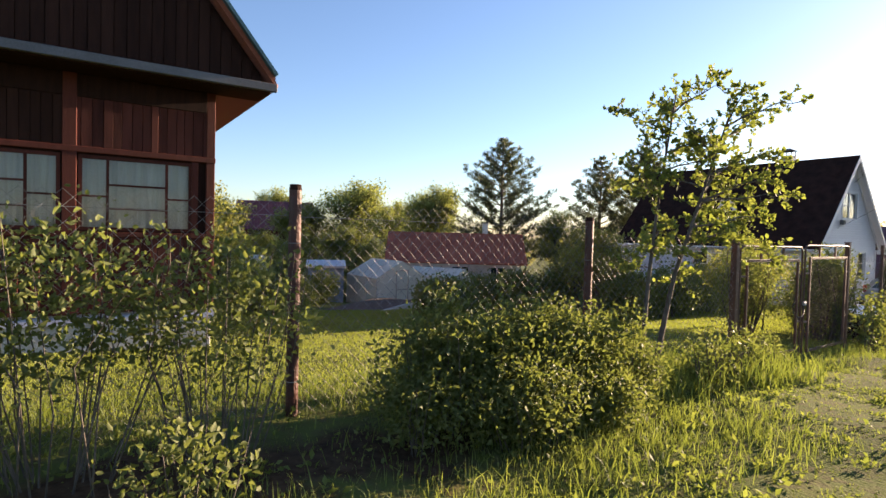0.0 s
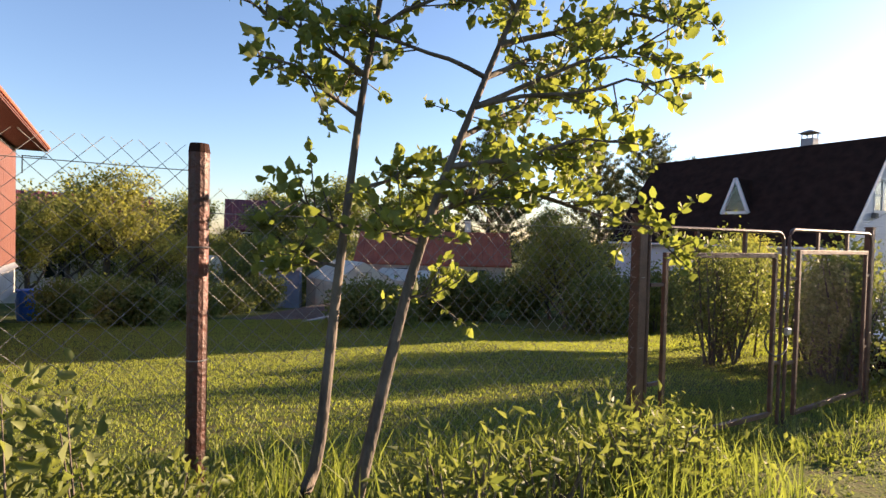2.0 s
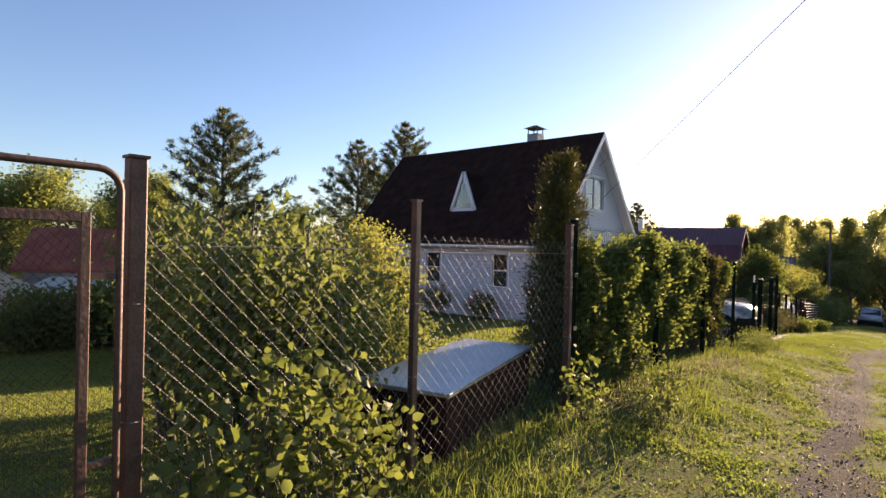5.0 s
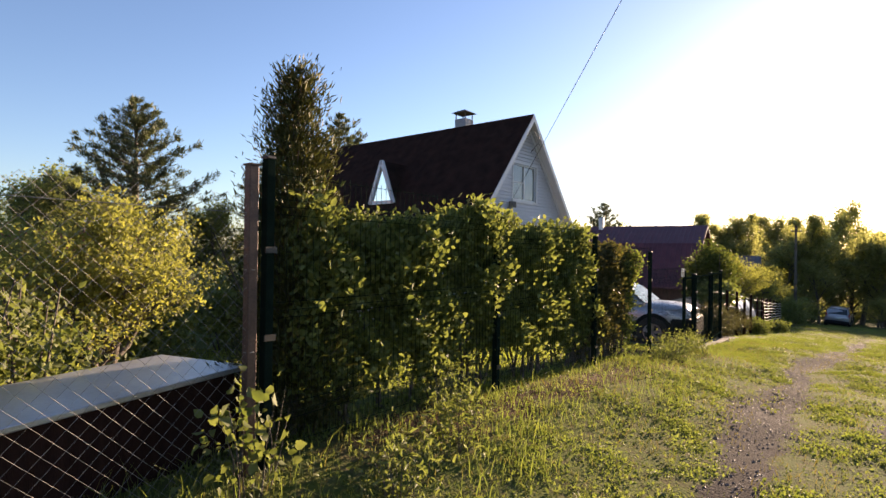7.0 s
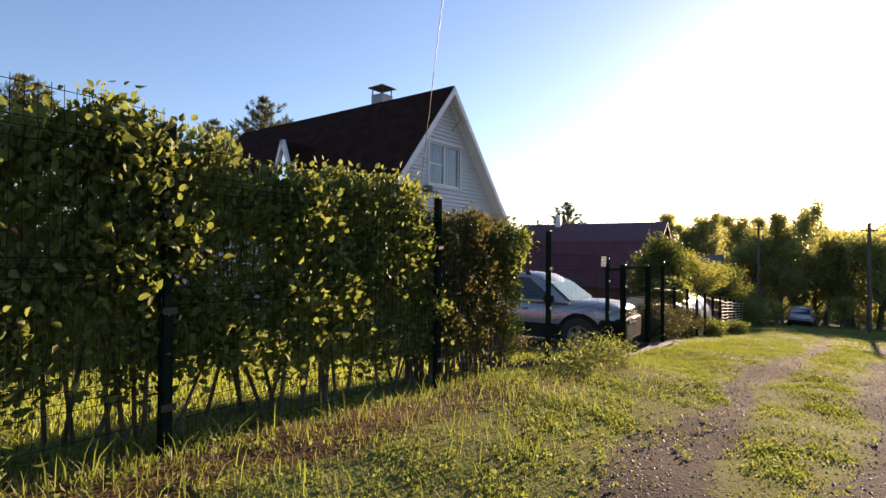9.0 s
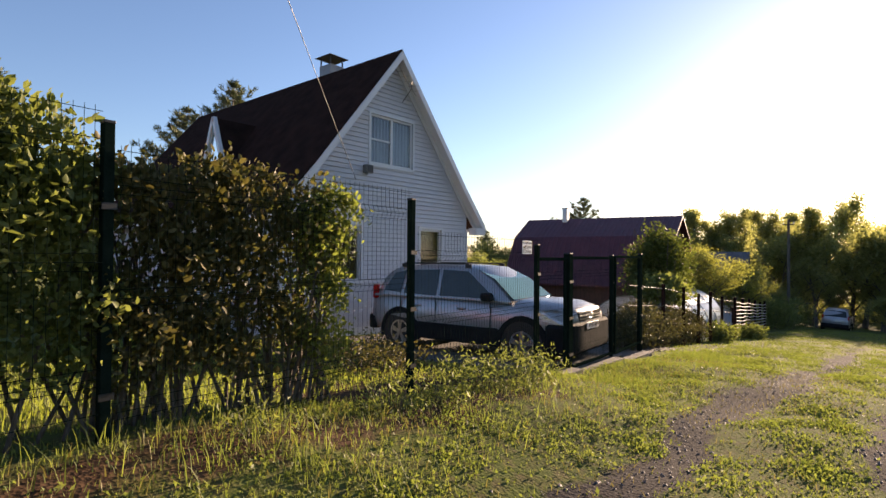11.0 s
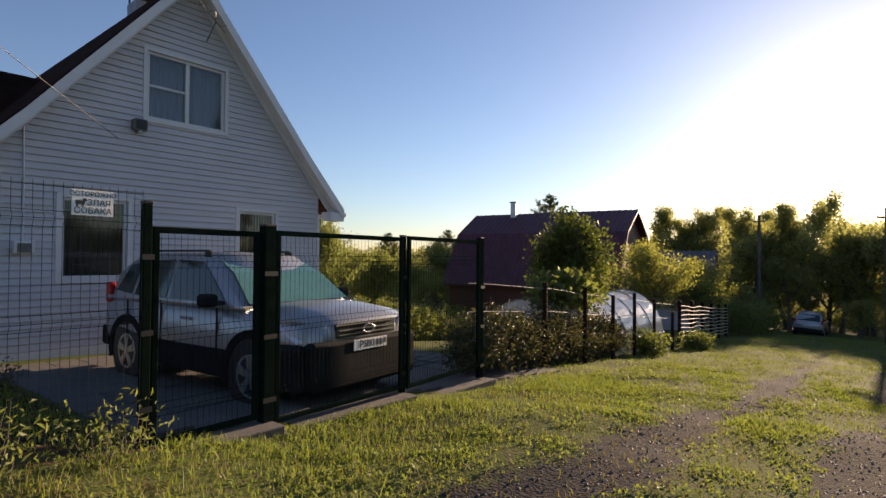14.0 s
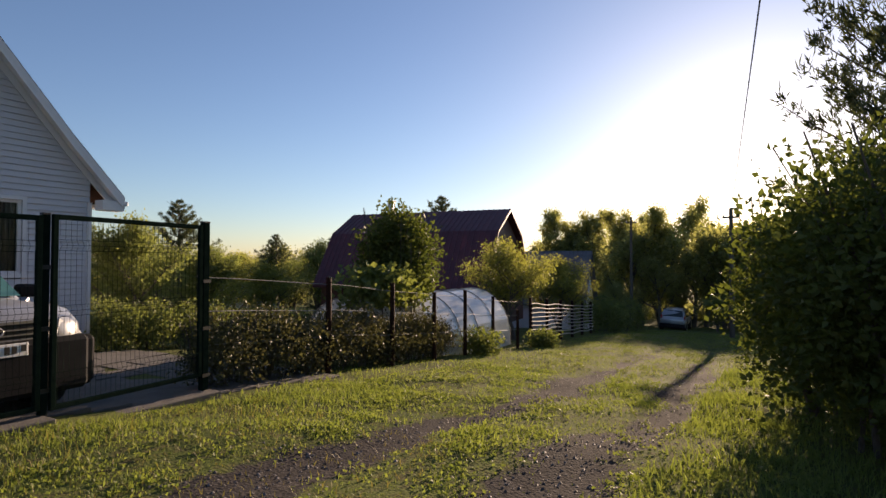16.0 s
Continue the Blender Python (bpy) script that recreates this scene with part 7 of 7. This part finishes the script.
# ---- pieces last: siding boards and wall planks ----
for z0, z1, sp in rows:
    for a, b in sp:
        bm = bmesh.new()
        vs = [bm.verts.new(p) for x in (a, b) for p in ((x, HY0 + 0.018, z0 + 0.012), (x, HY0 - 0.02, z0 + 0.009), (x, HY0 - 0.022, z0 + 0.02), (x, HY0 - 0.004, z1), (x, HY0 + 0.018, z1))]
        for f in ((0, 1, 6, 5), (1, 2, 7, 6), (2, 3, 8, 7), (3, 4, 9, 8)):
            bm.faces.new([vs[k] for k in f])
        bm.faces.new(vs[:5])
        bm.faces.new(vs[5:])
        part("siding_board", bm, M_SIDING, house)
z = HB + 0.12
while z < HE - 0.1:
    for a, b in spans(HY0 + 0.012, HY1, z, z + 0.113, side_holes):
        bm = bmesh.new()
        vs = [bm.verts.new(p) for y in (a, b) for p in ((HX0 + 0.018, y, z + 0.012), (HX0 - 0.02, y, z + 0.009), (HX0 - 0.022, y, z + 0.02), (HX0 - 0.004, y, z + 0.113), (HX0 + 0.018, y, z + 0.113))]
        for f in ((0, 1, 6, 5), (1, 2, 7, 6), (2, 3, 8, 7), (3, 4, 9, 8)):
            bm.faces.new([vs[k] for k in f])
        bm.faces.new(vs[:5])
        bm.faces.new(vs[5:])
        part("siding_board", bm, M_SIDING, house)
    z += 0.113
rp = random.Random(3)
x = BX0
while x < BX1 - 0.14:
    w = 0.10 + 0.05 * rp.random()
    for z0, z1 in ((0.55, 1.70), (3.04, 3.76)):
        t = rp.random() * 0.015
        # upper planks left of the upright: eave shade put in as darker wood
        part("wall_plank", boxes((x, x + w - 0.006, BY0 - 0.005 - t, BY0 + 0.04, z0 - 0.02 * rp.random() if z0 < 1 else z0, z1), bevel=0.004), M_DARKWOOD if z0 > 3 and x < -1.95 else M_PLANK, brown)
    x += w
y = BY0 + 0.17
while y < BY1 - 0.1:
    w = 0.14
    for z0, z1 in [(0.56, 4.12)] if not any(y + w > a - 0.02 and y < b + 0.02 for a, b, c, d in BSIDE) else [(0.56, min(c for a, b, c, d in BSIDE if y + w > a - 0.02 and y < b + 0.02) - 0.09), (max(d for a, b, c, d in BSIDE if y + w > a - 0.02 and y < b + 0.02) + 0.09, 4.12)]:
        part("wall_plank", boxes((BX1 - 0.038, BX1 + 0.004 * rp.random(), y, y + w - 0.005, z0, z1), bevel=0.003), M_PLANK_RED, brown)
    y += w
for yb in (9.35, 11.2, 13.4, 16.4):
    part("cover_strip", boxes((BX1 + 0.006, BX1 + 0.03, yb, yb + 0.07, 0.56, 4.12)), M_PLANK_RED, brown)
